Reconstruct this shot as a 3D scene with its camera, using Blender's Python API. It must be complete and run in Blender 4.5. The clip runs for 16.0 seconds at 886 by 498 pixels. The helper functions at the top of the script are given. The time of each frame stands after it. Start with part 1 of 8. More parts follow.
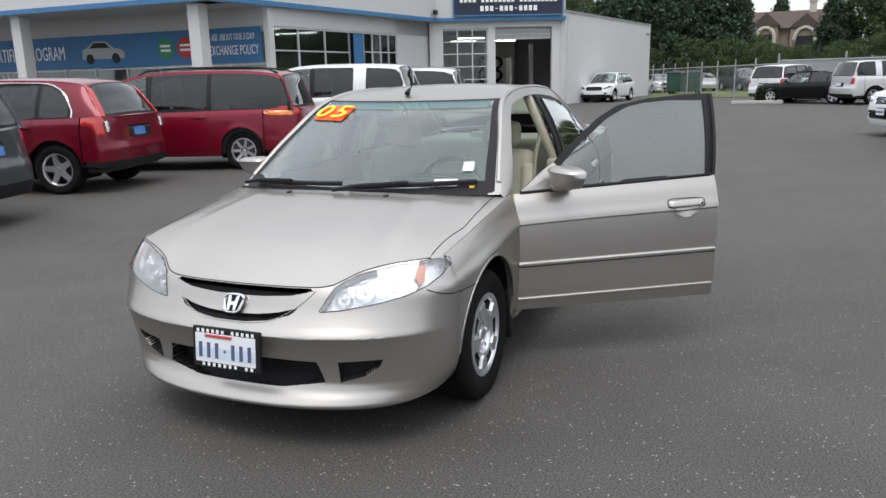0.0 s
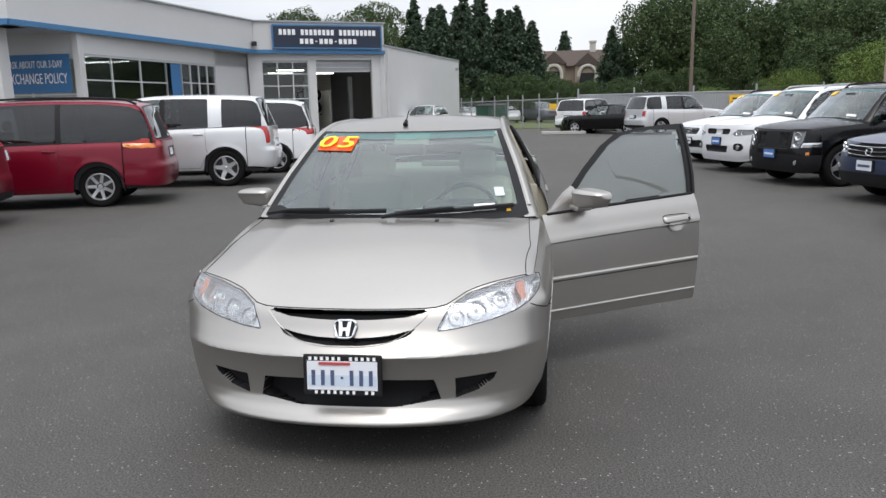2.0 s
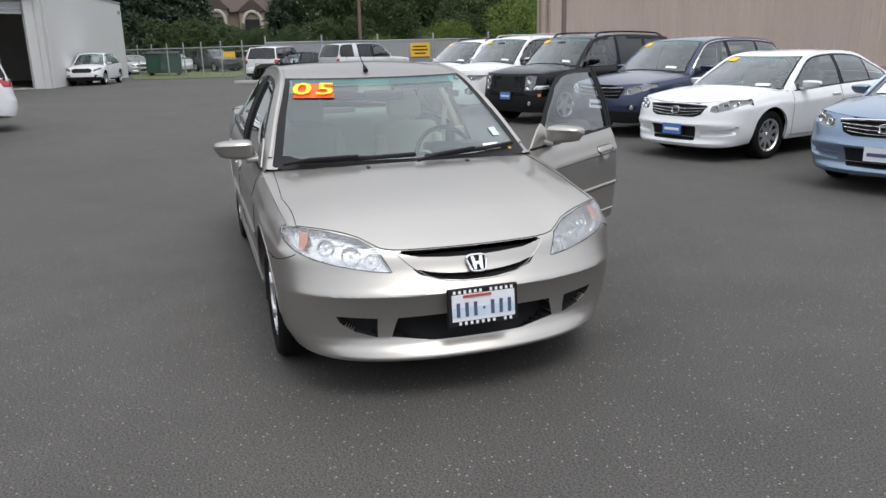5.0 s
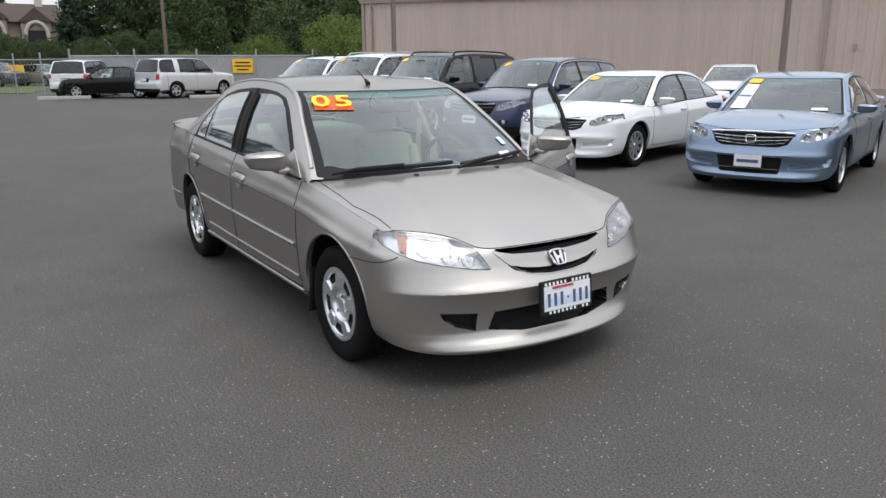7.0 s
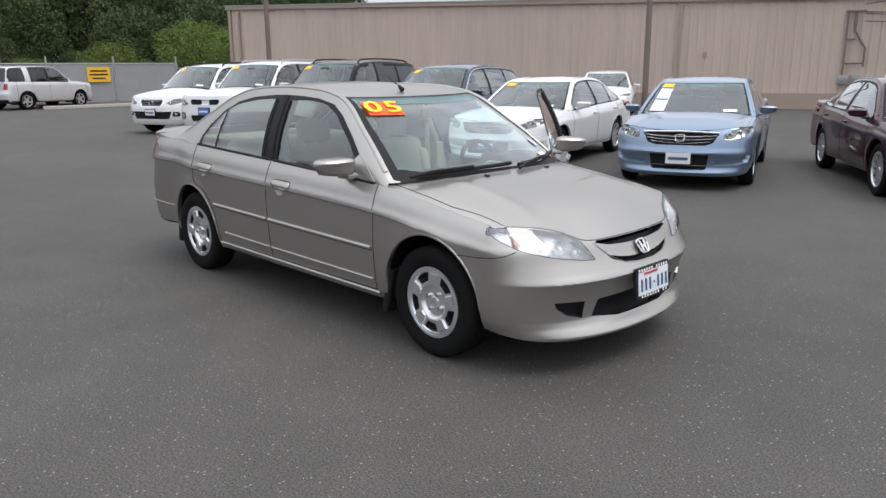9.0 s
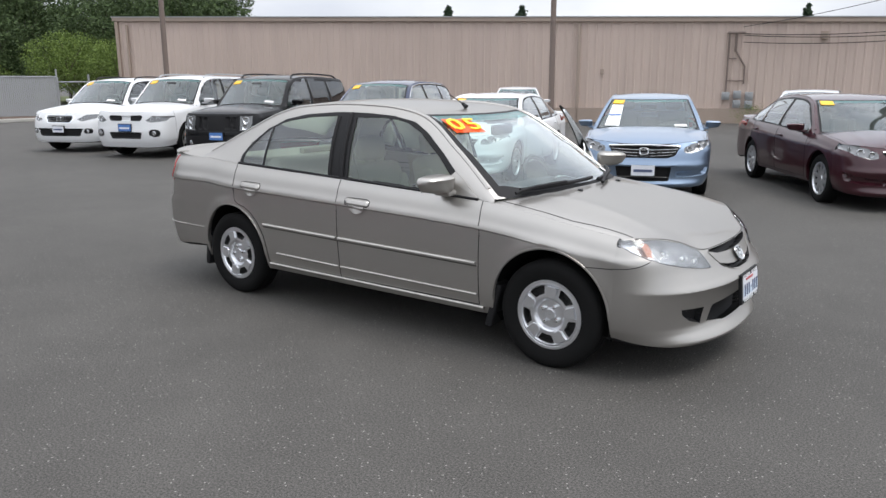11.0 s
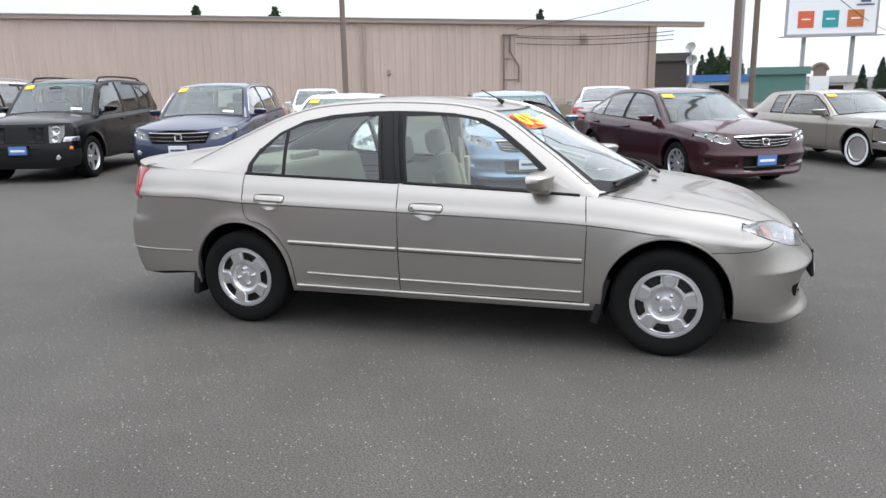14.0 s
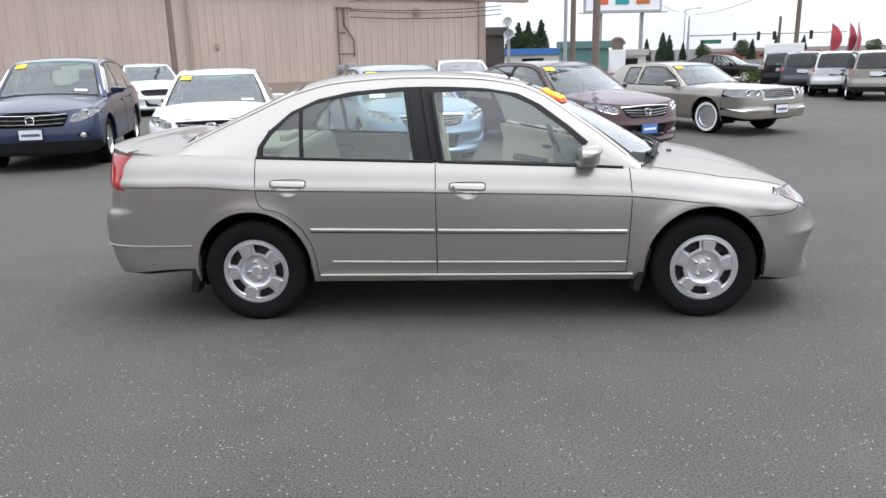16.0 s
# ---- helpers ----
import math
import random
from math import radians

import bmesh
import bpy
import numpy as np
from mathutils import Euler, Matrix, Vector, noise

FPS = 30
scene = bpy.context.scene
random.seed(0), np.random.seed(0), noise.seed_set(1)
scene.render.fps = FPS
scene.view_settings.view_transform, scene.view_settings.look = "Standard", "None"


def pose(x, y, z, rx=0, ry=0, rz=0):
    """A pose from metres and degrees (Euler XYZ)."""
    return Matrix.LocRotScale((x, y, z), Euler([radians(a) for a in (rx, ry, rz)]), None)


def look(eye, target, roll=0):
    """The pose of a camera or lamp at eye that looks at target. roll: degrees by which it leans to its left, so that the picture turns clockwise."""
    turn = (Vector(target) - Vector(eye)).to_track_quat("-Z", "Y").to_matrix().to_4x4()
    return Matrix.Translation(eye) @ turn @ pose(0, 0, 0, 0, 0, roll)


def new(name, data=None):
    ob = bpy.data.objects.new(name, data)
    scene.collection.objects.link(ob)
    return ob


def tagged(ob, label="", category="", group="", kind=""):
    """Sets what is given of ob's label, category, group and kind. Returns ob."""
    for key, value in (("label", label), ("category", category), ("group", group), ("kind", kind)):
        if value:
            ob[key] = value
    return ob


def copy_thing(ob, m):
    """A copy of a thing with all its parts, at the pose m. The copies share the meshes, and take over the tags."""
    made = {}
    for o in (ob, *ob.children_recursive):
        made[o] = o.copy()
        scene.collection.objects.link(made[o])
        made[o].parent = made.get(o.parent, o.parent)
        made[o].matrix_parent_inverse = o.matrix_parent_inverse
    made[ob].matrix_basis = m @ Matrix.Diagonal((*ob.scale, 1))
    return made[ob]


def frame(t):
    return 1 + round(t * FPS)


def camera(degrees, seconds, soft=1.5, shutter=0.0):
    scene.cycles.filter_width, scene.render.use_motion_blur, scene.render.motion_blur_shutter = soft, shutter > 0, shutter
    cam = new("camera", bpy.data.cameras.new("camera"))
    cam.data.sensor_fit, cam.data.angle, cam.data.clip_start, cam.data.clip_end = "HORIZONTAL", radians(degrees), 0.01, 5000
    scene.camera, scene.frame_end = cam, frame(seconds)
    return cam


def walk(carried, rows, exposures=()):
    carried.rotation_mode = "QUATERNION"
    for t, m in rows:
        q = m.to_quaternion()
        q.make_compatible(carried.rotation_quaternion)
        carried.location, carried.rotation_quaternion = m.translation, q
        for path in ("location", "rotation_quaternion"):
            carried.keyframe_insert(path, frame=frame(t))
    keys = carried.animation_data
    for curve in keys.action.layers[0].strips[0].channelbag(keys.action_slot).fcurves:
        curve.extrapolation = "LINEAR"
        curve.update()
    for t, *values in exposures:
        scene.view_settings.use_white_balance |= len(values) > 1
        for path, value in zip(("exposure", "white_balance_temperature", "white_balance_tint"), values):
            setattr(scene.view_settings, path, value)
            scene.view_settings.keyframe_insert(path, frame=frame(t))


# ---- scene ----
cam = camera(61.5, 16.0)
PATH = [
    (0, (4.404, 1.885, 1.457), (2.601, 1.141, 1.012), -1.4),
    (0.5, (4.542, 1.616, 1.465), (2.691, 0.989, 1.041), -0.0),
    (1, (4.756, 1.377, 1.477), (2.874, 0.881, 1.018), -1.1),
    (1.5, (4.838, 1.082, 1.472), (2.918, 0.702, 1.059), -1.8),
    (2, (4.916, 0.777, 1.481), (2.968, 0.527, 1.106), -1.2),
    (2.5, (5.062, 0.471, 1.477), (3.114, 0.351, 1.041), -2.5),
    (3, (5.056, 0.157, 1.474), (3.102, 0.173, 1.049), -1.5),
    (3.5, (5.078, -0.153, 1.488), (3.132, 0.0, 1.05), -0.7),
    (4, (5.151, -0.485, 1.488), (3.239, -0.18, 0.988), -2.5),
    (4.5, (5.069, -0.8, 1.494), (3.179, -0.341, 1.032), -2.6),
    (4.7, (5.031, -0.924, 1.506), (3.163, -0.405, 1.016), -1.9),
    (6.8, (4.712, -2.246, 1.494), (3.056, -1.228, 1.021), -0.9),
    (7, (4.665, -2.356, 1.502), (3.039, -1.296, 1.018), -0.3),
    (7.5, (4.504, -2.621, 1.494), (2.948, -1.464, 1.001), -1.3),
    (8, (4.357, -2.895, 1.501), (2.857, -1.659, 1.031), -1.0),
    (8.5, (4.248, -3.181, 1.503), (2.769, -1.915, 1.043), -2.5),
    (8.7, (4.173, -3.273, 1.498), (2.725, -1.973, 1.036), -1.7),
    (10.8, (3.261, -4.183, 1.538), (2.079, -2.633, 1.09), -1.0),
    (11, (3.146, -4.267, 1.526), (1.987, -2.695, 1.094), -0.2),
    (11.5, (2.876, -4.479, 1.527), (1.812, -2.852, 1.057), -0.9),
    (12, (2.568, -4.565, 1.515), (1.603, -2.871, 1.068), -1.8),
    (12.5, (2.252, -4.694, 1.508), (1.399, -2.942, 1.06), -1.1),
    (13, (1.965, -4.832, 1.522), (1.21, -3.04, 1.057), -1.5),
    (13.5, (1.632, -4.833, 1.515), (0.967, -3.007, 1.041), -2.4),
    (14, (1.313, -4.901, 1.502), (0.733, -3.036, 1.069), -1.1),
    (14.5, (0.989, -4.977, 1.521), (0.519, -3.095, 1.035), -1.8),
    (15, (0.658, -4.943, 1.525), (0.325, -3.021, 1.083), -1.8),
    (15.5, (0.323, -4.962, 1.519), (0.152, -3.019, 1.074), -0.8),
    (16, (0.008, -5.007, 1.529), (-0.086, -3.074, 1.022), -1.3),
]
walk(cam, [(t, look(eye, target, roll)) for t, eye, target, roll in PATH],
     exposures=[(0, 0.62), (3, 0.5), (4.5, 0.45), (8, 0.5), (11, 0.68), (13, 0.92), (14.5, 1.02), (16, 1.02)])
# ---- world, sun and exposure
world = bpy.data.worlds.new("overcast_sky")
scene.world = world
world.use_nodes = True
_n, _l = world.node_tree.nodes, world.node_tree.links
_n.clear()
_sky = _n.new("ShaderNodeTexSky")
_sky.sky_type, _sky.sun_disc = 'NISHITA', False
_sky.sun_elevation, _sky.sun_rotation = radians(66), radians(77)
_sky.air_density, _sky.dust_density = 1.0, 3.0
_tc = _n.new("ShaderNodeTexCoord")
_map = _n.new("ShaderNodeMapping")
_map.inputs["Scale"].default_value = (1.6, 1.6, 4.5)
_noise = _n.new("ShaderNodeTexNoise")
_noise.inputs["Scale"].default_value, _noise.inputs["Detail"].default_value = 1.7, 7
_ramp = _n.new("ShaderNodeValToRGB")
_ramp.color_ramp.elements[0].position, _ramp.color_ramp.elements[0].color = 0.32, (7.2, 7.6, 8.6, 1)
_ramp.color_ramp.elements[1].position, _ramp.color_ramp.elements[1].color = 0.66, (10.4, 10.6, 11.0, 1)
_mix = _n.new("ShaderNodeMix")
_mix.data_type = 'RGBA'
_mix.inputs["Factor"].default_value = 0.88
_bg = _n.new("ShaderNodeBackground")
_bg.inputs["Strength"].default_value = 0.1
_out = _n.new("ShaderNodeOutputWorld")
_l.new(_tc.outputs["Generated"], _map.inputs["Vector"])
_l.new(_map.outputs["Vector"], _noise.inputs["Vector"])
_l.new(_noise.outputs["Fac"], _ramp.inputs["Fac"])
_l.new(_sky.outputs["Color"], _mix.inputs[6])
_l.new(_ramp.outputs["Color"], _mix.inputs[7])
# an overcast sky is darker towards the horizon
_sep = _n.new("ShaderNodeSeparateXYZ")
_grad = _n.new("ShaderNodeMapRange")
_grad.inputs["To Min"].default_value, _grad.inputs["To Max"].default_value = 0.62, 1.40
_mul = _n.new("ShaderNodeMix")
_mul.data_type, _mul.blend_type = 'RGBA', 'MULTIPLY'
_mul.inputs["Factor"].default_value = 1.0
_l.new(_tc.outputs["Generated"], _sep.inputs[0])
_l.new(_sep.outputs["Z"], _grad.inputs["Value"])
_l.new(_mix.outputs[2], _mul.inputs[6])
_l.new(_grad.outputs[0], _mul.inputs[7])
_l.new(_mul.outputs[2], _bg.inputs["Color"])
_l.new(_bg.outputs["Background"], _out.inputs["Surface"])

sun = new("sun", bpy.data.lights.new("sun", 'SUN'))
sun.data.energy, sun.data.angle, sun.data.color = 1.0, radians(30), (1.0, 0.97, 0.92)
sun.matrix_world = look((0, 0, 30), (-13, -3, 0))


# ---- materials
def nodes_of(name):
    m = bpy.data.materials.new(name)
    m.use_nodes = True
    return m, m.node_tree.nodes, m.node_tree.links, m.node_tree.nodes["Principled BSDF"]


def mat(name, color, rough=0.5, metal=0.0, var=0.12, scale=6.0, bump=0.0, bump_scale=60.0, coat=0.0, spec=0.5, rvar=0.06):
    """A surface with two scales of colour variation and a fine relief."""
    m, n, l, b = nodes_of(name)
    tc = n.new("ShaderNodeTexCoord")
    big = n.new("ShaderNodeTexNoise")
    big.inputs["Scale"].default_value, big.inputs["Detail"].default_value = scale, 6
    small = n.new("ShaderNodeTexNoise")
    small.inputs["Scale"].default_value, small.inputs["Detail"].default_value = scale * 14, 3
    add = n.new("ShaderNodeMath")
    add.operation = 'MULTIPLY_ADD'
    add.inputs[1].default_value = 0.6
    l.new(tc.outputs["Object"], big.inputs["Vector"])
    l.new(tc.outputs["Object"], small.inputs["Vector"])
    half = n.new("ShaderNodeMath")
    half.operation = 'MULTIPLY'
    half.inputs[1].default_value = 0.4
    l.new(small.outputs["Fac"], half.inputs[0])
    l.new(big.outputs["Fac"], add.inputs[0])
    l.new(half.outputs[0], add.inputs[2])
    mix = n.new("ShaderNodeMix")
    mix.data_type = 'RGBA'
    mix.inputs[6].default_value = (*[c * (1 - var) for c in color], 1)
    mix.inputs[7].default_value = (*[min(c * (1 + var), 1) for c in color], 1)
    l.new(add.outputs[0], mix.inputs["Factor"])
    l.new(mix.outputs[2], b.inputs["Base Color"])
    b.inputs["Metallic"].default_value = metal
    b.inputs["Specular IOR Level"].default_value = spec
    b.inputs["Coat Weight"].default_value = coat
    b.inputs["Coat Roughness"].default_value = 0.04
    rr = n.new("ShaderNodeMapRange")
    rr.inputs["To Min"].default_value, rr.inputs["To Max"].default_value = max(rough - rvar, 0.02), min(rough + rvar, 1)
    l.new(big.outputs["Fac"], rr.inputs["Value"])
    l.new(rr.outputs[0], b.inputs["Roughness"])
    if bump:
        bn = n.new("ShaderNodeTexNoise")
        bn.inputs["Scale"].default_value, bn.inputs["Detail"].default_value = bump_scale, 4
        bp = n.new("ShaderNodeBump")
        bp.inputs["Strength"].default_value, bp.inputs["Distance"].default_value = bump, 0.01
        l.new(tc.outputs["Object"], bn.inputs["Vector"])
        l.new(bn.outputs["Fac"], bp.inputs["Height"])
        l.new(bp.outputs["Normal"], b.inputs["Normal"])
    return m


def paint(name, color, metal=0.0, rough=0.35, coat=0.85):
    """Car paint: clear coat over a pigment, faint road dust."""
    return mat(name, color, rough, metal, var=0.04, scale=2.5, coat=coat, rvar=0.0, spec=0.3)


def glass(name, tint, gloss=1.0, ior=1.5):
    """Thin sheet glass: tinted see-through with Fresnel gloss."""
    m = bpy.data.materials.new(name)
    m.use_nodes = True
    n, l = m.node_tree.nodes, m.node_tree.links
    n.clear()
    tr, gl, mx, fr, out = (n.new("ShaderNode" + k) for k in ("BsdfTransparent", "BsdfGlossy", "MixShader", "Fresnel", "OutputMaterial"))
    tr.inputs["Color"].default_value = (*tint, 1)
    gl.inputs["Roughness"].default_value = 0.015
    gl.inputs["Color"].default_value = (0.95, 0.97, 0.98, 1)
    fr.inputs["IOR"].default_value = ior
    mul = n.new("ShaderNodeMath")
    mul.operation, mul.use_clamp = 'MULTIPLY', True
    mul.inputs[1].default_value = gloss * 2.3
    l.new(fr.outputs[0], mul.inputs[0])
    l.new(mul.outputs[0], mx.inputs[0])
    l.new(tr.outputs[0], mx.inputs[1])
    l.new(gl.outputs[0], mx.inputs[2])
    l.new(mx.outputs[0], out.inputs["Surface"])
    return m


def band_glass(name, tint, gloss=0.5, haze=(0.20, 0.47, 0.45), amount=0.2):
    """Glass with diffuse colour standing in for reflected haze and light through its dye."""
    m = glass(name, tint, gloss)
    n, l = m.node_tree.nodes, m.node_tree.links
    out = next(q for q in n if q.type == 'OUTPUT_MATERIAL')
    was = out.inputs["Surface"].links[0].from_socket
    dif, mx = n.new("ShaderNodeBsdfDiffuse"), n.new("ShaderNodeMixShader")
    dif.inputs["Color"].default_value = (*haze, 1)
    mx.inputs[0].default_value = amount
    l.new(was, mx.inputs[1])
    l.new(dif.outputs[0], mx.inputs[2])
    l.new(mx.outputs[0], out.inputs["Surface"])
    return m


def glow(name, color, strength):
    m, n, l, b = nodes_of(name)
    b.inputs["Base Color"].default_value = (*color, 1)
    b.inputs["Emission Color"].default_value = (*color, 1)
    b.inputs["Emission Strength"].default_value = strength
    return m


def asphalt_material():
    m, n, l, b = nodes_of("asphalt")
    geo = n.new("ShaderNodeNewGeometry")

    def noise_of(scale, detail=5, rough=0.6):
        t = n.new("ShaderNodeTexNoise")
        t.inputs["Scale"].default_value, t.inputs["Detail"].default_value, t.inputs["Roughness"].default_value = scale, detail, rough
        l.new(geo.outputs["Position"], t.inputs["Vector"])
        return t

    def ramp_of(src, p0, c0, p1, c1):
        r = n.new("ShaderNodeValToRGB")
        r.color_ramp.elements[0].position, r.color_ramp.elements[0].color = p0, (*c0, 1)
        r.color_ramp.elements[1].position, r.color_ramp.elements[1].color = p1, (*c1, 1)
        l.new(src, r.inputs["Fac"])
        return r

    def mixed(kind, a, c, f=1.0):
        x = n.new("ShaderNodeMix")
        x.data_type, x.blend_type = 'RGBA', kind
        x.inputs["Factor"].default_value = f
        l.new(a, x.inputs[6])
        l.new(c, x.inputs[7])
        return x

    broad = ramp_of(noise_of(0.22, 5).outputs["Fac"], 0.3, (0.060, 0.0578, 0.0545), 0.72, (0.080, 0.0768, 0.0725))
    grit = ramp_of(noise_of(105, 4, 0.8).outputs["Fac"], 0.38, (0.36, 0.36, 0.365), 0.64, (1.72, 1.69, 1.64))
    c1 = mixed('MULTIPLY', broad.outputs["Color"], grit.outputs["Color"], 0.95)
    blotch = ramp_of(noise_of(1.6, 4).outputs["Fac"], 0.35, (0.92, 0.92, 0.92), 0.65, (1.06, 1.06, 1.06))
    c2 = mixed('MULTIPLY', c1.outputs[2], blotch.outputs["Color"])
    # pale aggregate chips
    vor = n.new("ShaderNodeTexVoronoi")
    vor.inputs["Scale"].default_value = 58
    l.new(geo.outputs["Position"], vor.inputs["Vector"])
    chip = n.new("ShaderNodeMath")
    chip.operation = 'LESS_THAN'
    chip.inputs[1].default_value = 0.25
    l.new(vor.outputs["Distance"], chip.inputs[0])
    pick = n.new("ShaderNodeSeparateColor")
    l.new(vor.outputs["Color"], pick.inputs[0])
    few = n.new("ShaderNodeMath")
    few.operation = 'GREATER_THAN'
    few.inputs[1].default_value = 0.90
    l.new(pick.outputs[0], few.inputs[0])
    both = n.new("ShaderNodeMath")
    both.operation = 'MULTIPLY'
    l.new(chip.outputs[0], both.inputs[0])
    l.new(few.outputs[0], both.inputs[1])
    c3 = n.new("ShaderNodeMix")
    c3.data_type = 'RGBA'
    c3.inputs[7].default_value = (0.25, 0.24, 0.222, 1)
    l.new(both.outputs[0], c3.inputs["Factor"])
    l.new(c2.outputs[2], c3.inputs[6])
    l.new(c3.outputs[2], b.inputs["Base Color"])
    b.inputs["Roughness"].default_value = 0.82
    b.inputs["Specular IOR Level"].default_value = 0.35
    bp = n.new("ShaderNodeBump")
    bp.inputs["Strength"].default_value, bp.inputs["Distance"].default_value = 0.14, 0.004
    l.new(noise_of(240, 3, 0.7).outputs["Fac"], bp.inputs["Height"])
    l.new(bp.outputs["Normal"], b.inputs["Normal"])
    return m


def ribbed_material(name, color, pitch, along):
    """Painted steel cladding; the ribs themselves are geometry, this adds streaks of grime."""
    m, n, l, b = nodes_of(name)
    geo = n.new("ShaderNodeNewGeometry")
    mp = n.new("ShaderNodeMapping")
    mp.inputs["Scale"].default_value = (1.1, 1.1, 0.12)
    l.new(geo.outputs["Position"], mp.inputs["Vector"])
    t = n.new("ShaderNodeTexNoise")
    t.inputs["Scale"].default_value, t.inputs["Detail"].default_value = 1.6, 8
    l.new(mp.outputs["Vector"], t.inputs["Vector"])
    r = n.new("ShaderNodeValToRGB")
    r.color_ramp.elements[0].position, r.color_ramp.elements[0].color = 0.3, (*[c * 0.92 for c in color], 1)
    r.color_ramp.elements[1].position, r.color_ramp.elements[1].color = 0.7, (*[min(c * 1.05, 1) for c in color], 1)
    l.new(t.outputs["Fac"], r.inputs["Fac"])
    l.new(r.outputs["Color"], b.inputs["Base Color"])
    b.inputs["Roughness"].default_value = 0.6
    return m


def leaf_material(name, dark, light):
    m, n, l, b = nodes_of(name)
    geo = n.new("ShaderNodeNewGeometry")
    mix = n.new("ShaderNodeMix")
    mix.data_type = 'RGBA'
    mix.inputs[6].default_value, mix.inputs[7].default_value = (*dark, 1), (*light, 1)
    l.new(geo.outputs["Random Per Island"], mix.inputs["Factor"])
    l.new(mix.outputs[2], b.inputs["Base Color"])
    b.inputs["Roughness"].default_value = 0.7
    b.inputs["Specular IOR Level"].default_value = 0.2
    return m


M_ASPHALT = asphalt_material()
M_BEIGE = paint("champagne_beige_paint", (0.430, 0.414, 0.390), 0.82, 0.33, 0.45)
M_BEIGE.node_tree.nodes["Principled BSDF"].inputs["Specular Tint"].default_value = (0.45, 0.44, 0.42, 1)
M_RED = paint("red_pearl_paint", (0.17, 0.002, 0.016), 0.35, 0.3, 0.55)
M_RED2 = paint("dark_red_paint", (0.145, 0.002, 0.014), 0.35, 0.3, 0.55)
M_WHITE = paint("white_paint", (0.72, 0.73, 0.74))
M_SILVER = paint("silver_paint", (0.62, 0.63, 0.64), 0.45)
M_BLUE = paint("twilight_blue_paint", (0.024, 0.036, 0.08), 0.45)
M_SKYBLUE = paint("celestial_blue_paint", (0.20, 0.27, 0.37), 0.75)
M_MAROON = paint("maroon_paint", (0.036, 0.005, 0.010), 0.2)
M_BLACK = mat("black_paint", (0.004, 0.004, 0.0045), 0.22, 0.0, var=0.1, scale=2.5, coat=0.22, spec=0.2, rvar=0.0)
M_GREY = paint("dark_grey_paint", (0.06, 0.065, 0.07), 0.5)
M_GOLD = paint("pale_gold_paint", (0.285, 0.268, 0.238), 0.5)
M_TAN = paint("sand_paint", (0.30, 0.27, 0.22), 0.5)
M_RUBBER = mat("tyre_rubber", (0.010, 0.010, 0.010), 0.8, var=0.3, bump=0.2, spec=0.1)
M_TRIM = mat("black_trim", (0.013, 0.013, 0.014), 0.6, var=0.2, spec=0.22)
M_GAP = mat("shadow_gap", (0.006, 0.006, 0.006), 0.9)
M_LINER = mat("wheel_liner", (0.006, 0.006, 0.006), 0.95, spec=0.1)
M_CHROME = mat("chrome", (0.75, 0.76, 0.77), 0.09, 1.0, var=0.03)
M_ALLOY = mat("alloy_rim", (0.70, 0.71, 0.73), 0.30, 0.85, var=0.08, rvar=0.02)
M_DARKALLOY = mat("alloy_recess", (0.05, 0.05, 0.05), 0.6, 0.5)
M_LAMP = mat("lamp_reflector", (0.70, 0.71, 0.73), 0.22, 0.8, var=0.12, scale=22, bump=0.5, bump_scale=38)
M_BOWL = mat("lamp_bowl", (0.74, 0.75, 0.77), 0.14, 0.9, var=0.14, scale=40, bump=0.35, bump_scale=60)
M_LAMP2 = mat("clear_lamp", (0.16, 0.165, 0.17), 0.12, 0.5, var=0.3, scale=9, coat=1)
M_LENS = glass("lamp_lens", (0.97, 0.98, 0.98), 0.9)
M_AMBER = mat("amber_lens", (0.75, 0.22, 0.03), 0.15, coat=1)
M_AMBERPALE = mat("rosy_lamp_reflector", (0.55, 0.27, 0.20), 0.25, 0.1)
M_TAIL = mat("red_lens", (0.42, 0.012, 0.014), 0.14, coat=1)
M_GLASS = glass("window_glass", (0.78, 0.88, 0.85), 0.95)
M_GLASS_WS = band_glass("windshield_glass", (0.56, 0.73, 0.69), 0.85, (0.42, 0.56, 0.54), 0.04)
M_GLASS_BAND = band_glass("shade_band_glass", (0.10, 0.42, 0.38))
M_GLASS_TINT = glass("privacy_glass", (0.07, 0.075, 0.08), 0.6)
M_GLASS_SHOP = glass("shop_window_glass", (0.76, 0.80, 0.80), 0.4)
M_GLASS_MID = glass("tinted_glass", (0.50, 0.55, 0.54))
M_CLOTH = mat("beige_cloth", (0.50, 0.485, 0.375), 0.9, var=0.1, bump=0.3, bump_scale=300)
M_CLOTH_GREY = mat("grey_cloth", (0.13, 0.13, 0.13), 0.9, bump=0.3, bump_scale=300)
M_PLASTIC_BEIGE = mat("beige_plastic", (0.38, 0.35, 0.28), 0.6)
M_PLASTIC_DARK = mat("dark_plastic", (0.035, 0.036, 0.038), 0.55)
M_PAPER = mat("white_paper", (0.8, 0.8, 0.8), 0.7, var=0.03)
M_ORANGE = mat("orange_sticker", (0.85, 0.10, 0.015), 0.5)
M_YELLOW = mat("yellow_figures", (0.95, 0.68, 0.02), 0.5)
M_STICKER = mat("year_sticker_yellow", (0.85, 0.50, 0.03), 0.5)
M_PLATE = mat("plate_white", (0.72, 0.74, 0.78), 0.4, var=0.08, scale=20)
M_PLATEBLUE = mat("dealer_tag_blue", (0.08, 0.20, 0.50), 0.4)
M_NAVY = mat("plate_characters", (0.07, 0.09, 0.17), 0.5)
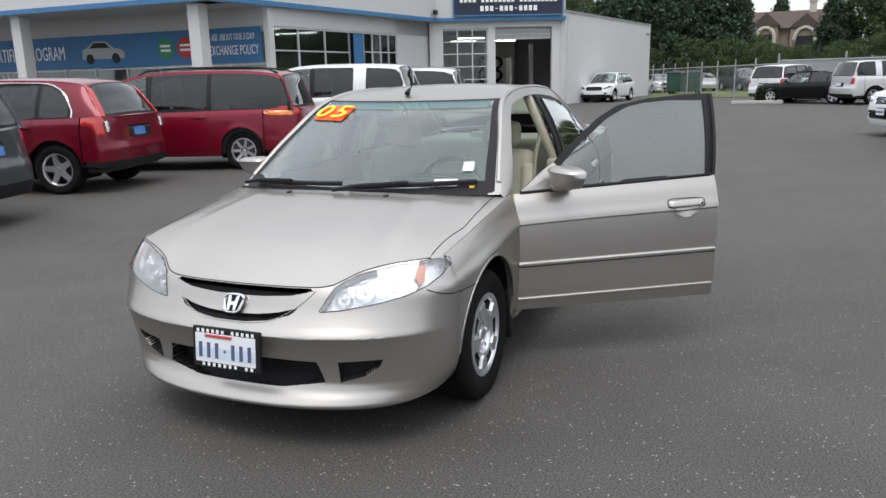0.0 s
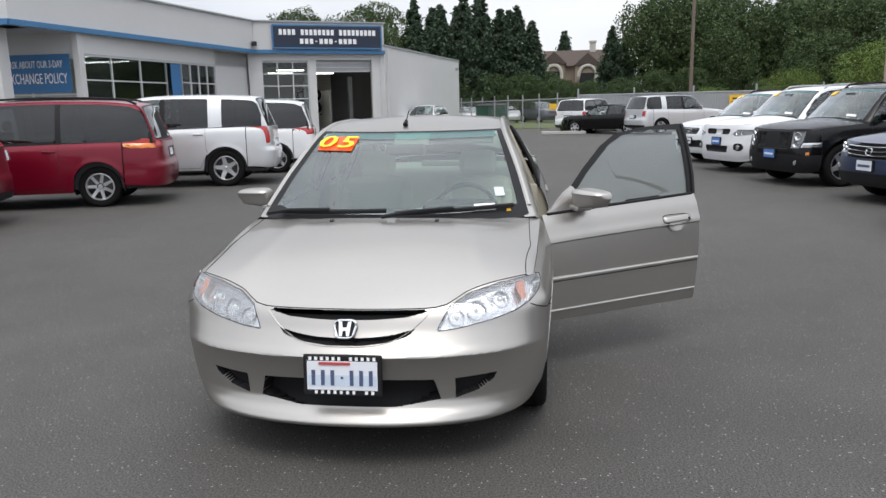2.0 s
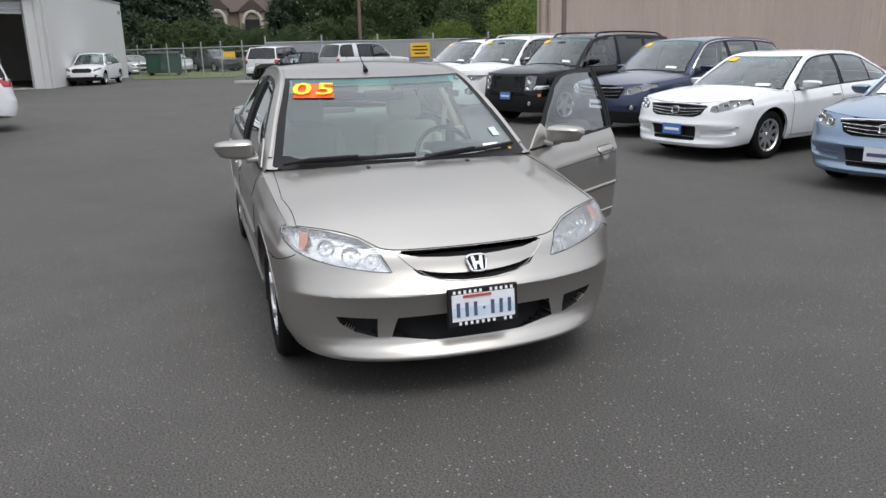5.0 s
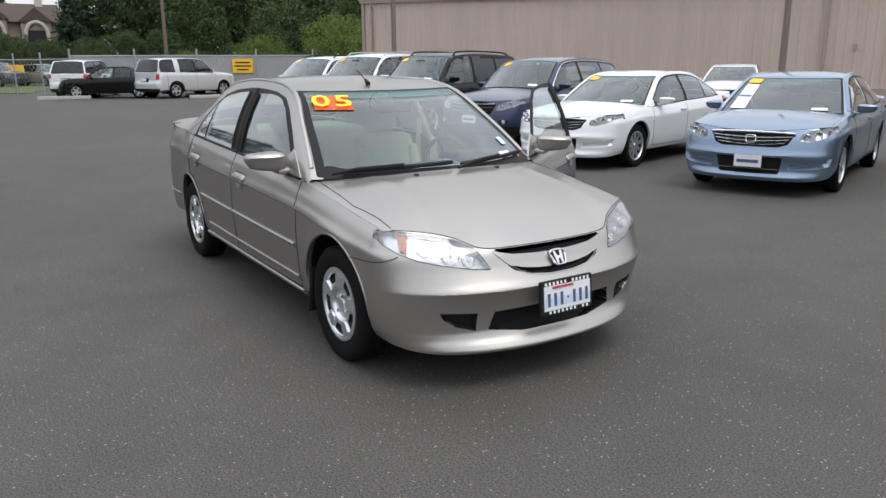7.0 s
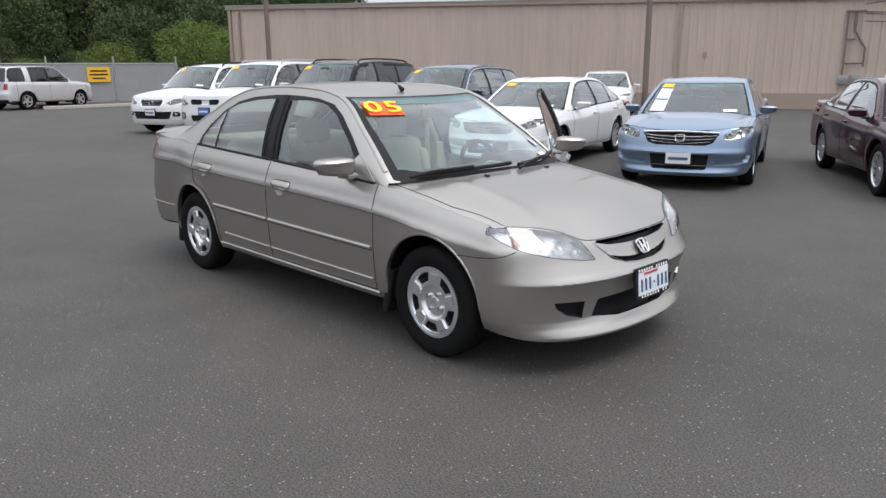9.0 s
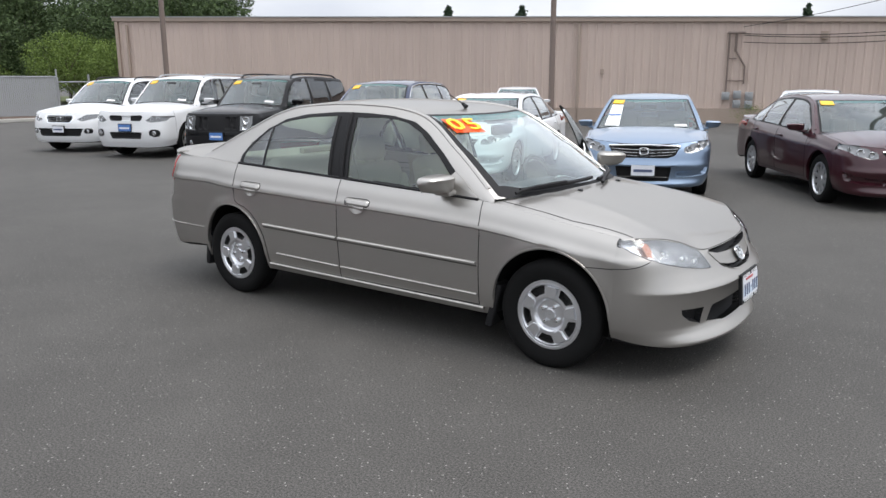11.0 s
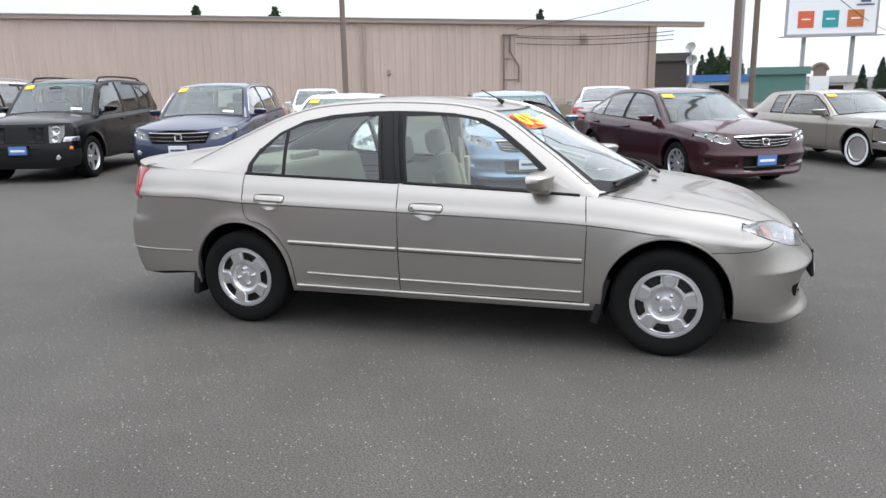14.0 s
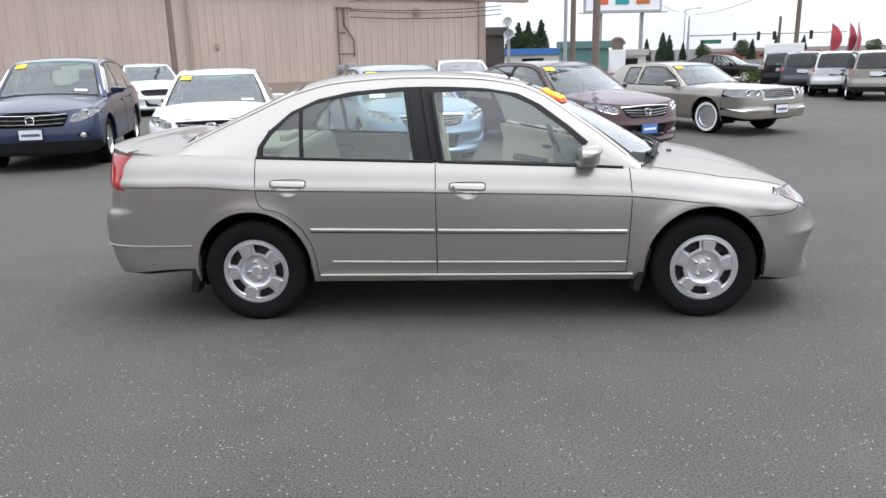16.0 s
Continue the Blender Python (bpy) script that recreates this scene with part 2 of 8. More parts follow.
M_WALLWHITE = mat("white_stucco", (0.55, 0.55, 0.545), 0.8, var=0.06, scale=0.8, bump=0.15, bump_scale=12)
M_BLUETRIM = mat("blue_fascia_paint", (0.045, 0.165, 0.33), 0.5, scale=1.5)
M_BANNER = mat("blue_banner_vinyl", (0.035, 0.15, 0.33), 0.55, var=0.15, scale=0.6)
M_SIGNNAVY = mat("navy_sign_face", (0.014, 0.022, 0.045), 0.45)
M_LETTER = mat("white_lettering", (0.82, 0.83, 0.84), 0.5, var=0.03)
M_TANWALL = ribbed_material("tan_steel_cladding", (0.515, 0.415, 0.357), 0.3, 0)
M_TANTRIM = mat("tan_trim", (0.34, 0.27, 0.22), 0.6, scale=1.0)
M_CONCRETE = mat("concrete", (0.42, 0.41, 0.38), 0.85, var=0.15, scale=2, bump=0.3, bump_scale=25)
M_POLE = mat("brown_painted_steel", (0.17, 0.13, 0.11), 0.6, scale=3)
M_WOODPOLE = mat("weathered_wood_pole", (0.16, 0.125, 0.10), 0.85, scale=2, bump=0.4, bump_scale=15)
M_GREYSTEEL = mat("galvanised_steel", (0.36, 0.37, 0.38), 0.5, 0.5)
M_SLAT = mat("grey_fence_slats", (0.30, 0.31, 0.32), 0.7, var=0.12, scale=1.2)
M_YSIGN = mat("yellow_sign", (0.78, 0.46, 0.02), 0.5)
M_DARK = mat("dark_interior", (0.02, 0.02, 0.021), 0.8)
M_GRASS = mat("grass", (0.085, 0.105, 0.035), 0.95, var=0.3, scale=2.0, bump=0.6, bump_scale=30)
M_BARK = mat("bark", (0.07, 0.055, 0.042), 0.95, var=0.3, scale=4, bump=0.6, bump_scale=14)
M_LEAF = leaf_material("leaves", (0.034, 0.055, 0.024), (0.085, 0.125, 0.046))
M_LEAF_DARK = leaf_material("conifer_needles", (0.030, 0.052, 0.033), (0.068, 0.102, 0.060))
M_LEAF_LIGHT = leaf_material("young_leaves", (0.07, 0.11, 0.025), (0.16, 0.22, 0.05))
M_DUMP = mat("green_painted_steel", (0.02, 0.065, 0.045), 0.6)


# ---- mesh helpers
def link_mesh(name, verts, faces, material, parent=None, label="", smooth=True, angle=38):
    me = bpy.data.meshes.new(name)
    me.from_pydata(np.asarray(verts, float).tolist(), [], faces.tolist() if isinstance(faces, np.ndarray) else faces)
    me.materials.append(material)
    if smooth:
        me.polygons.foreach_set("use_smooth", [True] * len(me.polygons))
        me.set_sharp_from_angle(angle=radians(angle))
    me.update()
    ob = new(name, me)
    if parent:
        ob.parent = parent
    if label:
        ob["label"] = label
    return ob


def part(name, bm, material, parent=None, label="", smooth=False, angle=38):
    bmesh.ops.recalc_face_normals(bm, faces=bm.faces)
    me = bpy.data.meshes.new(name)
    bm.to_mesh(me)
    bm.free()
    me.materials.append(material)
    if smooth:
        me.polygons.foreach_set("use_smooth", [True] * len(me.polygons))
        me.set_sharp_from_angle(angle=radians(angle))
    ob = new(name, me)
    if parent:
        ob.parent = parent
    if label:
        ob["label"] = label
    return ob


def empty(name, m, label, category, group="", kind=""):
    ob = new(name)
    ob.empty_display_size = 0.2
    ob.matrix_basis = m
    return tagged(ob, label, category, group, kind)


def box(bm, size, at=(0, 0, 0), bevel=0.0, rot=(0, 0, 0)):
    m = pose(*at, *rot) @ Matrix.Diagonal((*size, 1))
    vs = bmesh.ops.create_cube(bm, size=1.0, matrix=m)["verts"]
    if bevel:
        es = list({e for v in vs for e in v.link_edges})
        bmesh.ops.bevel(bm, geom=es, offset=bevel, segments=2, affect='EDGES', profile=0.5)
    return bm


def boxes(*items):
    bm = bmesh.new()
    for it in items:
        box(bm, *it)
    return bm


def rod(bm, a, b, r, r2=None, seg=10):
    a, b = Vector(a), Vector(b)
    d = b - a
    m = Matrix.Translation((a + b) / 2) @ d.to_track_quat("Z", "Y").to_matrix().to_4x4()
    bmesh.ops.create_cone(bm, cap_ends=True, segments=seg, radius1=r, radius2=r if r2 is None else r2, depth=d.length, matrix=m)
    return bm


def lathe(profile, seg=32):
    """Rings of (radius, y) about the y axis."""
    vs, fs = [], []
    for rr, y in profile:
        for i in range(seg):
            a = 2 * math.pi * i / seg
            vs.append((rr * math.cos(a), y, rr * math.sin(a)))
    for k in range(len(profile) - 1):
        for i in range(seg):
            j = (i + 1) % seg
            fs.append((k * seg + i, k * seg + j, (k + 1) * seg + j, (k + 1) * seg + i))
    return vs, fs


def tube(path, r, sides=6, flat=1.0, normal=None):
    """A closed tube along a path; flat squeezes it along the given normals."""
    p = np.array(path, float)
    t = np.gradient(p, axis=0)
    t /= np.linalg.norm(t, axis=1)[:, None] + 1e-12
    up = np.array(normal if normal is not None else (0, 0, 1), float)
    if up.ndim == 1:
        up = np.tile(up, (len(p), 1))
    s = np.cross(t, up)
    bad = np.linalg.norm(s, axis=1) < 1e-3
    s[bad] = np.cross(t[bad], (1, 0.01, 0))
    s /= np.linalg.norm(s, axis=1)[:, None]
    n = np.cross(s, t)
    vs, fs = [], []
    for k in range(len(p)):
        for i in range(sides):
            a = 2 * math.pi * (i + 0.5) / sides
            vs.append(p[k] + s[k] * math.cos(a) * r + n[k] * math.sin(a) * r * flat)
    for k in range(len(p) - 1):
        for i in range(sides):
            j = (i + 1) % sides
            fs.append((k * sides + i, k * sides + j, (k + 1) * sides + j, (k + 1) * sides + i))
    fs.append(tuple(range(sides))[::-1])
    fs.append(tuple(range((len(p) - 1) * sides, len(p) * sides)))
    return vs, fs


def joined(pieces):
    vs, fs = [], []
    for v, f in pieces:
        k = len(vs)
        vs += list(v)
        fs += [tuple(i + k for i in q) for q in f]
    return vs, fs


def tab(pts):
    """A smooth monotone curve through a table of (x, value)."""
    a = np.array(pts, float)
    a = a[np.argsort(a[:, 0])]
    x, y = a[:, 0], a[:, 1]
    h, d = np.diff(x), np.diff(y) / np.diff(x)
    m = np.zeros_like(y)
    m[0], m[-1] = d[0], d[-1]
    for i in range(1, len(x) - 1):
        if d[i - 1] * d[i] > 0:
            w1, w2 = 2 * h[i] + h[i - 1], h[i] + 2 * h[i - 1]
            m[i] = (w1 + w2) / (w1 / d[i - 1] + w2 / d[i])

    def f(q):
        q = np.asarray(q, float)
        c = np.clip(q, x[0], x[-1])
        i = np.clip(np.searchsorted(x, c) - 1, 0, len(h) - 1)
        t = (c - x[i]) / h[i]
        v = ((1 + 2 * t) * (1 - t) ** 2 * y[i] + t * (1 - t) ** 2 * h[i] * m[i] + t * t * (3 - 2 * t) * y[i + 1] + t * t * (t - 1) * h[i] * m[i + 1])
        return v + np.where(q < x[0], (q - x[0]) * m[0], 0) + np.where(q > x[-1], (q - x[-1]) * m[-1], 0)
    return f


def inside(poly, u, v):
    r = np.zeros(np.shape(u), bool)
    for (x0, y0), (x1, y1) in zip(poly, poly[1:] + poly[:1]):
        if y0 != y1:
            r ^= ((y0 > v) != (y1 > v)) & (u < (x1 - x0) * (v - y0) / (y1 - y0) + x0)
    return r


def sheet(U, V, fn, feats=(), base="body"):
    """A grid of surface coordinates U, V, snapped to the outlines of the features (outline, key, depth) and split into them.
    Returns places and, key by key, faces. A key of None leaves a hole."""
    nu, nv = U.shape
    U, V = U.copy(), V.copy()
    du = np.maximum(np.abs(np.gradient(U, axis=0)) + np.abs(np.gradient(U, axis=1)), 1e-6)
    dv = np.maximum(np.abs(np.gradient(V, axis=0)) + np.abs(np.gradient(V, axis=1)), 1e-6)
    U0, V0 = U.copy(), V.copy()
    taken = np.zeros(U.shape, bool)
    for poly, key, depth in feats:
        poly = list(poly)
        best = np.full(U.shape, 9.0)
        bu, bv = U0.copy(), V0.copy()
        for (x0, y0), (x1, y1) in zip(poly, poly[1:] + poly[:1]):
            ex, ey = (x1 - x0) / du, (y1 - y0) / dv
            px, py = (U0 - x0) / du, (V0 - y0) / dv
            t = np.clip((px * ex + py * ey) / (ex * ex + ey * ey + 1e-12), 0, 1)
            d = np.hypot(px - t * ex, py - t * ey)
            better = d < best
            best[better] = d[better]
            bu[better], bv[better] = (x0 + t * (x1 - x0))[better], (y0 + t * (y1 - y0))[better]
        snap = (best < 0.52) & ~taken
        U[snap], V[snap] = bu[snap], bv[snap]
        taken |= snap
    P = fn(U, V)
    cu = (U[:-1, :-1] + U[1:, :-1] + U[1:, 1:] + U[:-1, 1:]) / 4
    cv = (V[:-1, :-1] + V[1:, :-1] + V[1:, 1:] + V[:-1, 1:]) / 4
    keys = np.full(cu.shape, base, object)
    deep = np.zeros(U.shape)
    for poly, key, depth in feats:
        poly = list(poly)
        keys[inside(poly, cu, cv)] = key
        if depth:
            deep[inside(poly, U, V) & ~taken] = depth
    if np.any(deep):
        e = 1e-4
        N = np.cross(fn(U + e, V) - P, fn(U, V + e) - P)
        N /= np.linalg.norm(N, axis=-1)[..., None] + 1e-15
        out = P * np.array((1, 1, 0.3)) - np.array((0, 0, 0.15))
        N *= np.sign(np.sum(N * out, axis=-1))[..., None]
        P = P - N * deep[..., None]
    idx = np.arange(nu * nv).reshape(nu, nv)
    quads = np.stack([idx[:-1, :-1], idx[1:, :-1], idx[1:, 1:], idx[:-1, 1:]], -1)
    groups = {k: quads[keys == k] for k in set(keys.ravel().tolist()) - {None}}
    return P.reshape(-1, 3), groups


def pieces_of(P, faces, move=None):
    """The faces with their own places alone; drops faces squeezed to nothing."""
    faces = np.array(faces)
    used, inv = np.unique(faces, return_inverse=True)
    vs = P[used]
    if move is not None:
        vs = np.array([move @ Vector(v) for v in vs])
    return vs, inv.reshape(faces.shape)


def islands(faces):
    """Splits faces into groups that hang together."""
    faces = np.asarray(faces)
    used, inv = np.unique(faces, return_inverse=True)
    inv = inv.reshape(faces.shape)
    lab = np.arange(len(used))
    while True:
        low = lab[inv].min(axis=1)
        nxt = lab.copy()
        for k in range(inv.shape[1]):
            np.minimum.at(nxt, inv[:, k], low)
        nxt = nxt[nxt]
        if np.array_equal(nxt, lab):
            break
        lab = nxt
    f = lab[inv[:, 0]]
    return [faces[f == k] for k in np.unique(f)]


def orient(vs, fs, centre):
    """Turns all faces to look away from a centre; squeezed corners are dropped."""
    vs, fs = np.asarray(vs, float), np.asarray(fs)
    p = vs[fs]
    n = np.cross(p[:, 2] - p[:, 0], p[:, 3] - p[:, 1])
    flip = np.einsum("ij,ij->i", n, p.mean(axis=1) - centre) < 0
    fs = np.where(flip[:, None], fs[:, ::-1], fs)
    return fs[np.linalg.norm(n, axis=1) > 1e-9].tolist()


def rounded(poly, k=3, amount=0.25):
    """An outline with its corners cut round."""
    out = []
    n = len(poly)
    for i in range(n):
        a, b, c = (np.array(poly[j % n], float) for j in (i - 1, i, i + 1))
        p, q = b + (a - b) * amount, b + (c - b) * amount
        for t in np.linspace(0, 1, k):
            out.append(tuple((1 - t) ** 2 * p + 2 * t * (1 - t) * b + t * t * q))
    return out


def mirror_poly(poly):
    return [(-a, b) for a, b in poly]


def writing(name, body, size, m, material, parent=None, extrude=0.002, label="", align='CENTER'):
    cu = bpy.data.curves.new(name, 'FONT')
    cu.body, cu.size, cu.extrude, cu.align_x, cu.align_y = body, size, extrude, align, 'CENTER'
    cu.resolution_u = 2
    tmp = bpy.data.objects.new(name, cu)
    scene.collection.objects.link(tmp)
    me = bpy.data.meshes.new_from_object(tmp.evaluated_get(bpy.context.evaluated_depsgraph_get()))
    bpy.data.objects.remove(tmp)
    me.materials.clear()
    me.materials.append(material)
    ob = new(name, me)
    ob.matrix_basis = m
    if parent:
        ob.parent = parent
    if label:
        ob["label"] = label
    return ob


# ---- vehicles: x forward, y to the vehicle's left, origin on the ground between the axles
CIVIC = dict(
    ax=1.31, r=0.302, yt=0.735, tw=0.185, rim=0.635, xF=2.125, xR=-2.31, zlo=0.235, ra=0.350, za=0.325, zFb=0.185, zRb=0.27,
    nose=[(0.15, -0.09), (0.182, -0.035), (0.196, -0.008), (0.206, -0.003), (0.225, -0.016), (0.265, -0.052), (0.295, -0.064), (0.34, -0.060), (0.40, -0.044), (0.484, -0.006), (0.492, 0.0), (0.500, -0.005), (0.53, -0.030), (0.58, -0.066), (0.66, -0.115), (0.72, -0.19)],
    tail=[(0.2, 0.09), (0.35, 0.03), (0.455, 0.006), (0.47, -0.002), (0.60, 0.0), (0.65, 0.015), (0.69, 0.055), (0.9, 0.075), (1.03, 0.09)],
    hood=[(1.08, 0.930), (1.20, 0.919), (1.5, 0.866), (1.75, 0.797), (1.93, 0.715), (2.02, 0.662)],
    deck=[(-2.21, 1.03), (-2.0, 1.055), (-1.80, 1.06)],
    sh=[(-2.25, 0.965), (-2.0, 0.99), (-1.7, 0.992), (-1.28, 0.968), (-0.27, 0.934), (0.85, 0.885), (1.2, 0.84), (1.44, 0.80), (1.62, 0.772), (1.8, 0.735), (2.03, 0.655)],
    plan=[(-2.2, 0.826), (-1.66, 0.828), (-1.31, 0.853), (0, 0.857), (0.9, 0.855), (1.31, 0.848), (1.67, 0.830), (2.0, 0.79)],
    sec=[(0, 0.058), (0.10, 0.032), (0.3, 0.014), (0.58, 0.004), (0.765, 0.0), (0.80, 0.004), (0.835, 0.014), (0.92, 0.034), (1.0, 0.064)],
    edge=[(0, 0.662), (0.33, 0.664), (0.40, 0.672), (0.44, 0.690), (0.495, 0.718), (0.62, 0.748), (0.735, 0.760), (0.84, 0.766)],
    green=[(0, 1.20, 0.905, 0.93, 0.765, 0.895), (0.5, 0.77, 1.145, 0.60, 0.672, 1.145), (1.0, 0.33, 1.342, 0.24, 0.580, 1.348), (1.25, 0.0, 1.40, -0.05, 0.558, 1.388),
           (1.5, -0.4, 1.425, -0.4, 0.55, 1.398), (1.75, -0.8, 1.41, -0.8, 0.555, 1.376), (2.0, -1.03, 1.374, -1.0, 0.567, 1.334), (2.5, -1.42, 1.222, -1.36, 0.61, 1.19), (3.0, -1.80, 1.06, -1.74, 0.665, 1.02)],
    ridge=0.006, hoodback=0.075, noseam=True, nF=2.22, nR=4.7, crease=0.009, front_res=0.0075, rail_from=0.10, door_curve=[(-1.265, 0.76), (-1.25, 0.71), (-1.215, 0.685), (-1.15, 0.672), (-1.08, 0.635), (-1.01, 0.565), (-0.958, 0.47), (-0.938, 0.38), (-0.932, -1)], cowl=0.955, deckx=-1.72, frontdoor=(-0.23, 0.865), reardoor=-1.265, bpillar=(-0.33, -0.24), quarter=[-1.0], mirror=(0.60, 0.965))

SUV = dict(
    ax=1.31, r=0.345, yt=0.77, tw=0.225, xF=2.20, xR=-2.25, zlo=0.30, ra=0.40, za=0.36, zFb=0.24, zRb=0.34,
    nose=[(0.2, -0.08), (0.3, -0.03), (0.5, 0.0), (0.62, -0.01), (0.75, -0.05), (0.88, -0.11), (0.98, -0.2)],
    tail=[(0.3, 0.05), (0.45, 0.01), (0.62, 0.0), (0.72, 0.03), (0.95, 0.055), (1.15, 0.075)],
    hood=[(1.15, 1.075), (1.5, 1.035), (1.8, 0.975), (2.0, 0.91), (2.09, 0.87)],
    deck=[(-2.20, 1.07), (-2.16, 1.09), (-2.13, 1.10)],
    sh=[(-2.25, 1.05), (-1.7, 1.075), (-1.28, 1.07), (-0.27, 1.04), (0.85, 1.0), (1.2, 0.97), (1.5, 0.93), (1.8, 0.88), (2.08, 0.82)],
    plan=[(-2.2, 0.85), (-1.7, 0.895), (-1.31, 0.91), (0, 0.91), (0.9, 0.91), (1.31, 0.908), (1.67, 0.885), (2.0, 0.85)],
    sec=[(0, 0.03), (0.12, 0.008), (0.35, 0.0), (0.62, 0.004), (0.78, 0.015), (0.9, 0.03), (1.0, 0.06)],
    green=[(0, 1.15, 1.07, 0.92, 0.80, 1.01), (0.5, 0.77, 1.34, 0.62, 0.715, 1.30), (1.0, 0.36, 1.585, 0.26, 0.635, 1.545), (1.25, 0.0, 1.635, -0.05, 0.62, 1.59),
           (1.5, -0.5, 1.655, -0.5, 0.612, 1.605), (1.75, -1.2, 1.64, -1.2, 0.61, 1.585), (2.0, -1.80, 1.575, -1.72, 0.615, 1.52), (2.5, -1.99, 1.34, -1.93, 0.68, 1.30), (3.0, -2.13, 1.10, -2.08, 0.76, 1.07)],
    nF=3.0, nR=4.2, cowl=0.95, deckx=-2.07, frontdoor=(-0.2, 0.87), reardoor=-1.02, bpillar=(-0.27, -0.17), quarter=[(-1.12, -1.05)], mirror=(0.62, 1.10))

BOXY = dict(
    SUV, xF=2.27, xR=-2.33, ax=1.37, r=0.365, ra=0.42, za=0.375, zlo=0.33,
    nose=[(0.25, -0.07), (0.38, -0.02), (0.55, 0.0), (0.7, -0.02), (0.85, -0.04), (1.0, -0.075), (1.08, -0.14)],
    tail=[(0.3, 0.05), (0.45, 0.01), (0.66, 0.0), (0.75, 0.05), (0.95, 0.06), (1.2, 0.07)],
    hood=[(1.12, 1.16), (1.5, 1.135), (1.85, 1.09), (2.08, 1.035), (2.19, 0.985)],
    deck=[(-2.26, 1.12), (-2.24, 1.13), (-2.22, 1.135)],
    sh=[(-2.3, 1.11), (-1.7, 1.125), (-1.28, 1.12), (-0.27, 1.10), (0.85, 1.08), (1.2, 1.06), (1.55, 1.03), (1.9, 0.98), (2.15, 0.93)],
    green=[(0, 1.12, 1.15, 0.95, 0.81, 1.085), (0.5, 0.80, 1.43, 0.68, 0.75, 1.38), (1.0, 0.46, 1.68, 0.36, 0.695, 1.645), (1.25, 0.1, 1.745, 0.05, 0.685, 1.70),
           (1.5, -0.5, 1.765, -0.5, 0.68, 1.715), (1.75, -1.3, 1.755, -1.3, 0.68, 1.70), (2.0, -2.0, 1.70, -1.94, 0.685, 1.65), (2.5, -2.13, 1.42, -2.08, 0.74, 1.38), (3.0, -2.22, 1.135, -2.18, 0.80, 1.12)],
    nF=3.6, nR=5.0, cowl=0.97, deckx=-2.16, quarter=[(-1.16, -1.06)], mirror=(0.66, 1.19))

VAN = dict(
    SUV, ax=1.5, xF=2.46, xR=-2.63, r=0.33, ra=0.385, za=0.35, zlo=0.25, zRb=0.3,
    nose=[(0.2, -0.08), (0.3, -0.03), (0.45, 0.0), (0.6, -0.03), (0.75, -0.12), (0.85, -0.22)],
    hood=[(1.62, 1.06), (1.9, 0.99), (2.15, 0.89), (2.3, 0.81)],
    deck=[(-2.55, 1.04), (-2.53, 1.05), (-2.51, 1.06)],
    sh=[(-2.6, 1.02), (-1.7, 1.04), (-0.3, 1.02), (1.0, 0.985), (1.5, 0.93), (1.85, 0.85), (2.3, 0.75)],
    plan=[(-2.6, 0.88), (-2.0, 0.93), (-1.5, 0.955), (0, 0.96), (1.0, 0.955), (1.5, 0.945), (1.9, 0.92), (2.3, 0.87)],
    green=[(0, 1.62, 1.05, 1.40, 0.84, 0.96), (0.5, 1.12, 1.38, 0.98, 0.755, 1.34), (1.0, 0.62, 1.635, 0.5, 0.70, 1.60), (1.25, 0.1, 1.71, 0.05, 0.69, 1.67),
           (1.5, -0.7, 1.74, -0.7, 0.685, 1.695), (1.75, -1.6, 1.725, -1.6, 0.685, 1.68), (2.0, -2.28, 1.65, -2.2, 0.69, 1.60), (2.5, -2.42, 1.36, -2.35, 0.75, 1.32), (3.0, -2.51, 1.06, -2.46, 0.83, 1.035)],
    nF=2.6, nR=4.2, cowl=1.42, deckx=-2.44, frontdoor=(0.12, 1.18), reardoor=-0.95, bpillar=(0.05, 0.15), quarter=[(-1.0, -0.92)], mirror=(1.0, 1.06))

LUX = dict(
    CIVIC, ax=1.445, xF=2.50, xR=-2.72, r=0.325, ra=0.37, za=0.335, zlo=0.25, yt=0.76, zFb=0.3, zRb=0.32,
    nose=[(0.25, -0.08), (0.36, -0.01), (0.5, 0.0), (0.55, -0.05), (0.65, -0.055), (0.82, -0.07), (0.90, -0.11)],
    tail=[(0.3, 0.06), (0.42, 0.0), (0.55, 0.0), (0.62, 0.06), (0.8, 0.08), (0.95, 0.12)],
    hood=[(0.93, 0.985), (1.4, 0.965), (1.9, 0.94), (2.25, 0.915), (2.4, 0.89)],
    deck=[(-2.62, 0.94), (-2.3, 0.985), (-1.78, 1.0)],
    sh=[(-2.65, 0.90), (-2.0, 0.945), (-1.3, 0.94), (-0.3, 0.93), (0.7, 0.925), (1.4, 0.915), (1.9, 0.90), (2.4, 0.86)],
    plan=[(-2.65, 0.86), (-2.0, 0.905), (-1.3, 0.92), (0, 0.925), (0.9, 0.925), (1.4, 0.92), (1.9, 0.905), (2.4, 0.87)],
    green=[(0, 0.93, 0.98, 0.76, 0.80, 0.935), (0.5, 0.55, 1.18, 0.42, 0.70, 1.15), (1.0, 0.16, 1.355, 0.08, 0.62, 1.34), (1.25, -0.1, 1.395, -0.14, 0.605, 1.37),
           (1.5, -0.5, 1.41, -0.5, 0.60, 1.38), (1.75, -1.0, 1.40, -1.0, 0.605, 1.37), (2.0, -1.32, 1.37, -1.3, 0.62, 1.34), (2.5, -1.55, 1.19, -1.56, 0.69, 1.15), (3.0, -1.78, 1.0, -1.80, 0.76, 0.97)],
    nF=5.0, nR=5.0, cowl=0.78, deckx=-1.76, frontdoor=(-0.42, 0.72), reardoor=-1.18, bpillar=(-0.5, -0.4), quarter=[], mirror=(0.5, 1.0))

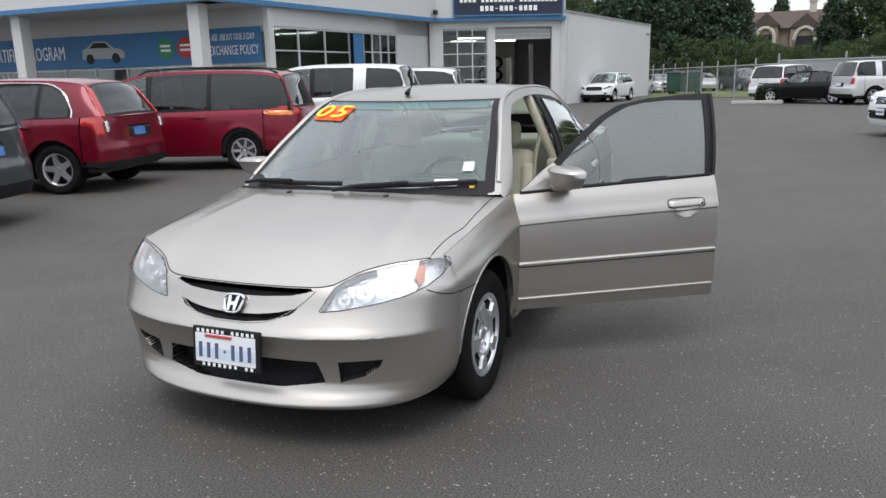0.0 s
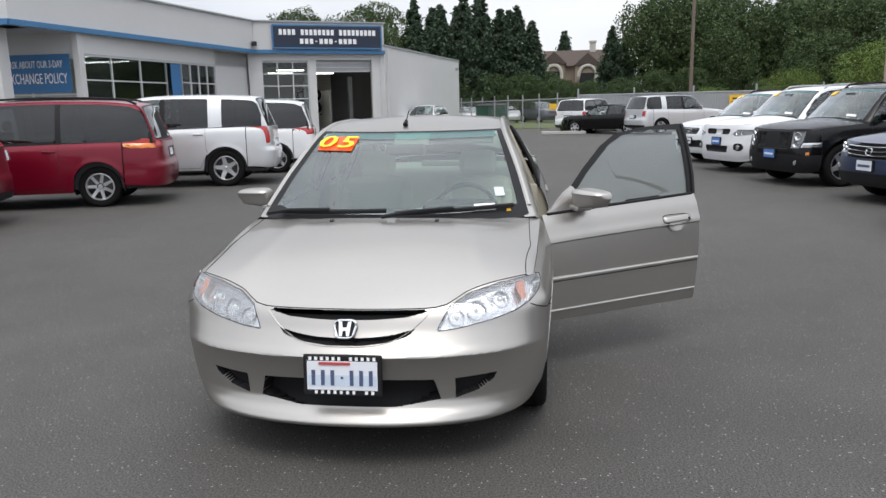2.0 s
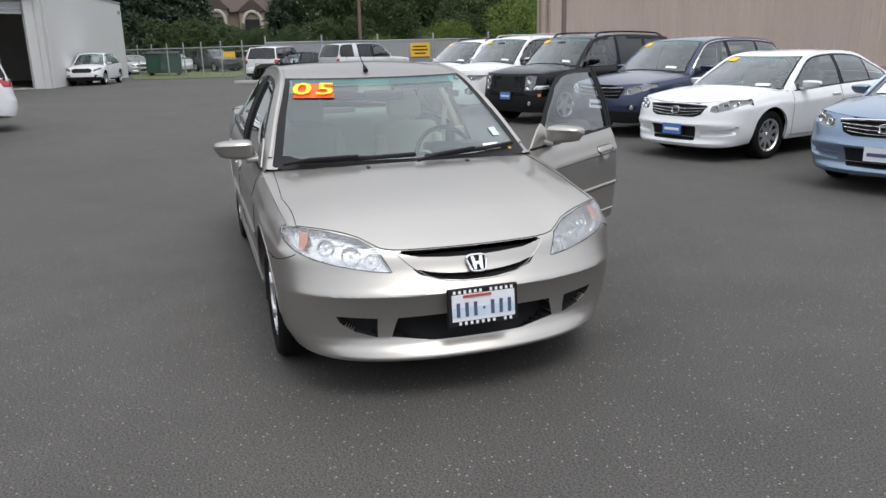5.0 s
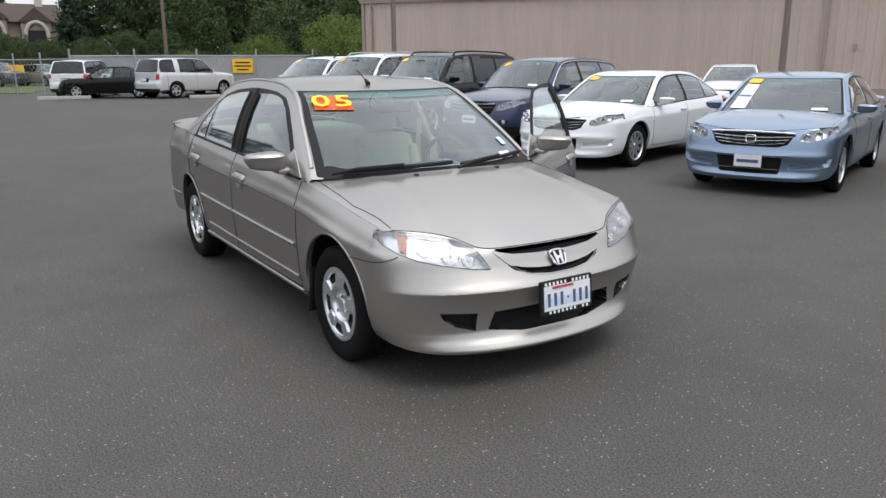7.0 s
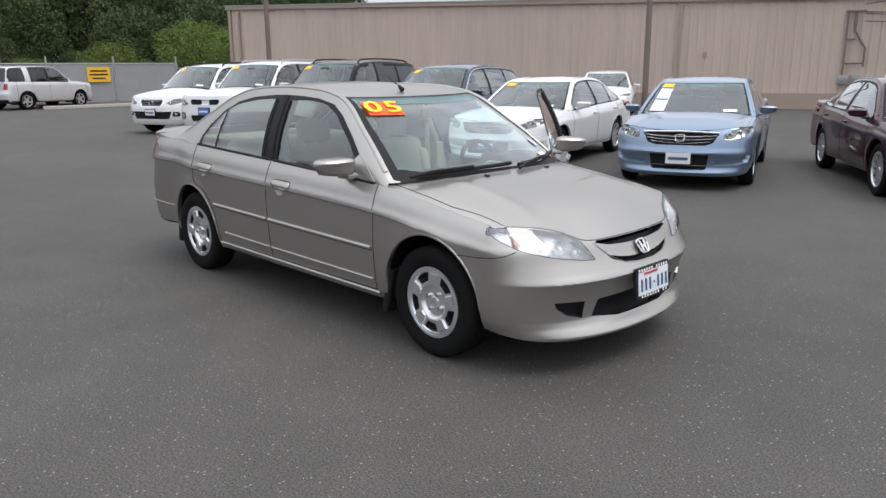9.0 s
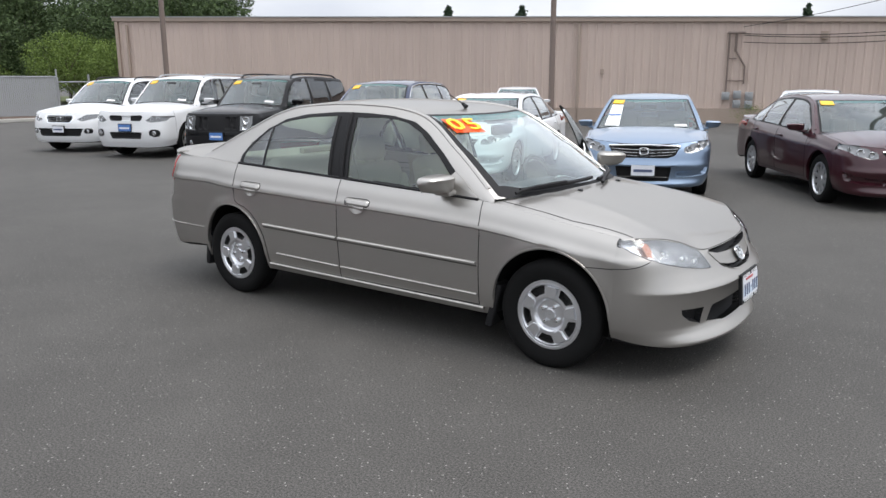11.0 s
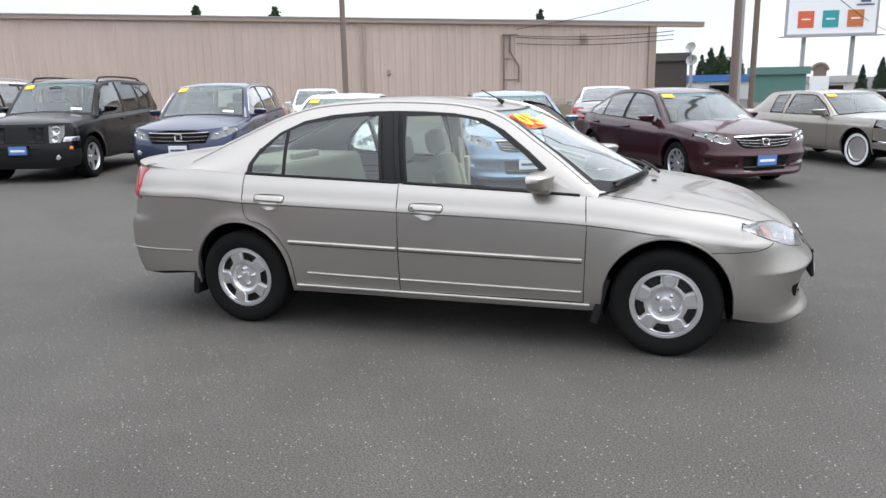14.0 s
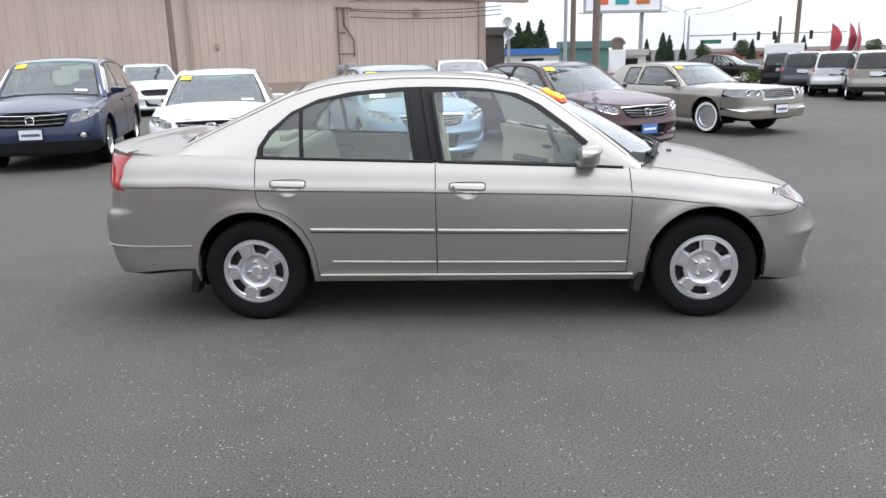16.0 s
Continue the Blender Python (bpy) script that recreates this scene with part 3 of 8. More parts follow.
for q in ("edge", "crease", "noseam", "front_res", "door_curve"):
    del LUX[q]
LUX.update(hoodback=0.0, ridge=0.0)


def resized(base, L, W, H, wb, front):
    """A body plan stretched to a length, width, height, wheelbase and front overhang."""
    s = dict(base)
    k, ka, kz, ky = base["ax"], wb / 2, H / max(g[2] for g in base["green"]), W / 2 / max(p[1] for p in base["plan"])
    fo, ro = front, L - wb - front

    def fx(x):
        if x > k:
            return ka + (x - k) * fo / (base["xF"] - k)
        if x < -k:
            return -ka + (x + k) * ro / (-base["xR"] - k)
        return x * ka / k
    s["ax"], s["xF"], s["xR"] = ka, ka + fo, -ka - ro
    for q in ("hood", "deck", "sh"):
        s[q] = [(fx(x), z * kz) for x, z in base[q]]
    s["plan"] = [(fx(x), y * ky) for x, y in base["plan"]]
    for q in ("nose", "tail"):
        s[q] = [(z * kz, d) for z, d in base[q]]
    s["green"] = [(u, fx(a), b * kz, fx(c), d * ky, e * kz) for u, a, b, c, d, e in base["green"]]
    for q in ("cowl", "deckx", "reardoor"):
        s[q] = fx(base[q])
    s["frontdoor"] = tuple(fx(x) for x in base["frontdoor"])
    s["bpillar"] = tuple(fx(x) for x in base["bpillar"])
    s["quarter"] = [tuple(fx(x) for x in q) if isinstance(q, tuple) else fx(q) for q in base["quarter"]]
    s["mirror"] = (fx(base["mirror"][0]), base["mirror"][1] * kz)
    s["yt"] = base["yt"] * ky
    return s


class Shell:
    """The surfaces of one vehicle, as functions of surface coordinates."""
    CREASE, STEP = 0.772, 0.014

    def __init__(self, s):
        self.s = s
        self.zs, self.plan, self.sec = tab(s["sh"]), tab(s["plan"]), tab(s["sec"])
        self.hood, self.deck, self.nose, self.tail = tab(s["hood"]), tab(s["deck"]), tab(s["nose"]), tab(s["tail"])
        g = np.array(s["green"])
        self.g = [tab(np.c_[g[:, 0], g[:, i]]) for i in range(1, 6)]
        uu = np.linspace(0, 3, 400)
        xr = self.g[2](uu)
        o = np.argsort(xr)
        self.rail_x, self.rail_y, self.rail_z = xr[o], self.g[3](uu)[o], self.g[4](uu)[o]
        self.xFc, self.xRc = s["ax"] + s["ra"] + 0.015, -s["ax"] - s["ra"] - 0.015
        self.flare = s.get("flare", 0.008)

    def zlow(self, x):
        s = self.s
        z = np.full(np.shape(x), s["zlo"], float)
        for c in (-s["ax"], s["ax"]):
            d = np.abs(x - c)
            z = np.maximum(z, np.where(d < s["ra"], s["za"] + np.sqrt(np.maximum(s["ra"] ** 2 - d * d, 0)), 0))
        return z

    def side_y(self, x, z):
        s = self.s
        zn = np.clip((z - s["zlo"]) / (self.zs(x) - s["zlo"]), -0.1, 1)
        y = self.plan(x) - self.sec(zn)
        if "crease" in s:
            c, step = self.CREASE, self.STEP
            dip = np.where(zn < c - step, np.clip((zn - c + 0.24) / (0.24 - step), 0, 1) ** 1.5, np.clip((c - zn) / step, 0, 1))
            y = y - s["crease"] * dip * np.clip((1.42 - x) / 0.35, 0, 1)
        for c in (-s["ax"], s["ax"]):
            d = np.hypot(x - c, z - s["za"]) - s["ra"]
            y = y + self.flare * np.exp(-(np.maximum(d, 0) / 0.05) ** 2)
        return y

    def side(self, x, z, sgn=1):
        return np.stack([x, sgn * self.side_y(x, z), z], -1)

    def end_x(self, y, z, front):
        """The nose's or tail's x at a lateral place and a height."""
        s = self.s
        xc = self.xFc if front else self.xRc
        n = s["nF"] if front else s["nR"]
        far = s["xF"] + self.nose(z) if front else s["xR"] + self.tail(z)
        yc = self.side_y(np.full(np.shape(z), xc), z)
        a = np.clip(np.abs(y) / yc, 0, 1)
        return xc + (far - xc) * np.maximum(1 - a ** n, 0) ** (1 / n)

    def end(self, y, z, front):
        return np.stack([self.end_x(y, z, front), y, z], -1)

    def lateral(self, a, n):
        th = a * math.pi / 2
        return np.sign(th) * np.abs(np.sin(th)) ** (2 / n), np.maximum(np.cos(th), 0) ** (2 / n)

    def top_edge(self, a, front):
        """The edge where hood or deck meets the nose or tail: x, y, z and the lateral weight."""
        s = self.s
        n = s["nF"] if front else s["nR"]
        xc = self.xFc if front else self.xRc
        si, co = self.lateral(a, n)
        mid = self.hood if front else self.deck
        tip = s["hood"][-1][0] if front else s["deck"][0][0]
        x = xc + (tip - xc) * co
        w = np.abs(a) ** 2.2
        z = (1 - w) * mid(x) + w * self.zs(x)
        y = si * self.side_y(np.full(np.shape(z), xc), z)
        for _ in range(3):
            x = self.end_x(y, z, front)
            z = (1 - w) * mid(x) + w * self.zs(x)
            if front and "edge" in s:
                z = tab(s["edge"])(np.abs(y))
            y = si * self.side_y(np.full(np.shape(z), xc), z)
        return x, y, z, w

    def deck_surface(self, a, r, front):
        """Hood (front) or boot lid: a across, r from the glass to the end."""
        s = self.s
        x1, y1, z1, w = self.top_edge(a, front)
        xk = s["green"][0][1] if front else s["green"][-1][1]
        xe = s["cowl"] if front else s["deckx"]
        if front:
            xk, xe = xk - s.get("hoodback", 0.0), xe - s.get("hoodback", 0.0) * 0.6
        x0 = xk + (xe - xk) * np.abs(a) ** 2
        y0 = a * self.side_y(np.full(np.shape(a), xe), self.zs(np.full(np.shape(a), xe)))
        x = x0 + (x1 - x0) * r
        e = r ** 1.6
        y = y0 + (y1 - y0) * e
        mid = self.hood if front else self.deck
        z = (1 - w) * mid(x) + w * self.zs(x)
        if front and "edge" in s:
            z = z + (z1 - (1 - w) * mid(x1) - w * self.zs(x1)) * np.clip(r, 0, 1) ** 5
        if front:
            z = z + s.get("ridge", 0.0) * np.exp(-((np.abs(a) - 0.60 + 0.12 * r) / 0.07) ** 2) * np.sin(math.pi * np.clip(r, 0, 1)) ** 0.7
        return np.stack([x, y, z], -1)

    def roof(self, u, t):
        xc, zc, xr, yr, zr = (f(u) for f in self.g)
        return np.stack([xc + (xr - xc) * t * t, yr * t, zc + (zr - zc) * np.abs(t) ** 2.4], -1)

    def rail(self, x):
        return np.interp(x, self.rail_x, self.rail_y), np.interp(x, self.rail_x, self.rail_z)

    def cabin(self, x, z, sgn=1):
        """The side of the cabin above the belt."""
        yr, zr = self.rail(x)
        zb = self.zs(x)
        yb = self.side_y(x, zb) - 0.006
        q = np.clip((z - zb) / np.maximum(zr - zb, 0.02), 0, 1)
        h = np.clip((zr - zb) / 0.4, 0, 1)
        return np.stack([x, sgn * (yb + (yr - yb) * q + 0.028 * h * 4 * q * (1 - q)), z], -1)


def wheel_meshes(s, spokes, style):
    """Tyre, barrel and rim meshes, outer face towards -y."""
    r, w = s["r"], s["tw"] / 2
    ri = r * s.get("rim", 0.66)
    sw = r - ri
    tyre = lathe([(ri, w * 0.8), (ri + sw * 0.5, w), (r - 0.02, w * 0.95), (r, w * 0.72), (r, w * 0.35), (r - 0.006, w * 0.33), (r - 0.006, w * 0.28), (r, w * 0.26), (r, -w * 0.26), (r - 0.006, -w * 0.28),
                  (r - 0.006, -w * 0.33), (r, -w * 0.35), (r, -w * 0.72), (r - 0.02, -w * 0.95), (ri + sw * 0.5, -w), (ri + 0.012, -w * 0.86), (ri, -w * 0.8)], 44)
    barrel = lathe([(ri * 0.98, -w * 0.8), (ri * 0.93, -w * 0.3), (ri * 0.9, w * 0.6), (0.02, w * 0.6)], 32)
    lip = lathe([(ri + 0.002, -w * 0.8), (ri + 0.002, -w * 0.86), (ri - 0.012, -w * 0.87), (ri - 0.022, -w * 0.72), (ri - 0.024, -w * 0.5)], 44)
    face = [lip, lathe([(0.001, -w * 0.66), (0.03, -w * 0.66), (0.034, -w * 0.58), (ri * 0.38, -w * 0.56), (ri * 0.42, -w * 0.4)], 28)]
    out = ri - 0.015
    for k in range(spokes):
        a = 2 * math.pi * (k + 0.25) / spokes
        c, sn = math.cos(a), math.sin(a)
        pts = []
        wi, wo = (ri * 0.26, ri * 0.37) if style == "disc" else ((0.045, 0.032) if style == "five" else (0.026, 0.022))
        for rr, ww, yy in ((ri * 0.25, wi, -w * 0.62), (ri * 0.62, (wi + wo) / 2, -w * (0.76 if style == "disc" else 0.66)), (out * (0.93 if style == "disc" else 1), wo, -w * 0.72)):
            for sg in (-1, 1):
                for dy in (0, w * 0.22):
                    pts.append((c * rr - sn * ww * sg, yy + dy, sn * rr + c * ww * sg))
        f = []
        for q in (0, 4):
            f += [(q, q + 4, q + 6, q + 2), (q + 1, q + 3, q + 7, q + 5), (q, q + 1, q + 5, q + 4), (q + 2, q + 6, q + 7, q + 3)]
        face.append((pts, f))
    if style == "disc":
        # one pressed face with five windows, raised pads between them and a dished hub
        prof = tab([(0.0, -0.70), (0.15, -0.70), (0.18, -0.60), (0.40, -0.56), (0.47, -0.76), (0.52, -0.80), (0.62, -0.78), (0.84, -0.76), (0.875, -0.86), (0.93, -0.84), (0.95, -0.72), (0.99, -0.74)])
        wins = []
        for k in range(5):
            c = 2 * math.pi * (k + 0.5) / 5
            wins.append((rounded([(0.60, c - 0.25), (0.845, c - 0.325), (0.845, c + 0.325), (0.60, c + 0.25)], 3, 0.16), "window.%d" % k, 0.045))
        gr, ga = np.meshgrid(np.linspace(0.01, 0.99, 60), np.linspace(0, 2 * math.pi, 161), indexing="ij")
        P, G = sheet(gr, ga, lambda q, a: np.stack([q * ri * np.cos(a), w * prof(q), q * ri * np.sin(a)], -1), wins)
        solid = G["body"]
        dark = np.concatenate([G[k] for k in G if k != "body"])
        V_, F_ = pieces_of(P, solid)
        face = [lip, (V_.tolist(), orient(V_, F_, np.array((0, 0.5, 0))))]
        for k in range(5):
            c = 2 * math.pi * k / 5
            outer = [(0.50, -0.17), (0.60, -0.30), (0.855, -0.235), (0.855, 0.235), (0.60, 0.30), (0.50, 0.17)]
            inner = [(0.525, -0.13), (0.60, -0.235), (0.835, -0.195), (0.835, 0.195), (0.60, 0.235), (0.525, 0.13)]
            ring = [(q * ri * math.cos(c + d), -w * 0.76, q * ri * math.sin(c + d)) for q, d in outer] + [(q * ri * math.cos(c + d), -w * 0.90, q * ri * math.sin(c + d)) for q, d in inner]
            face.append((ring, [(i, (i + 1) % 6, 6 + (i + 1) % 6, 6 + i) for i in range(6)] + [(6, 7, 10, 11), (7, 8, 9, 10)]))
        holes = []
        for some in islands(dark):
            V_, F_ = pieces_of(P, some)
            holes.append((V_.tolist(), orient(V_, F_, np.array((0, 0.5, 0)))))
    holes = holes if style == "disc" else None
    nuts = []
    for k in range(4 if style == "disc" else 5):
        a = 2 * math.pi * (k + 0.5) / (4 if style == "disc" else 5)
        v, f = lathe([(0.011, 0.004), (0.011, -0.016), (0.001, -0.019)], 8)
        nuts.append(([(x + math.cos(a) * ri * 0.27, y - w * 0.6, z + math.sin(a) * ri * 0.27) for x, y, z in v], f))
    return tyre, barrel, joined(face), nuts, holes


def add_wheels(s, root, spokes=5, style="five", rim_mat=None, turn=0.0, whitewall=False):
    tyre, barrel, face, nuts, holes = wheel_meshes(s, spokes, style)
    rim_mat = rim_mat or M_ALLOY
    proto = None
    for sx in (1, -1):
        for sy in (-1, 1):
            m = pose(sx * s["ax"], sy * s["yt"], s["r"], 0, 23 * sx * sy + 11, (180 if sy > 0 else 0) + (turn if sx > 0 else 0))
            if proto is None:
                w = link_mesh("wheel", *barrel, M_DARKALLOY, root)
                link_mesh("tyre", *tyre, M_RUBBER, w, "black rubber tyre", angle=50)
                link_mesh("rim", *face, rim_mat, w, "silver alloy rim", angle=30)
                if style == "disc":
                    for one in holes:
                        link_mesh("rim_recess", *one, M_DARKALLOY, w, smooth=False)
                    for one in nuts:
                        link_mesh("wheel_nut", *one, M_CHROME, w)
                if whitewall:
                    r_, w_ = s["r"], s["tw"] / 2
                    link_mesh("white_wall", *lathe([(r_ * 0.70, -w_ * 0.945), (r_ * 0.76, -w_ * 1.0), (r_ * 0.83, -w_ * 1.012), (r_ * 0.86, -w_ * 1.0)], 44), M_LETTER, w, "white tyre side band")
                w.matrix_basis = m
                proto = w
            else:
                copy_thing(proto, m)


def add_liners(sh, root):
    s = sh.s
    for sx in (1, -1):
        for sy in (1, -1):
            vs, fs = [], []
            K = 20
            for i in range(K + 1):
                a = math.pi * (-0.12 + 1.24 * i / K)
                xx, zz = sx * s["ax"] + math.cos(a) * (s["ra"] + 0.004), max(s["za"] + math.sin(a) * (s["ra"] + 0.004), 0.19)
                for yy in (float(sh.side_y(np.array(xx), np.array(zz))) - 0.02, 0.42):
                    vs.append((xx, sy * yy, zz))
            for i in range(K):
                fs.append((2 * i, 2 * i + 2, 2 * i + 3, 2 * i + 1))
            n = len(vs)
            vs.append((sx * s["ax"], sy * 0.42, s["za"]))
            fs += [(2 * i + 1, 2 * i + 3, n) for i in range(K)]
            link_mesh("wheel_liner", vs, fs, M_LINER, root)
    z = s["zlo"] - 0.005
    bm = boxes(((2 * s["ax"] - 2 * s["ra"], 1.5, 0.05), (0, 0, z + 0.03)), ((s["xF"] - 0.3 - s["ax"], 1.2, 0.05), (s["ax"] + (s["xF"] - s["ax"]) / 2 - 0.1, 0, z + 0.03)),
               ((-s["xR"] - 0.3 - s["ax"], 1.2, 0.05), (-s["ax"] + (s["xR"] + s["ax"]) / 2 + 0.1, 0, z + 0.06)), ((0.8, 0.84, 0.05), (s["ax"], 0, z + 0.1)), ((0.8, 0.84, 0.05), (-s["ax"], 0, z + 0.1)))
    part("underbody", bm, M_LINER, root)


def seat(at, material, parent, bench=False, wide=0.5):
    """A car seat: cushion, backrest, head restraints."""
    x, y, z = at
    bm = bmesh.new()
    box(bm, (0.5, wide, 0.2), (x, y, z), 0.06, (0, -6, 0))
    base = part("seat", bm, material, parent, smooth=True, angle=60)
    bm = bmesh.new()
    tall = 0.46 if bench else 0.62
    box(bm, (0.15, wide * 0.96, tall), (x - 0.29, y, z + tall / 2 + 0.02), 0.06, (0, -14, 0))
    for sg in (-1, 1):
        if not bench:
            box(bm, (0.13, 0.09, 0.5), (x - 0.25, y + sg * wide * 0.42, z + 0.3), 0.035, (0, -14, 0))
    part("backrest", bm, material, base, smooth=True, angle=60)
    for yy in ((y,) if not bench else ()):
        bm = bmesh.new()
        box(bm, (0.1, 0.26, 0.17 if not bench else 0.10), (x - 0.385, yy, z + (0.54 if bench else 0.73)), 0.045, (0, -10, 0))
        rod(bm, (x - 0.36, yy - 0.05, z + 0.4), (x - 0.38, yy - 0.05, z + (0.52 if bench else 0.68)), 0.007)
        rod(bm, (x - 0.36, yy + 0.05, z + 0.4), (x - 0.38, yy + 0.05, z + (0.52 if bench else 0.68)), 0.007)
        part("headrest", bm, material, base, smooth=True, angle=60)


def add_interior(sh, root, cloth, plastic, rich=False):
    s = sh.s
    back_by, down_by = (0.17, 0.14) if rich else (0.0, 0.0)
    zb = float(sh.zs(np.array(0.0)))
    W = float(sh.side_y(np.array(0.0), np.array(zb))) - 0.03
    front, back = s["cowl"] - 0.05, s["green"][-1][1] + 0.1
    tub = []
    for sg in (1, -1):
        tub.append(((front - back, 0.03, zb - 0.33), ((front + back) / 2, sg * (W - 0.05), (zb + 0.28) / 2)))
    tub.append(((front - back, 2 * W - 0.1, 0.03), ((front + back) / 2, 0, 0.3)))
    if not rich:
        part("cabin_lining", boxes(*tub), M_PLASTIC_DARK, root)
    bm = boxes(((0.4, 2 * W - 0.3, 0.2), (s["cowl"] - 0.18, 0, zb - 0.13), 0.05), ((0.25, 2 * W - 0.12, 0.3), (s["cowl"] - 0.1, 0, zb - 0.3), 0.05), ((0.22, 0.4, 0.05), (s["cowl"] - 0.1, 0.36, zb + 0.02), 0.02))
    part("dashboard", bm, plastic, root, smooth=True, angle=60)
    bm = bmesh.new()
    v, f = tube([(s["cowl"] - 0.37 - 0.07 * math.sin(a), 0.36 + 0.185 * math.cos(a), zb - 0.07 + 0.17 * math.sin(a)) for a in np.linspace(0, 2 * math.pi, 25)], 0.015)
    v2, f2 = tube([(s["cowl"] - 0.36, 0.2, zb - 0.07), (s["cowl"] - 0.35, 0.36, zb - 0.07), (s["cowl"] - 0.36, 0.52, zb - 0.07)], 0.02)
    v3, f3 = tube([(s["cowl"] - 0.1, 0.36, zb - 0.16), (s["cowl"] - 0.35, 0.36, zb - 0.07)], 0.04)
    link_mesh("steering_wheel", *joined([(v, f), (v2, f2), (v3, f3)]), M_PLASTIC_DARK, root)
    zc = zb - 0.42
    xs = s["frontdoor"][0] + 0.42
    for sg in (-1, 1):
        seat((xs - back_by, sg * 0.36, zc - down_by), cloth, root)
    seat((xs - 0.92 - back_by * 0.4, 0, zc + 0.02), cloth, root, True, 2 * W - 0.25)
    if s["xR"] + 0.9 > s["green"][-1][1] - 1.1 and s["green"][-1][1] > -2.0:
        part("parcel_shelf", boxes(((0.5, 2 * W - 0.15, 0.04), (s["green"][-1][1] + 0.36, 0, zb + 0.0), 0.01)), cloth, root)
    bm = boxes(((0.035, 0.24, 0.065), (s["green"][2][1] + 0.16, 0, s["green"][2][2] - 0.11), 0.015))
    part("rear_view_mirror", bm, M_PLASTIC_DARK, root)


def add_mirrors(sh, root, material, only=None, move=None):
    s = sh.s
    mx, mz = s["mirror"]
    for sg in (1, -1):
        if only and sg != only:
            continue
        yb = float(sh.cabin(np.array(mx), np.array(mz))[1])
        m = move if (move is not None and sg > 0) else Matrix()
        bm = bmesh.new()
        bmesh.ops.create_uvsphere(bm, u_segments=20, v_segments=12, radius=1)
        for v in bm.verts:
            c = v.co
            c.x, c.y, c.z = (abs(c.x) ** 0.6) * math.copysign(1, c.x), (abs(c.y) ** 0.55) * math.copysign(1, c.y), (abs(c.z) ** 0.5) * math.copysign(1, c.z)
            c.x = max(c.x, -0.35)
            o_ = c.y * sg
            v.co = m @ Vector((mx + 0.012 - 0.02 * o_ + c.x * (0.085 if c.z > 0 else 0.07) * (1 - 0.16 * max(o_, 0)), sg * (yb + 0.14 + o_ * 0.11 - (0.018 if c.z < 0 and o_ > 0 else 0)), mz + 0.012 + c.z * (0.046 if c.z > 0 else 0.058) * (1 - 0.12 * o_)))
        hs = part("door_mirror", bm, material, root, "painted mirror housing", smooth=True)
        bm = bmesh.new()
        box(bm, (0.006, 0.17, 0.085), (0, 0, 0), 0.002)
        bm.transform(m @ pose(mx - 0.022, sg * (yb + 0.135), mz + 0.006))
        part("mirror_glass", bm, M_CHROME, hs)
        bm = bmesh.new()
        box(bm, (0.11, 0.10, 0.035), (0, 0, 0), 0.012)
        bm.transform(m @ pose(mx + 0.02, sg * (yb + 0.035), mz - 0.05))
        part("mirror_foot", bm, material, hs)


def auto_windows(sh):
    """Window outlines that follow the roof rail, split at the pillars."""
    s = sh.s
    xs = np.linspace(sh.rail_x[0] + 0.02, sh.rail_x[-1] - 0.02, 160)
    yr, zr = sh.rail(xs)
    zb = sh.zs(xs)
    ok = zr - zb > 0.13
    x0, x1 = xs[ok][0], xs[ok][-1]
    low = lambda x: float(sh.zs(np.array(x))) + 0.018
    x0 = max(x0, s.get("glass_end", x0))

    def top(x):
        z = float(sh.rail(np.array(x))[1]) - 0.055
        if "glass_end" in s:
            z = low(x) + (z - low(x)) * max(1 - max((x0 + 0.5 - x) / 0.5, 0) ** 2.2, 0.02) ** 0.5
        return z
    cuts = [x1]
    gaps = [tuple(sorted(s["bpillar"]))[::-1]] + [(q if isinstance(q, tuple) else (q - 0.02, q + 0.02)) for q in s["quarter"]]
    for g in gaps:
        cuts += [max(g), min(g)]
    cuts.append(x0 + 0.06)
    frame = [(x, low(x) - 0.012) for x in (x1, x0)] + [(x, top(x) + 0.025) for x in np.linspace(x0, x1, 24)]
    wins = []
    for a, b in zip(cuts[::2], cuts[1::2]):
        if a - b > 0.1:
            wins.append([(a, low(a)), (b, low(b))] + [(x, top(x)) for x in np.linspace(b, a, 14)])
    if s.get("solid_pillar"):
        split = s["solid_pillar"]
        frame = []
        for a, b in ((x1, split[1]), (split[0], x0 + 0.045)):
            frame.append([(a, low(a) - 0.014), (b, low(b) - 0.014)] + [(x, top(x) + 0.016) for x in np.linspace(b, a, 20)])
    return frame, wins


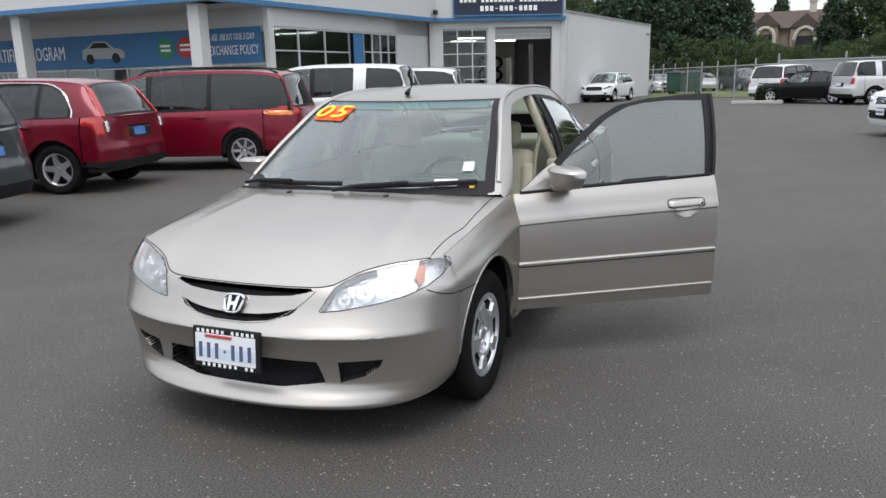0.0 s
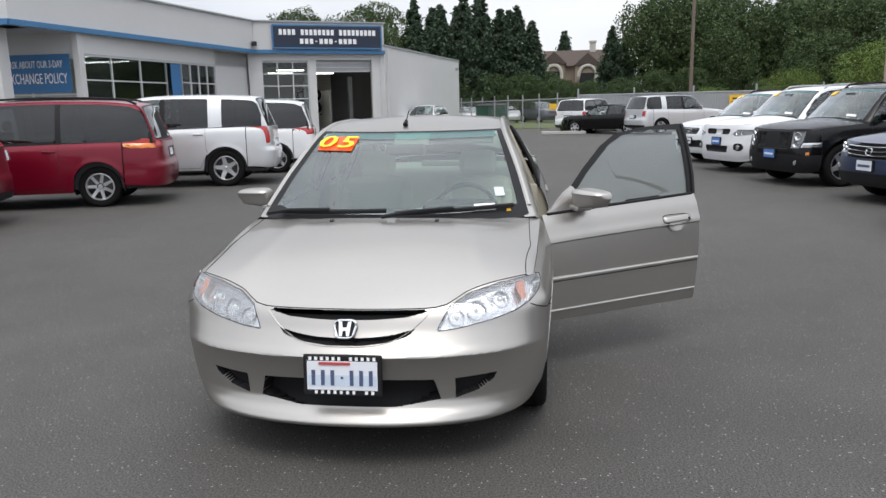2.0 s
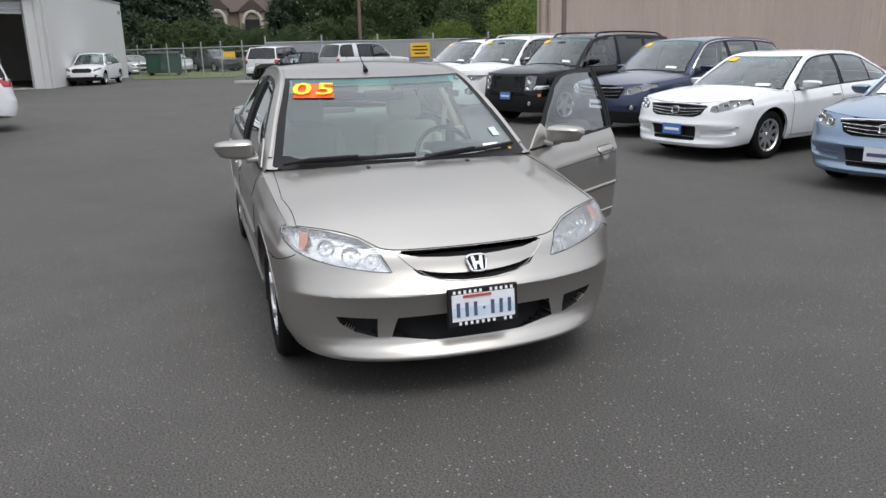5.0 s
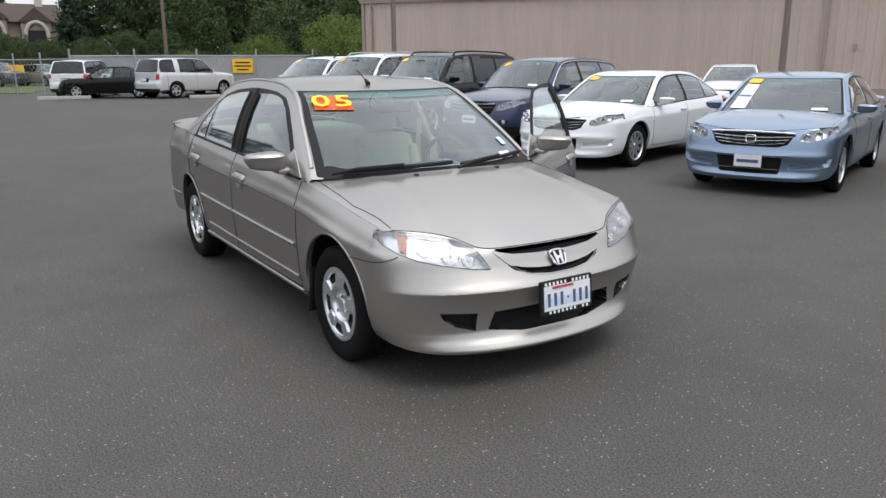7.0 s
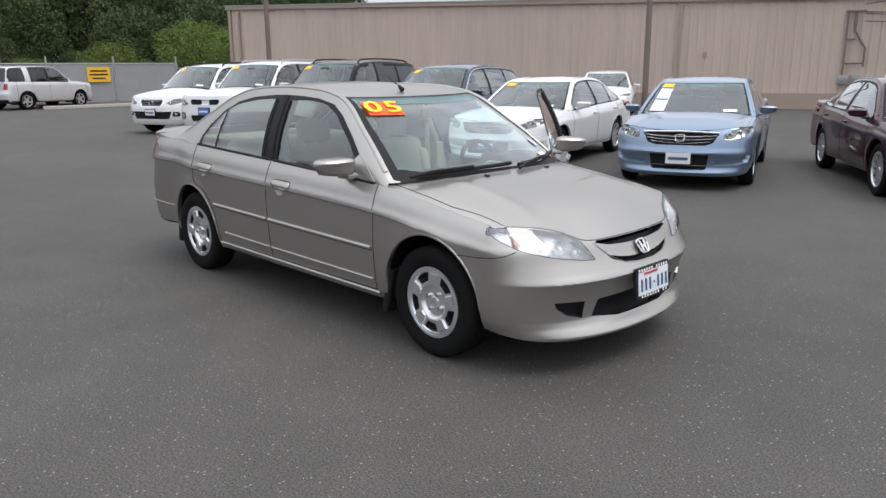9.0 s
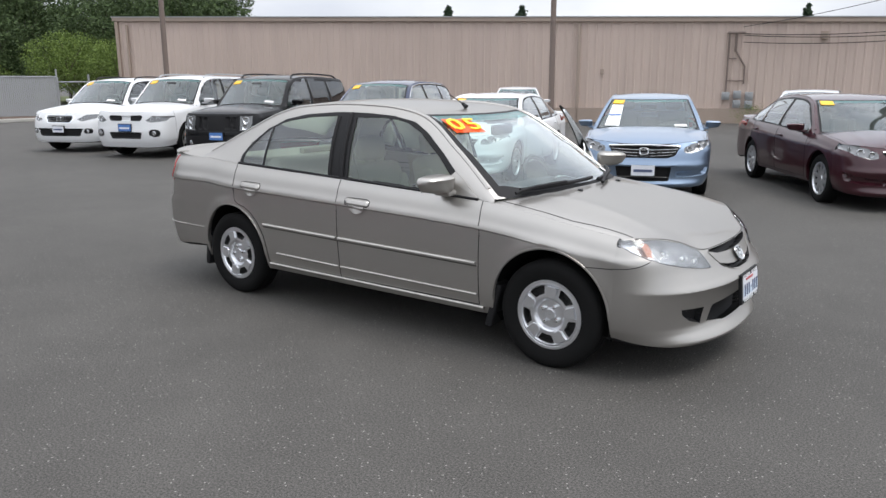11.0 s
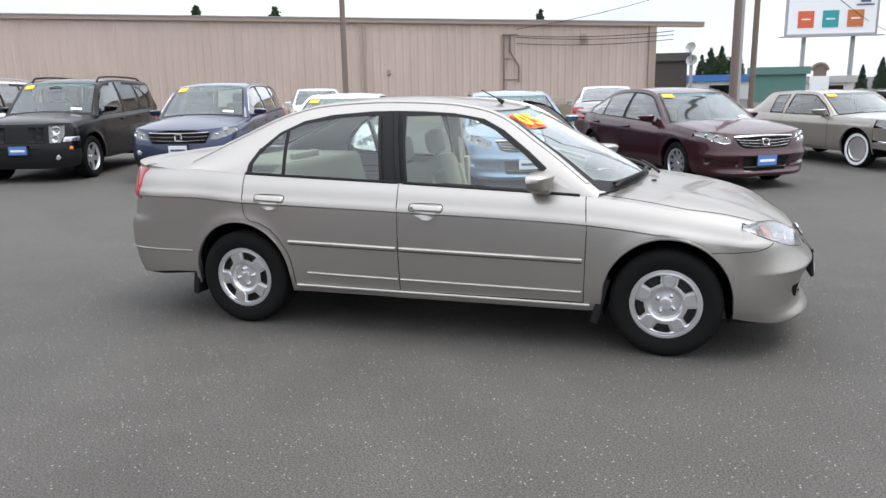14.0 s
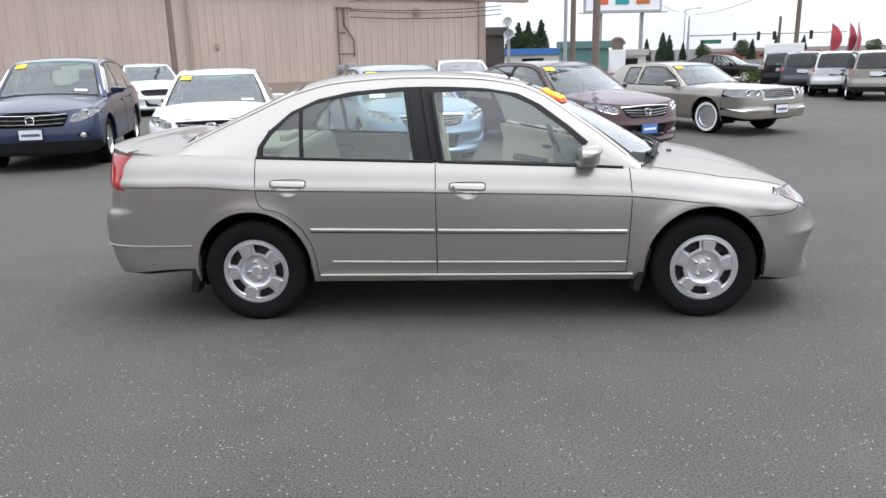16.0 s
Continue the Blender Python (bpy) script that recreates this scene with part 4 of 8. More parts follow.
def build_vehicle(name, spec, m, label, category, body, wins=None, frame=None, front=(), rear=(), res=0.04, side_feats=(), glass_mat=None, dark_glass=None, door_open=0.0,
                  spokes=5, wheel_style="five", cloth=None, roof_mat=None, lower=None, group="", handles=True, gaps=True, mirrors=True, rim_mat=None, sticker=False, ws_inset=0.90, ws_frame=0.035, ws_low=0.0, ws_gap=0.045, ws_poly=None, lamp_mat=None, bars_on_roof=False, whitewall=False):
    """One vehicle: panels, lamps, glass, wheels and cabin, under an Empty at its base."""
    sh = Shell(spec)
    s = spec
    root = empty(name, m, label, category, group)
    centre = np.array((0, 0, 0.7))
    M = {"body": body, "trim": M_TRIM, "window_frame": M_TRIM, "headlight": lamp_mat or M_LAMP2, "grille": M_TRIM, "intake": M_TRIM, "tail_light": M_TAIL, "chrome": M_CHROME, "lower": lower or M_TRIM, "roof": roof_mat or body,
         "windshield": M_GLASS_WS, "shade_band": M_GLASS_BAND, "rear_window": dark_glass or glass_mat or M_GLASS, "indicator": M_AMBER, "corner_lamp": M_BOWL, "grille_bar": M_CHROME, "plate": M_PLATE, "plate_tag": M_PLATEBLUE, "fog_recess": M_TRIM}
    D = None
    if door_open:
        hx = s["frontdoor"][1]
        hy = float(sh.side_y(np.array(hx), np.array(0.6))) - 0.03
        D = pose(hx, hy, 0) @ pose(0, 0, 0, 0, 0, -door_open) @ pose(-hx, -hy, 0)

    def put(nm, P, faces, material, move=None, label="", parent=None, angle=38):
        o = None
        for some in islands(faces):
            o = put_one(nm, P, some, material, move, label, parent, angle)
        return o

    def put_one(nm, P, faces, material, move, label, parent, angle):
        vs, fs = pieces_of(P, faces)
        fs = orient(vs, fs, np.array((np.clip(vs[:, 0].mean(), s["xR"] * 0.5, s["xF"] * 0.5), 0, 0.6)))
        if move is not None:
            vs = np.array([move @ Vector(v) for v in vs])
        o = link_mesh(nm, vs, fs, material, parent or root, label, angle=angle)
        return o

    # ends
    for isf, feats, nm in ((True, front, "front_bumper"), (False, rear, "rear_bumper")):
        er = s.get("front_res", res) if isf else res
        na = max(int(3.0 / er), 24)
        a = np.linspace(-1, 1, na + 1)
        a = np.sign(a) * np.abs(a) ** 0.9
        xt, yt, zt, _ = sh.top_edge(a, isf)
        zb = (s["zFb"] if isf else s["zRb"]) + 0.05 * np.abs(a) ** 3
        nq = max(int((zt.max() - zb.min()) / er * 1.15), 10)
        q = np.linspace(0, 1, nq + 1)
        Z = zb[:, None] + (zt - zb)[:, None] * q[None, :]
        if "crease" in s and not isf:
            c0, c1 = (s["zlo"] + (float(sh.zs(sh.xRc)) - s["zlo"]) * c for c in (sh.CREASE - sh.STEP, sh.CREASE))
            n1 = int(nq * 0.72)
            lo, hi = np.linspace(0, 1, n1)[None, :], np.linspace(0, 1, nq + 1 - n1)[None, :]
            Z = np.concatenate([zb[:, None] + (c0 - zb)[:, None] * lo, c1 + (zt - c1)[:, None] * hi], 1)
        n = s["nF"] if isf else s["nR"]
        xc = sh.xFc if isf else sh.xRc
        si, _ = sh.lateral(a, n)
        Y = si[:, None] * sh.side_y(np.full(Z.shape, xc), Z)
        P, G = sheet(Y, Z, lambda y, z, isf=isf: sh.end(y, z, isf), feats)
        for k, fs in G.items():
            base = k.split(".")[0]
            put(nm if k == "body" else base, P, fs, M.get(base, body))
        # turned-under lower edge
        idx = [i * (nq + 1) for i in range(na + 1)]
        e0 = P[idx]
        e1 = e0 * np.array((1, 0.97, 1)) - np.array(((0.09 if isf else -0.09), 0, 0.015))
        vs = np.concatenate([e0, e1])
        link_mesh("valance", vs, [(i, i + 1, i + 1 + len(idx), i + len(idx)) for i in range(len(idx) - 1)], lower or M_TRIM, root)
        # hood or boot lid
        r = np.linspace(0, 1, max(int((abs(xt).max() - abs(s["cowl"] if isf else s["deckx"])) / res), 3) + 1)
        A, R = np.meshgrid(a, r, indexing="ij")
        P, G = sheet(A, R, lambda aa, rr, isf=isf: sh.deck_surface(aa, rr, isf))
        put("hood" if isf else "boot_lid", P, G["body"], body)
    # sides
    fd, rd, bp = s["frontdoor"], s["reardoor"], s["bpillar"]
    zt_ = 3.0
    arch_back = [(rd, zt_), (rd, s["za"] + s["ra"] * 0.75)] if s["ax"] - s["ra"] > -rd - 0.02 else [(rd, zt_), (rd, s["za"] + s["ra"] * 0.95), (-s["ax"] + s["ra"] * 0.8, s["za"] + s["ra"] * 0.72), (-s["ax"] + s["ra"] + 0.06, s["za"]), (-s["ax"] + s["ra"] + 0.06, -1)]
    if "door_curve" in s:
        arch_back = [(rd, zt_), *s["door_curve"]]
    if len(arch_back) == 2:
        arch_back.append((rd, -1))
    sill = s["zlo"] + 0.05
    f_door = [(fd[0], sill), (fd[1], sill), (fd[1], zt_), (fd[0], zt_)]
    r_door = [(fd[0], sill), (fd[0], zt_)] + [(x, max(z, sill)) for x, z in arch_back]
    panels = [(f_door, "front_door", 0.0), (r_door, "rear_door", 0.0), ([(fd[1], -1), (9, -1), (9, 9), (fd[1], 9)], "front_fender", 0.0)]
    frame, wins = (frame, wins) if wins else auto_windows(sh)
    for sgn in (1, -1):
        nx = int((sh.xFc - sh.xRc) / res)
        xs = np.linspace(sh.xRc, sh.xFc, nx + 1)
        for c in (-s["ax"], s["ax"]):
            for e in (-s["ra"], s["ra"]):
                k = np.argmin(np.abs(xs - (c + e)))
                xs[k] = c + e
        zl, zs = sh.zlow(xs), sh.zs(xs)
        nq = max(int(0.75 / res), 8)
        q = np.linspace(0, 1, nq + 1)
        Z = zl[:, None] + (zs - zl)[:, None] * q[None, :]
        X = np.repeat(xs[:, None], nq + 1, 1)
        if "crease" in s:
            # one row runs along each edge of the body's fold
            zc = [s["zlo"] + (zs - s["zlo"]) * c for c in (sh.CREASE - sh.STEP, sh.CREASE)]
            n1 = int(nq * 0.75)
            lo, hi = np.linspace(0, 1, n1)[None, :], np.linspace(0, 1, nq + 1 - n1)[None, :]
            Z = np.concatenate([zl[:, None] + (zc[0] - zl)[:, None] * lo, zc[1][:, None] + (zs - zc[1])[:, None] * hi], 1)
        P, G = sheet(X, Z, lambda x, z, sgn=sgn: sh.side(x, z, sgn), panels + list(side_feats))
        for k, fs in G.items():
            base = k.split(".")[0]
            mv = D if (sgn > 0 and k in ("front_door",) or (sgn > 0 and k.endswith("@fd"))) else None
            put("rear_quarter_panel" if k == "body" else base.split("@")[0], P, fs, M.get(base.split("@")[0], body), mv)
        # lip along the lower edge and arches
        e0 = P[[i * (nq + 1) for i in range(nx + 1)]]
        e1 = e0 - np.array((0, sgn * 0.035, -0.004))
        link_mesh("sill", np.concatenate([e0, e1]), [(i, i + 1, i + 2 + nx, i + 1 + nx) for i in range(nx)], body, root)
        # cabin side
        xa, xb = sh.rail_x[0], sh.rail_x[-1]
        nx2 = int((xb - xa) / res)
        xs2 = np.linspace(xa, xb, nx2 + 1)
        zr, zb2 = sh.rail(xs2)[1], sh.zs(xs2)
        nq2 = max(int(0.42 / res), 7)
        q = np.linspace(0, 1, nq2 + 1)
        Z = zb2[:, None] + np.maximum(zr - zb2, 0.0)[:, None] * q[None, :]
        X = np.repeat(xs2[:, None], nq2 + 1, 1)
        feats = [(f_, "window_frame.%d" % i, 0.0) for i, f_ in enumerate(frame if isinstance(frame[0], list) else [frame])] + [(w, "side_window.%d" % i, 0.005) for i, w in enumerate(wins)]
        P, G = sheet(X, Z, lambda x, z, sgn=sgn: sh.cabin(x, z, sgn), feats)
        for k, fs in G.items():
            base = k.split(".")[0]
            i = int(k.split(".")[1]) if "side_window" in k else -1
            gm = (dark_glass or glass_mat or M_GLASS) if i > 0 else (glass_mat or M_GLASS)
            mt = gm if base == "side_window" else M.get(base, body)
            nmk = "roof_pillar" if base == "body" else base
            if sgn > 0 and D is not None:
                fs = np.array(fs)
                mine = np.full(len(fs), k in ("window_frame.0", "side_window.0"))
                if mine.any():
                    put(nmk, P, fs[mine], mt, D)
                fs = fs[~mine]
                if not len(fs):
                    continue
            put(nmk, P, fs, mt)
    # roof and screens
    us = np.unique(np.concatenate([np.linspace(0, 1, int(1.0 / res)), np.linspace(1, 2, int(1.4 / res)), np.linspace(2, 3, int(0.8 / res))]))
    ts = np.linspace(-1, 1, int(1.3 / res))
    Ug, Tg = np.meshgrid(us, ts, indexing="ij")
    wt = ws_inset

    def screen(u0, u1, t0, c):
        return rounded([(u0, -t0), (u1, -t0), (u1, t0), (u0, t0)], 5, c)
    feats = [(screen(ws_low, 0.985, wt + ws_frame, 0.06), "window_frame", 0), (screen(ws_low + ws_gap, 0.955, wt, 0.06), "windshield", 0.004), (screen(0.86, 0.95, wt - 0.012, 0.02), "shade_band", 0.004), (screen(2.03, 2.99, 0.93, 0.1), "window_frame", 0), (screen(2.07, 2.93, 0.89, 0.1), "rear_window", 0.004)]
    if ws_poly:
        feats[0], feats[1] = (ws_poly[0], "window_frame", 0), (ws_poly[1], "windshield", 0.004)
    P, G = sheet(Ug, Tg, sh.roof, feats)
    for k, fs in G.items():
        put("roof" if k == "body" else k, P, fs, M.get(k, body) if k != "body" else M["roof"])
    for sgn in (1, -1):
        u = np.linspace(s.get("rail_from", 0.02), 2.98, 60)
        pr = sh.roof(u, np.full(60, sgn * 1.0)) - np.array((0, sgn * 0.012, 0.004))
        link_mesh("roof_rail_edge", *tube(pr, 0.017, 8), body, root)
        x = np.linspace(min(p[0] for p in (frame[-1] if isinstance(frame[0], list) else frame)), s["green"][0][3] - 0.02, 50)
        x = x[x < fd[1] - 0.03] if D is None or sgn < 0 else x[x < fd[0]]
        pr = sh.cabin(x, sh.zs(x) + 0.004, sgn)
        link_mesh("belt_seal", *tube(pr, 0.008, 6), M_TRIM, root)
    if gaps:
        def line(fn, pts, mv=None, n=24, r=0.0028):
            pts = np.array(pts, float)
            d = np.r_[0, np.cumsum(np.hypot(*np.diff(pts, axis=0).T))]
            t = np.linspace(0, d[-1], n)
            v, f = tube(fn(np.interp(t, d, pts[:, 0]), np.interp(t, d, pts[:, 1])), r, 5)
            if mv is not None:
                v = [mv @ Vector(p) for p in v]
            return v, f
        for sgn in (1, -1):
            fn = lambda x, z: sh.side(x, np.minimum(z, sh.zs(x)), sgn)
            top = lambda x: float(sh.zs(np.array(x)))
            L = [line(fn, [(fd[0], sill), (fd[0], top(fd[0]))])]
            if not (sgn > 0 and D is not None):
                L += [line(fn, [(fd[1], sill), (fd[1] + 0.012, top(fd[1]) * 0.7 + sill * 0.3), (fd[1], top(fd[1]))]), line(fn, [(fd[0], sill), (fd[1], sill)])]
            rb = [(x, max(min(z, top(rd)), sill)) for x, z in arch_back]
            L += [line(fn, rb, n=40), line(fn, [(fd[0], sill), (rb[-1][0], sill)])]
            if not s.get("noseam"):
                L += [line(fn, [(sh.xFc, s["zFb"] + 0.06), (sh.xFc, top(sh.xFc))])]
            for one in L:
                link_mesh("panel_gap", *one, M_GAP, root)
        L = []
        for sg in (-1, 1):
            pts = [(sg * 0.93, r) for r in np.linspace(0.0, 0.6, 14)] + [(sg * (0.93 - 0.13 * t), 0.6 + 0.38 * t) for t in np.linspace(0.05, 1, 14)]
            L.append(tube(sh.deck_surface(np.array([p[0] for p in pts]), np.array([p[1] for p in pts]), True), 0.0022, 5))
        aa = np.linspace(-0.80, 0.80, 40)
        L.append(tube(sh.deck_surface(aa, np.full(40, 0.995), True), 0.0025, 5))
        for one in L:
            link_mesh("hood_gap", *one, M_GAP, root)
    if handles:
        for sgn in (1, -1):
            for hx_ in (fd[0] + 0.15, rd + 0.14):
                zz = float(sh.zs(np.array(hx_))) - 0.11
                y = float(sh.side_y(np.array(hx_), np.array(zz)))
                mv = D if (sgn > 0 and D is not None and hx_ > fd[0]) else Matrix()
                bm = bmesh.new()
                box(bm, (0.19, 0.03, 0.032), (hx_, sgn * (y + 0.012), zz), 0.011)
                bm.transform(mv)
                hnd = part("door_handle", bm, s.get("handle_mat", body), root, smooth=True)
                bm = bmesh.new()
                bmesh.ops.create_uvsphere(bm, u_segments=14, v_segments=8, radius=1, matrix=mv @ pose(hx_ - 0.005, sgn * (y - 0.006), zz - 0.022) @ Matrix.Diagonal((0.062, 0.012, 0.034, 1)))
                part("handle_cup", bm, M_ALLOY if s.get("handle_mat") else body, hnd, smooth=True)
    if mirrors:
        add_mirrors(sh, root, body, move=D)
    add_liners(sh, root)
    add_wheels(s, root, spokes, wheel_style, rim_mat, whitewall=whitewall)
    if bars_on_roof:
        for sgn in (1, -1):
            u = np.linspace(1.12, 1.95, 24)
            p = sh.roof(u, np.full(24, sgn * 0.86)) + np.c_[np.zeros(24), np.zeros(24), 0.055 * np.clip(np.minimum(np.arange(24), 23 - np.arange(24)) / 2.0, 0.1, 1)]
            link_mesh("roof_rack", *tube(p, 0.018, 8), bars_on_roof, root, "roof rack bar")
    add_interior(sh, root, cloth or M_CLOTH_GREY, M_PLASTIC_DARK, rich=D is not None)
    if sticker:
        # year sticker in the top corner of the windshield
        c = sh.roof(np.array([0.78, 0.78, 0.92, 0.92]), np.array([-0.86, -0.60, -0.60, -0.86])) + np.array((0.006, 0, 0.006))
        link_mesh("year_sticker", np.concatenate([c, c - np.array((0.003, 0, 0.003))]), [(0, 1, 2, 3), (7, 6, 5, 4), (0, 4, 5, 1), (1, 5, 6, 2), (2, 6, 7, 3), (3, 7, 4, 0)], M_STICKER, root, "yellow year sticker", smooth=False)
        c = sh.roof(np.array([0.1, 0.1, 0.16, 0.16]), np.array([0.5, 0.72, 0.72, 0.5])) + np.array((0.006, 0, 0.006))
        link_mesh("price_tag", np.concatenate([c, c - np.array((0.003, 0, 0.003))]), [(0, 1, 2, 3), (7, 6, 5, 4), (0, 4, 5, 1), (1, 5, 6, 2), (2, 6, 7, 3), (3, 7, 4, 0)], M_PAPER, root, "white paper tag", smooth=False)
    return root, sh, D


# ---- the ground, the lot and what stands round it
def ground_z(x, y):
    """The lot falls a hand's width or two towards the street."""
    a, b = min(max((x - 4) / 7, 0), 1), min(max((y - 9) / 10, 0), 1)
    return -(0.20 + 0.004 * min(max(y - 20, 0), 25)) * a * a * (3 - 2 * a) * b * b * (3 - 2 * b)


def ground_sheet():
    bm = bmesh.new()
    xs = [-1500, -300, -120, -70, -56, -40, -20, 0, *range(4, 13), 16, 20, 60, 300, 1500]
    ys = [-1500, -300, -100, -40, -15, 0, *range(8, 24, 2), 28, 34, 40, 46, 70, 150, 400, 1500]
    vs = [[bm.verts.new((x, y, ground_z(x, y))) for y in ys] for x in xs]
    for i in range(len(xs) - 1):
        for j in range(len(ys) - 1):
            bm.faces.new((vs[i][j], vs[i + 1][j], vs[i + 1][j + 1], vs[i][j + 1]))
    return tagged(part("ground", bm, M_ASPHALT), "worn grey asphalt of the car lot", "ground", kind="structure")


ground_sheet()


def wall_frame(a, b):
    """A pose whose x axis runs from a to b along the ground, y axis behind it, and the length."""
    a, b = Vector((*a, 0)), Vector((*b, 0))
    d = b - a
    return Matrix.Translation(a) @ Matrix.Rotation(math.atan2(d.y, d.x), 4, 'Z'), d.length


def tan_building():
    # x along the wall from its far end to its near end, +y behind it
    m, L = wall_frame((-30.85, 16.0), (0.39, 28.37))
    root = empty("warehouse", m, "long tan ribbed steel warehouse with a flat roof edge", "building", kind="structure")
    h0, h1 = 4.5, 3.69
    top = lambda x: h0 + (h1 - h0) * x / L
    vs, fs = [], []
    n = 0
    pitch = 0.305
    x = 0.0
    prof = []
    while x < L:
        prof += [(x, 0.0), (x + 0.20, 0.0), (x + 0.225, -0.03), (x + 0.28, -0.03)]
        x += pitch
    prof = [(min(a, L), b) for a, b in prof] + [(L, 0.0)]
    for a, b in prof:
        vs += [(a, b, -0.2), (a, b, top(a))]
    fs = [(2 * i, 2 * i + 2, 2 * i + 3, 2 * i + 1) for i in range(len(prof) - 1)]
    link_mesh("wall", vs, fs, M_TANWALL, root, smooth=False)
    # shell behind the cladding: side walls and roof
    v = [(0, 0.05, -0.2), (L, 0.05, -0.2), (L, 16, -0.2), (0, 16, -0.2), (0, 0.05, h0 - 0.02), (L, 0.05, h1 - 0.02), (L, 16, h1 + 0.4), (0, 16, h0 + 0.4)]
    link_mesh("shell", v, [(0, 3, 7, 4), (1, 5, 6, 2), (2, 6, 7, 3), (4, 7, 6, 5)], M_TANWALL, root, smooth=False)
    # eave trim with an overhang past the near end
    e = 2.0
    def beam(name, x0, x1, y0, y1, z0, z1, mt):
        t0, t1 = top(x0), top(x1)
        v = [(x0, y0, t0 + z0), (x1, y0, t1 + z0), (x1, y1, t1 + z0), (x0, y1, t0 + z0), (x0, y0, t0 + z1), (x1, y0, t1 + z1), (x1, y1, t1 + z1), (x0, y1, t0 + z1)]
        link_mesh(name, v, [(0, 1, 5, 4), (1, 2, 6, 5), (2, 3, 7, 6), (3, 0, 4, 7), (4, 5, 6, 7), (3, 2, 1, 0)], mt, root, smooth=False)
    beam("eave_gutter", -0.1, L + e, -0.14, 0.3, -0.03, 0.13, M_TANTRIM)
    beam("eave_flashing", -0.15, L + e, -0.17, 0.3, 0.13, 0.17, M_GREYSTEEL)
    part("corner_trim", boxes(((0.16, 0.1, 4.5), (0.06, -0.05, 2.2))), M_TANTRIM, root)
    part("corner_trim", boxes(((0.3, 0.1, 3.8), (L - 0.15, -0.05, 1.8))), M_TANTRIM, root)
    part("downpipe", boxes(((0.1, 0.1, 4.3), (0.62, -0.09, 2.15), 0.02)), M_TANTRIM, root)
    part("downpipe", boxes(((0.12, 0.1, 3.9), (21.55, -0.09, 1.95), 0.02)), M_TANTRIM, root)
    part("plinth", boxes(((L, 0.16, 0.75), (L / 2, -0.06, 0.2))), M_TANTRIM, root)
    # conduits and meters
    cx = 27.22
    bm = bmesh.new()
    rod(bm, (cx, -0.1, 1.2), (cx, -0.1, 3.45), 0.035)
    rod(bm, (cx + 0.25, -0.1, 2.7), (cx + 0.25, -0.1, 3.4), 0.05)
    rod(bm, (cx - 0.08, -0.1, 3.4), (cx + 0.55, -0.12, 3.4), 0.04)
    rod(bm, (cx + 0.25, -0.1, 2.75), (cx + 0.62, -0.1, 2.15), 0.035)
    rod(bm, (cx + 0.62, -0.1, 2.17), (cx + 0.62, -0.1, 1.5), 0.035)
    rod(bm, (cx, -0.1, 1.62), (cx + 0.65, -0.1, 1.62), 0.025)
    rod(bm, (cx, -0.1, 2.45), (cx + 0.3, -0.1, 2.45), 0.025)
    part("conduit", bm, M_POLE, root, smooth=True)
    for dx, dz in ((0.0, 1.05), (0.42, 1.1), (0.42, 0.75), (0.85, 1.05), (0.85, 0.72)):
        bm = boxes(((0.28, 0.14, 0.3), (cx + dx, -0.12, dz), 0.02))
        rod(bm, (cx + dx, -0.19, dz + 0.05), (cx + dx, -0.27, dz + 0.05), 0.09, seg=14)
        part("electric_meter", bm, M_GREYSTEEL, root, "grey round electricity meter", smooth=True)
    part("vent", boxes(((0.25, 0.12, 0.3), (cx + 3.3, -0.08, 3.25), 0.01), ((0.21, 0.14, 0.04), (cx + 3.3, -0.08, 3.3))), M_TANTRIM, root)
    part("vent", boxes(((0.14, 0.1, 0.2), (22.5, -0.08, 2.0), 0.02)), M_TANTRIM, root)
    for k, (dz0, dz1) in enumerate(((3.36, 3.45), (3.30, 3.30), (3.05, 3.12))):
        p = [(cx + 0.5 + t * 6.5, -0.16 - 0.2 * t, dz0 + (dz1 - dz0) * t - 0.25 * t * (1 - t) * 2) for t in np.linspace(0, 1, 16)]
        link_mesh("cable", *tube(p, 0.014, 5), M_TRIM, root)


tan_building()


def slab(bm, pts, z0, z1):
    """An upright prism over a plan outline."""
    lo = [bm.verts.new((x, y, z0)) for x, y in pts]
    hi = [bm.verts.new((x, y, z1)) for x, y in pts]
    n = len(pts)
    for i in range(n):
        bm.faces.new((lo[i], lo[(i + 1) % n], hi[(i + 1) % n], hi[i]))
    bm.faces.new(hi)
    bm.faces.new(lo[::-1])
    return bm


def on_wall(name, m, size, at, material, parent, label="", bevel=0.0):
    """A box in a wall's own frame: x along the wall, y out of it, z up."""
    bm = bmesh.new()
    box(bm, size, at, bevel)
    bm.transform(m)
    return part(name, bm, material, parent, label)


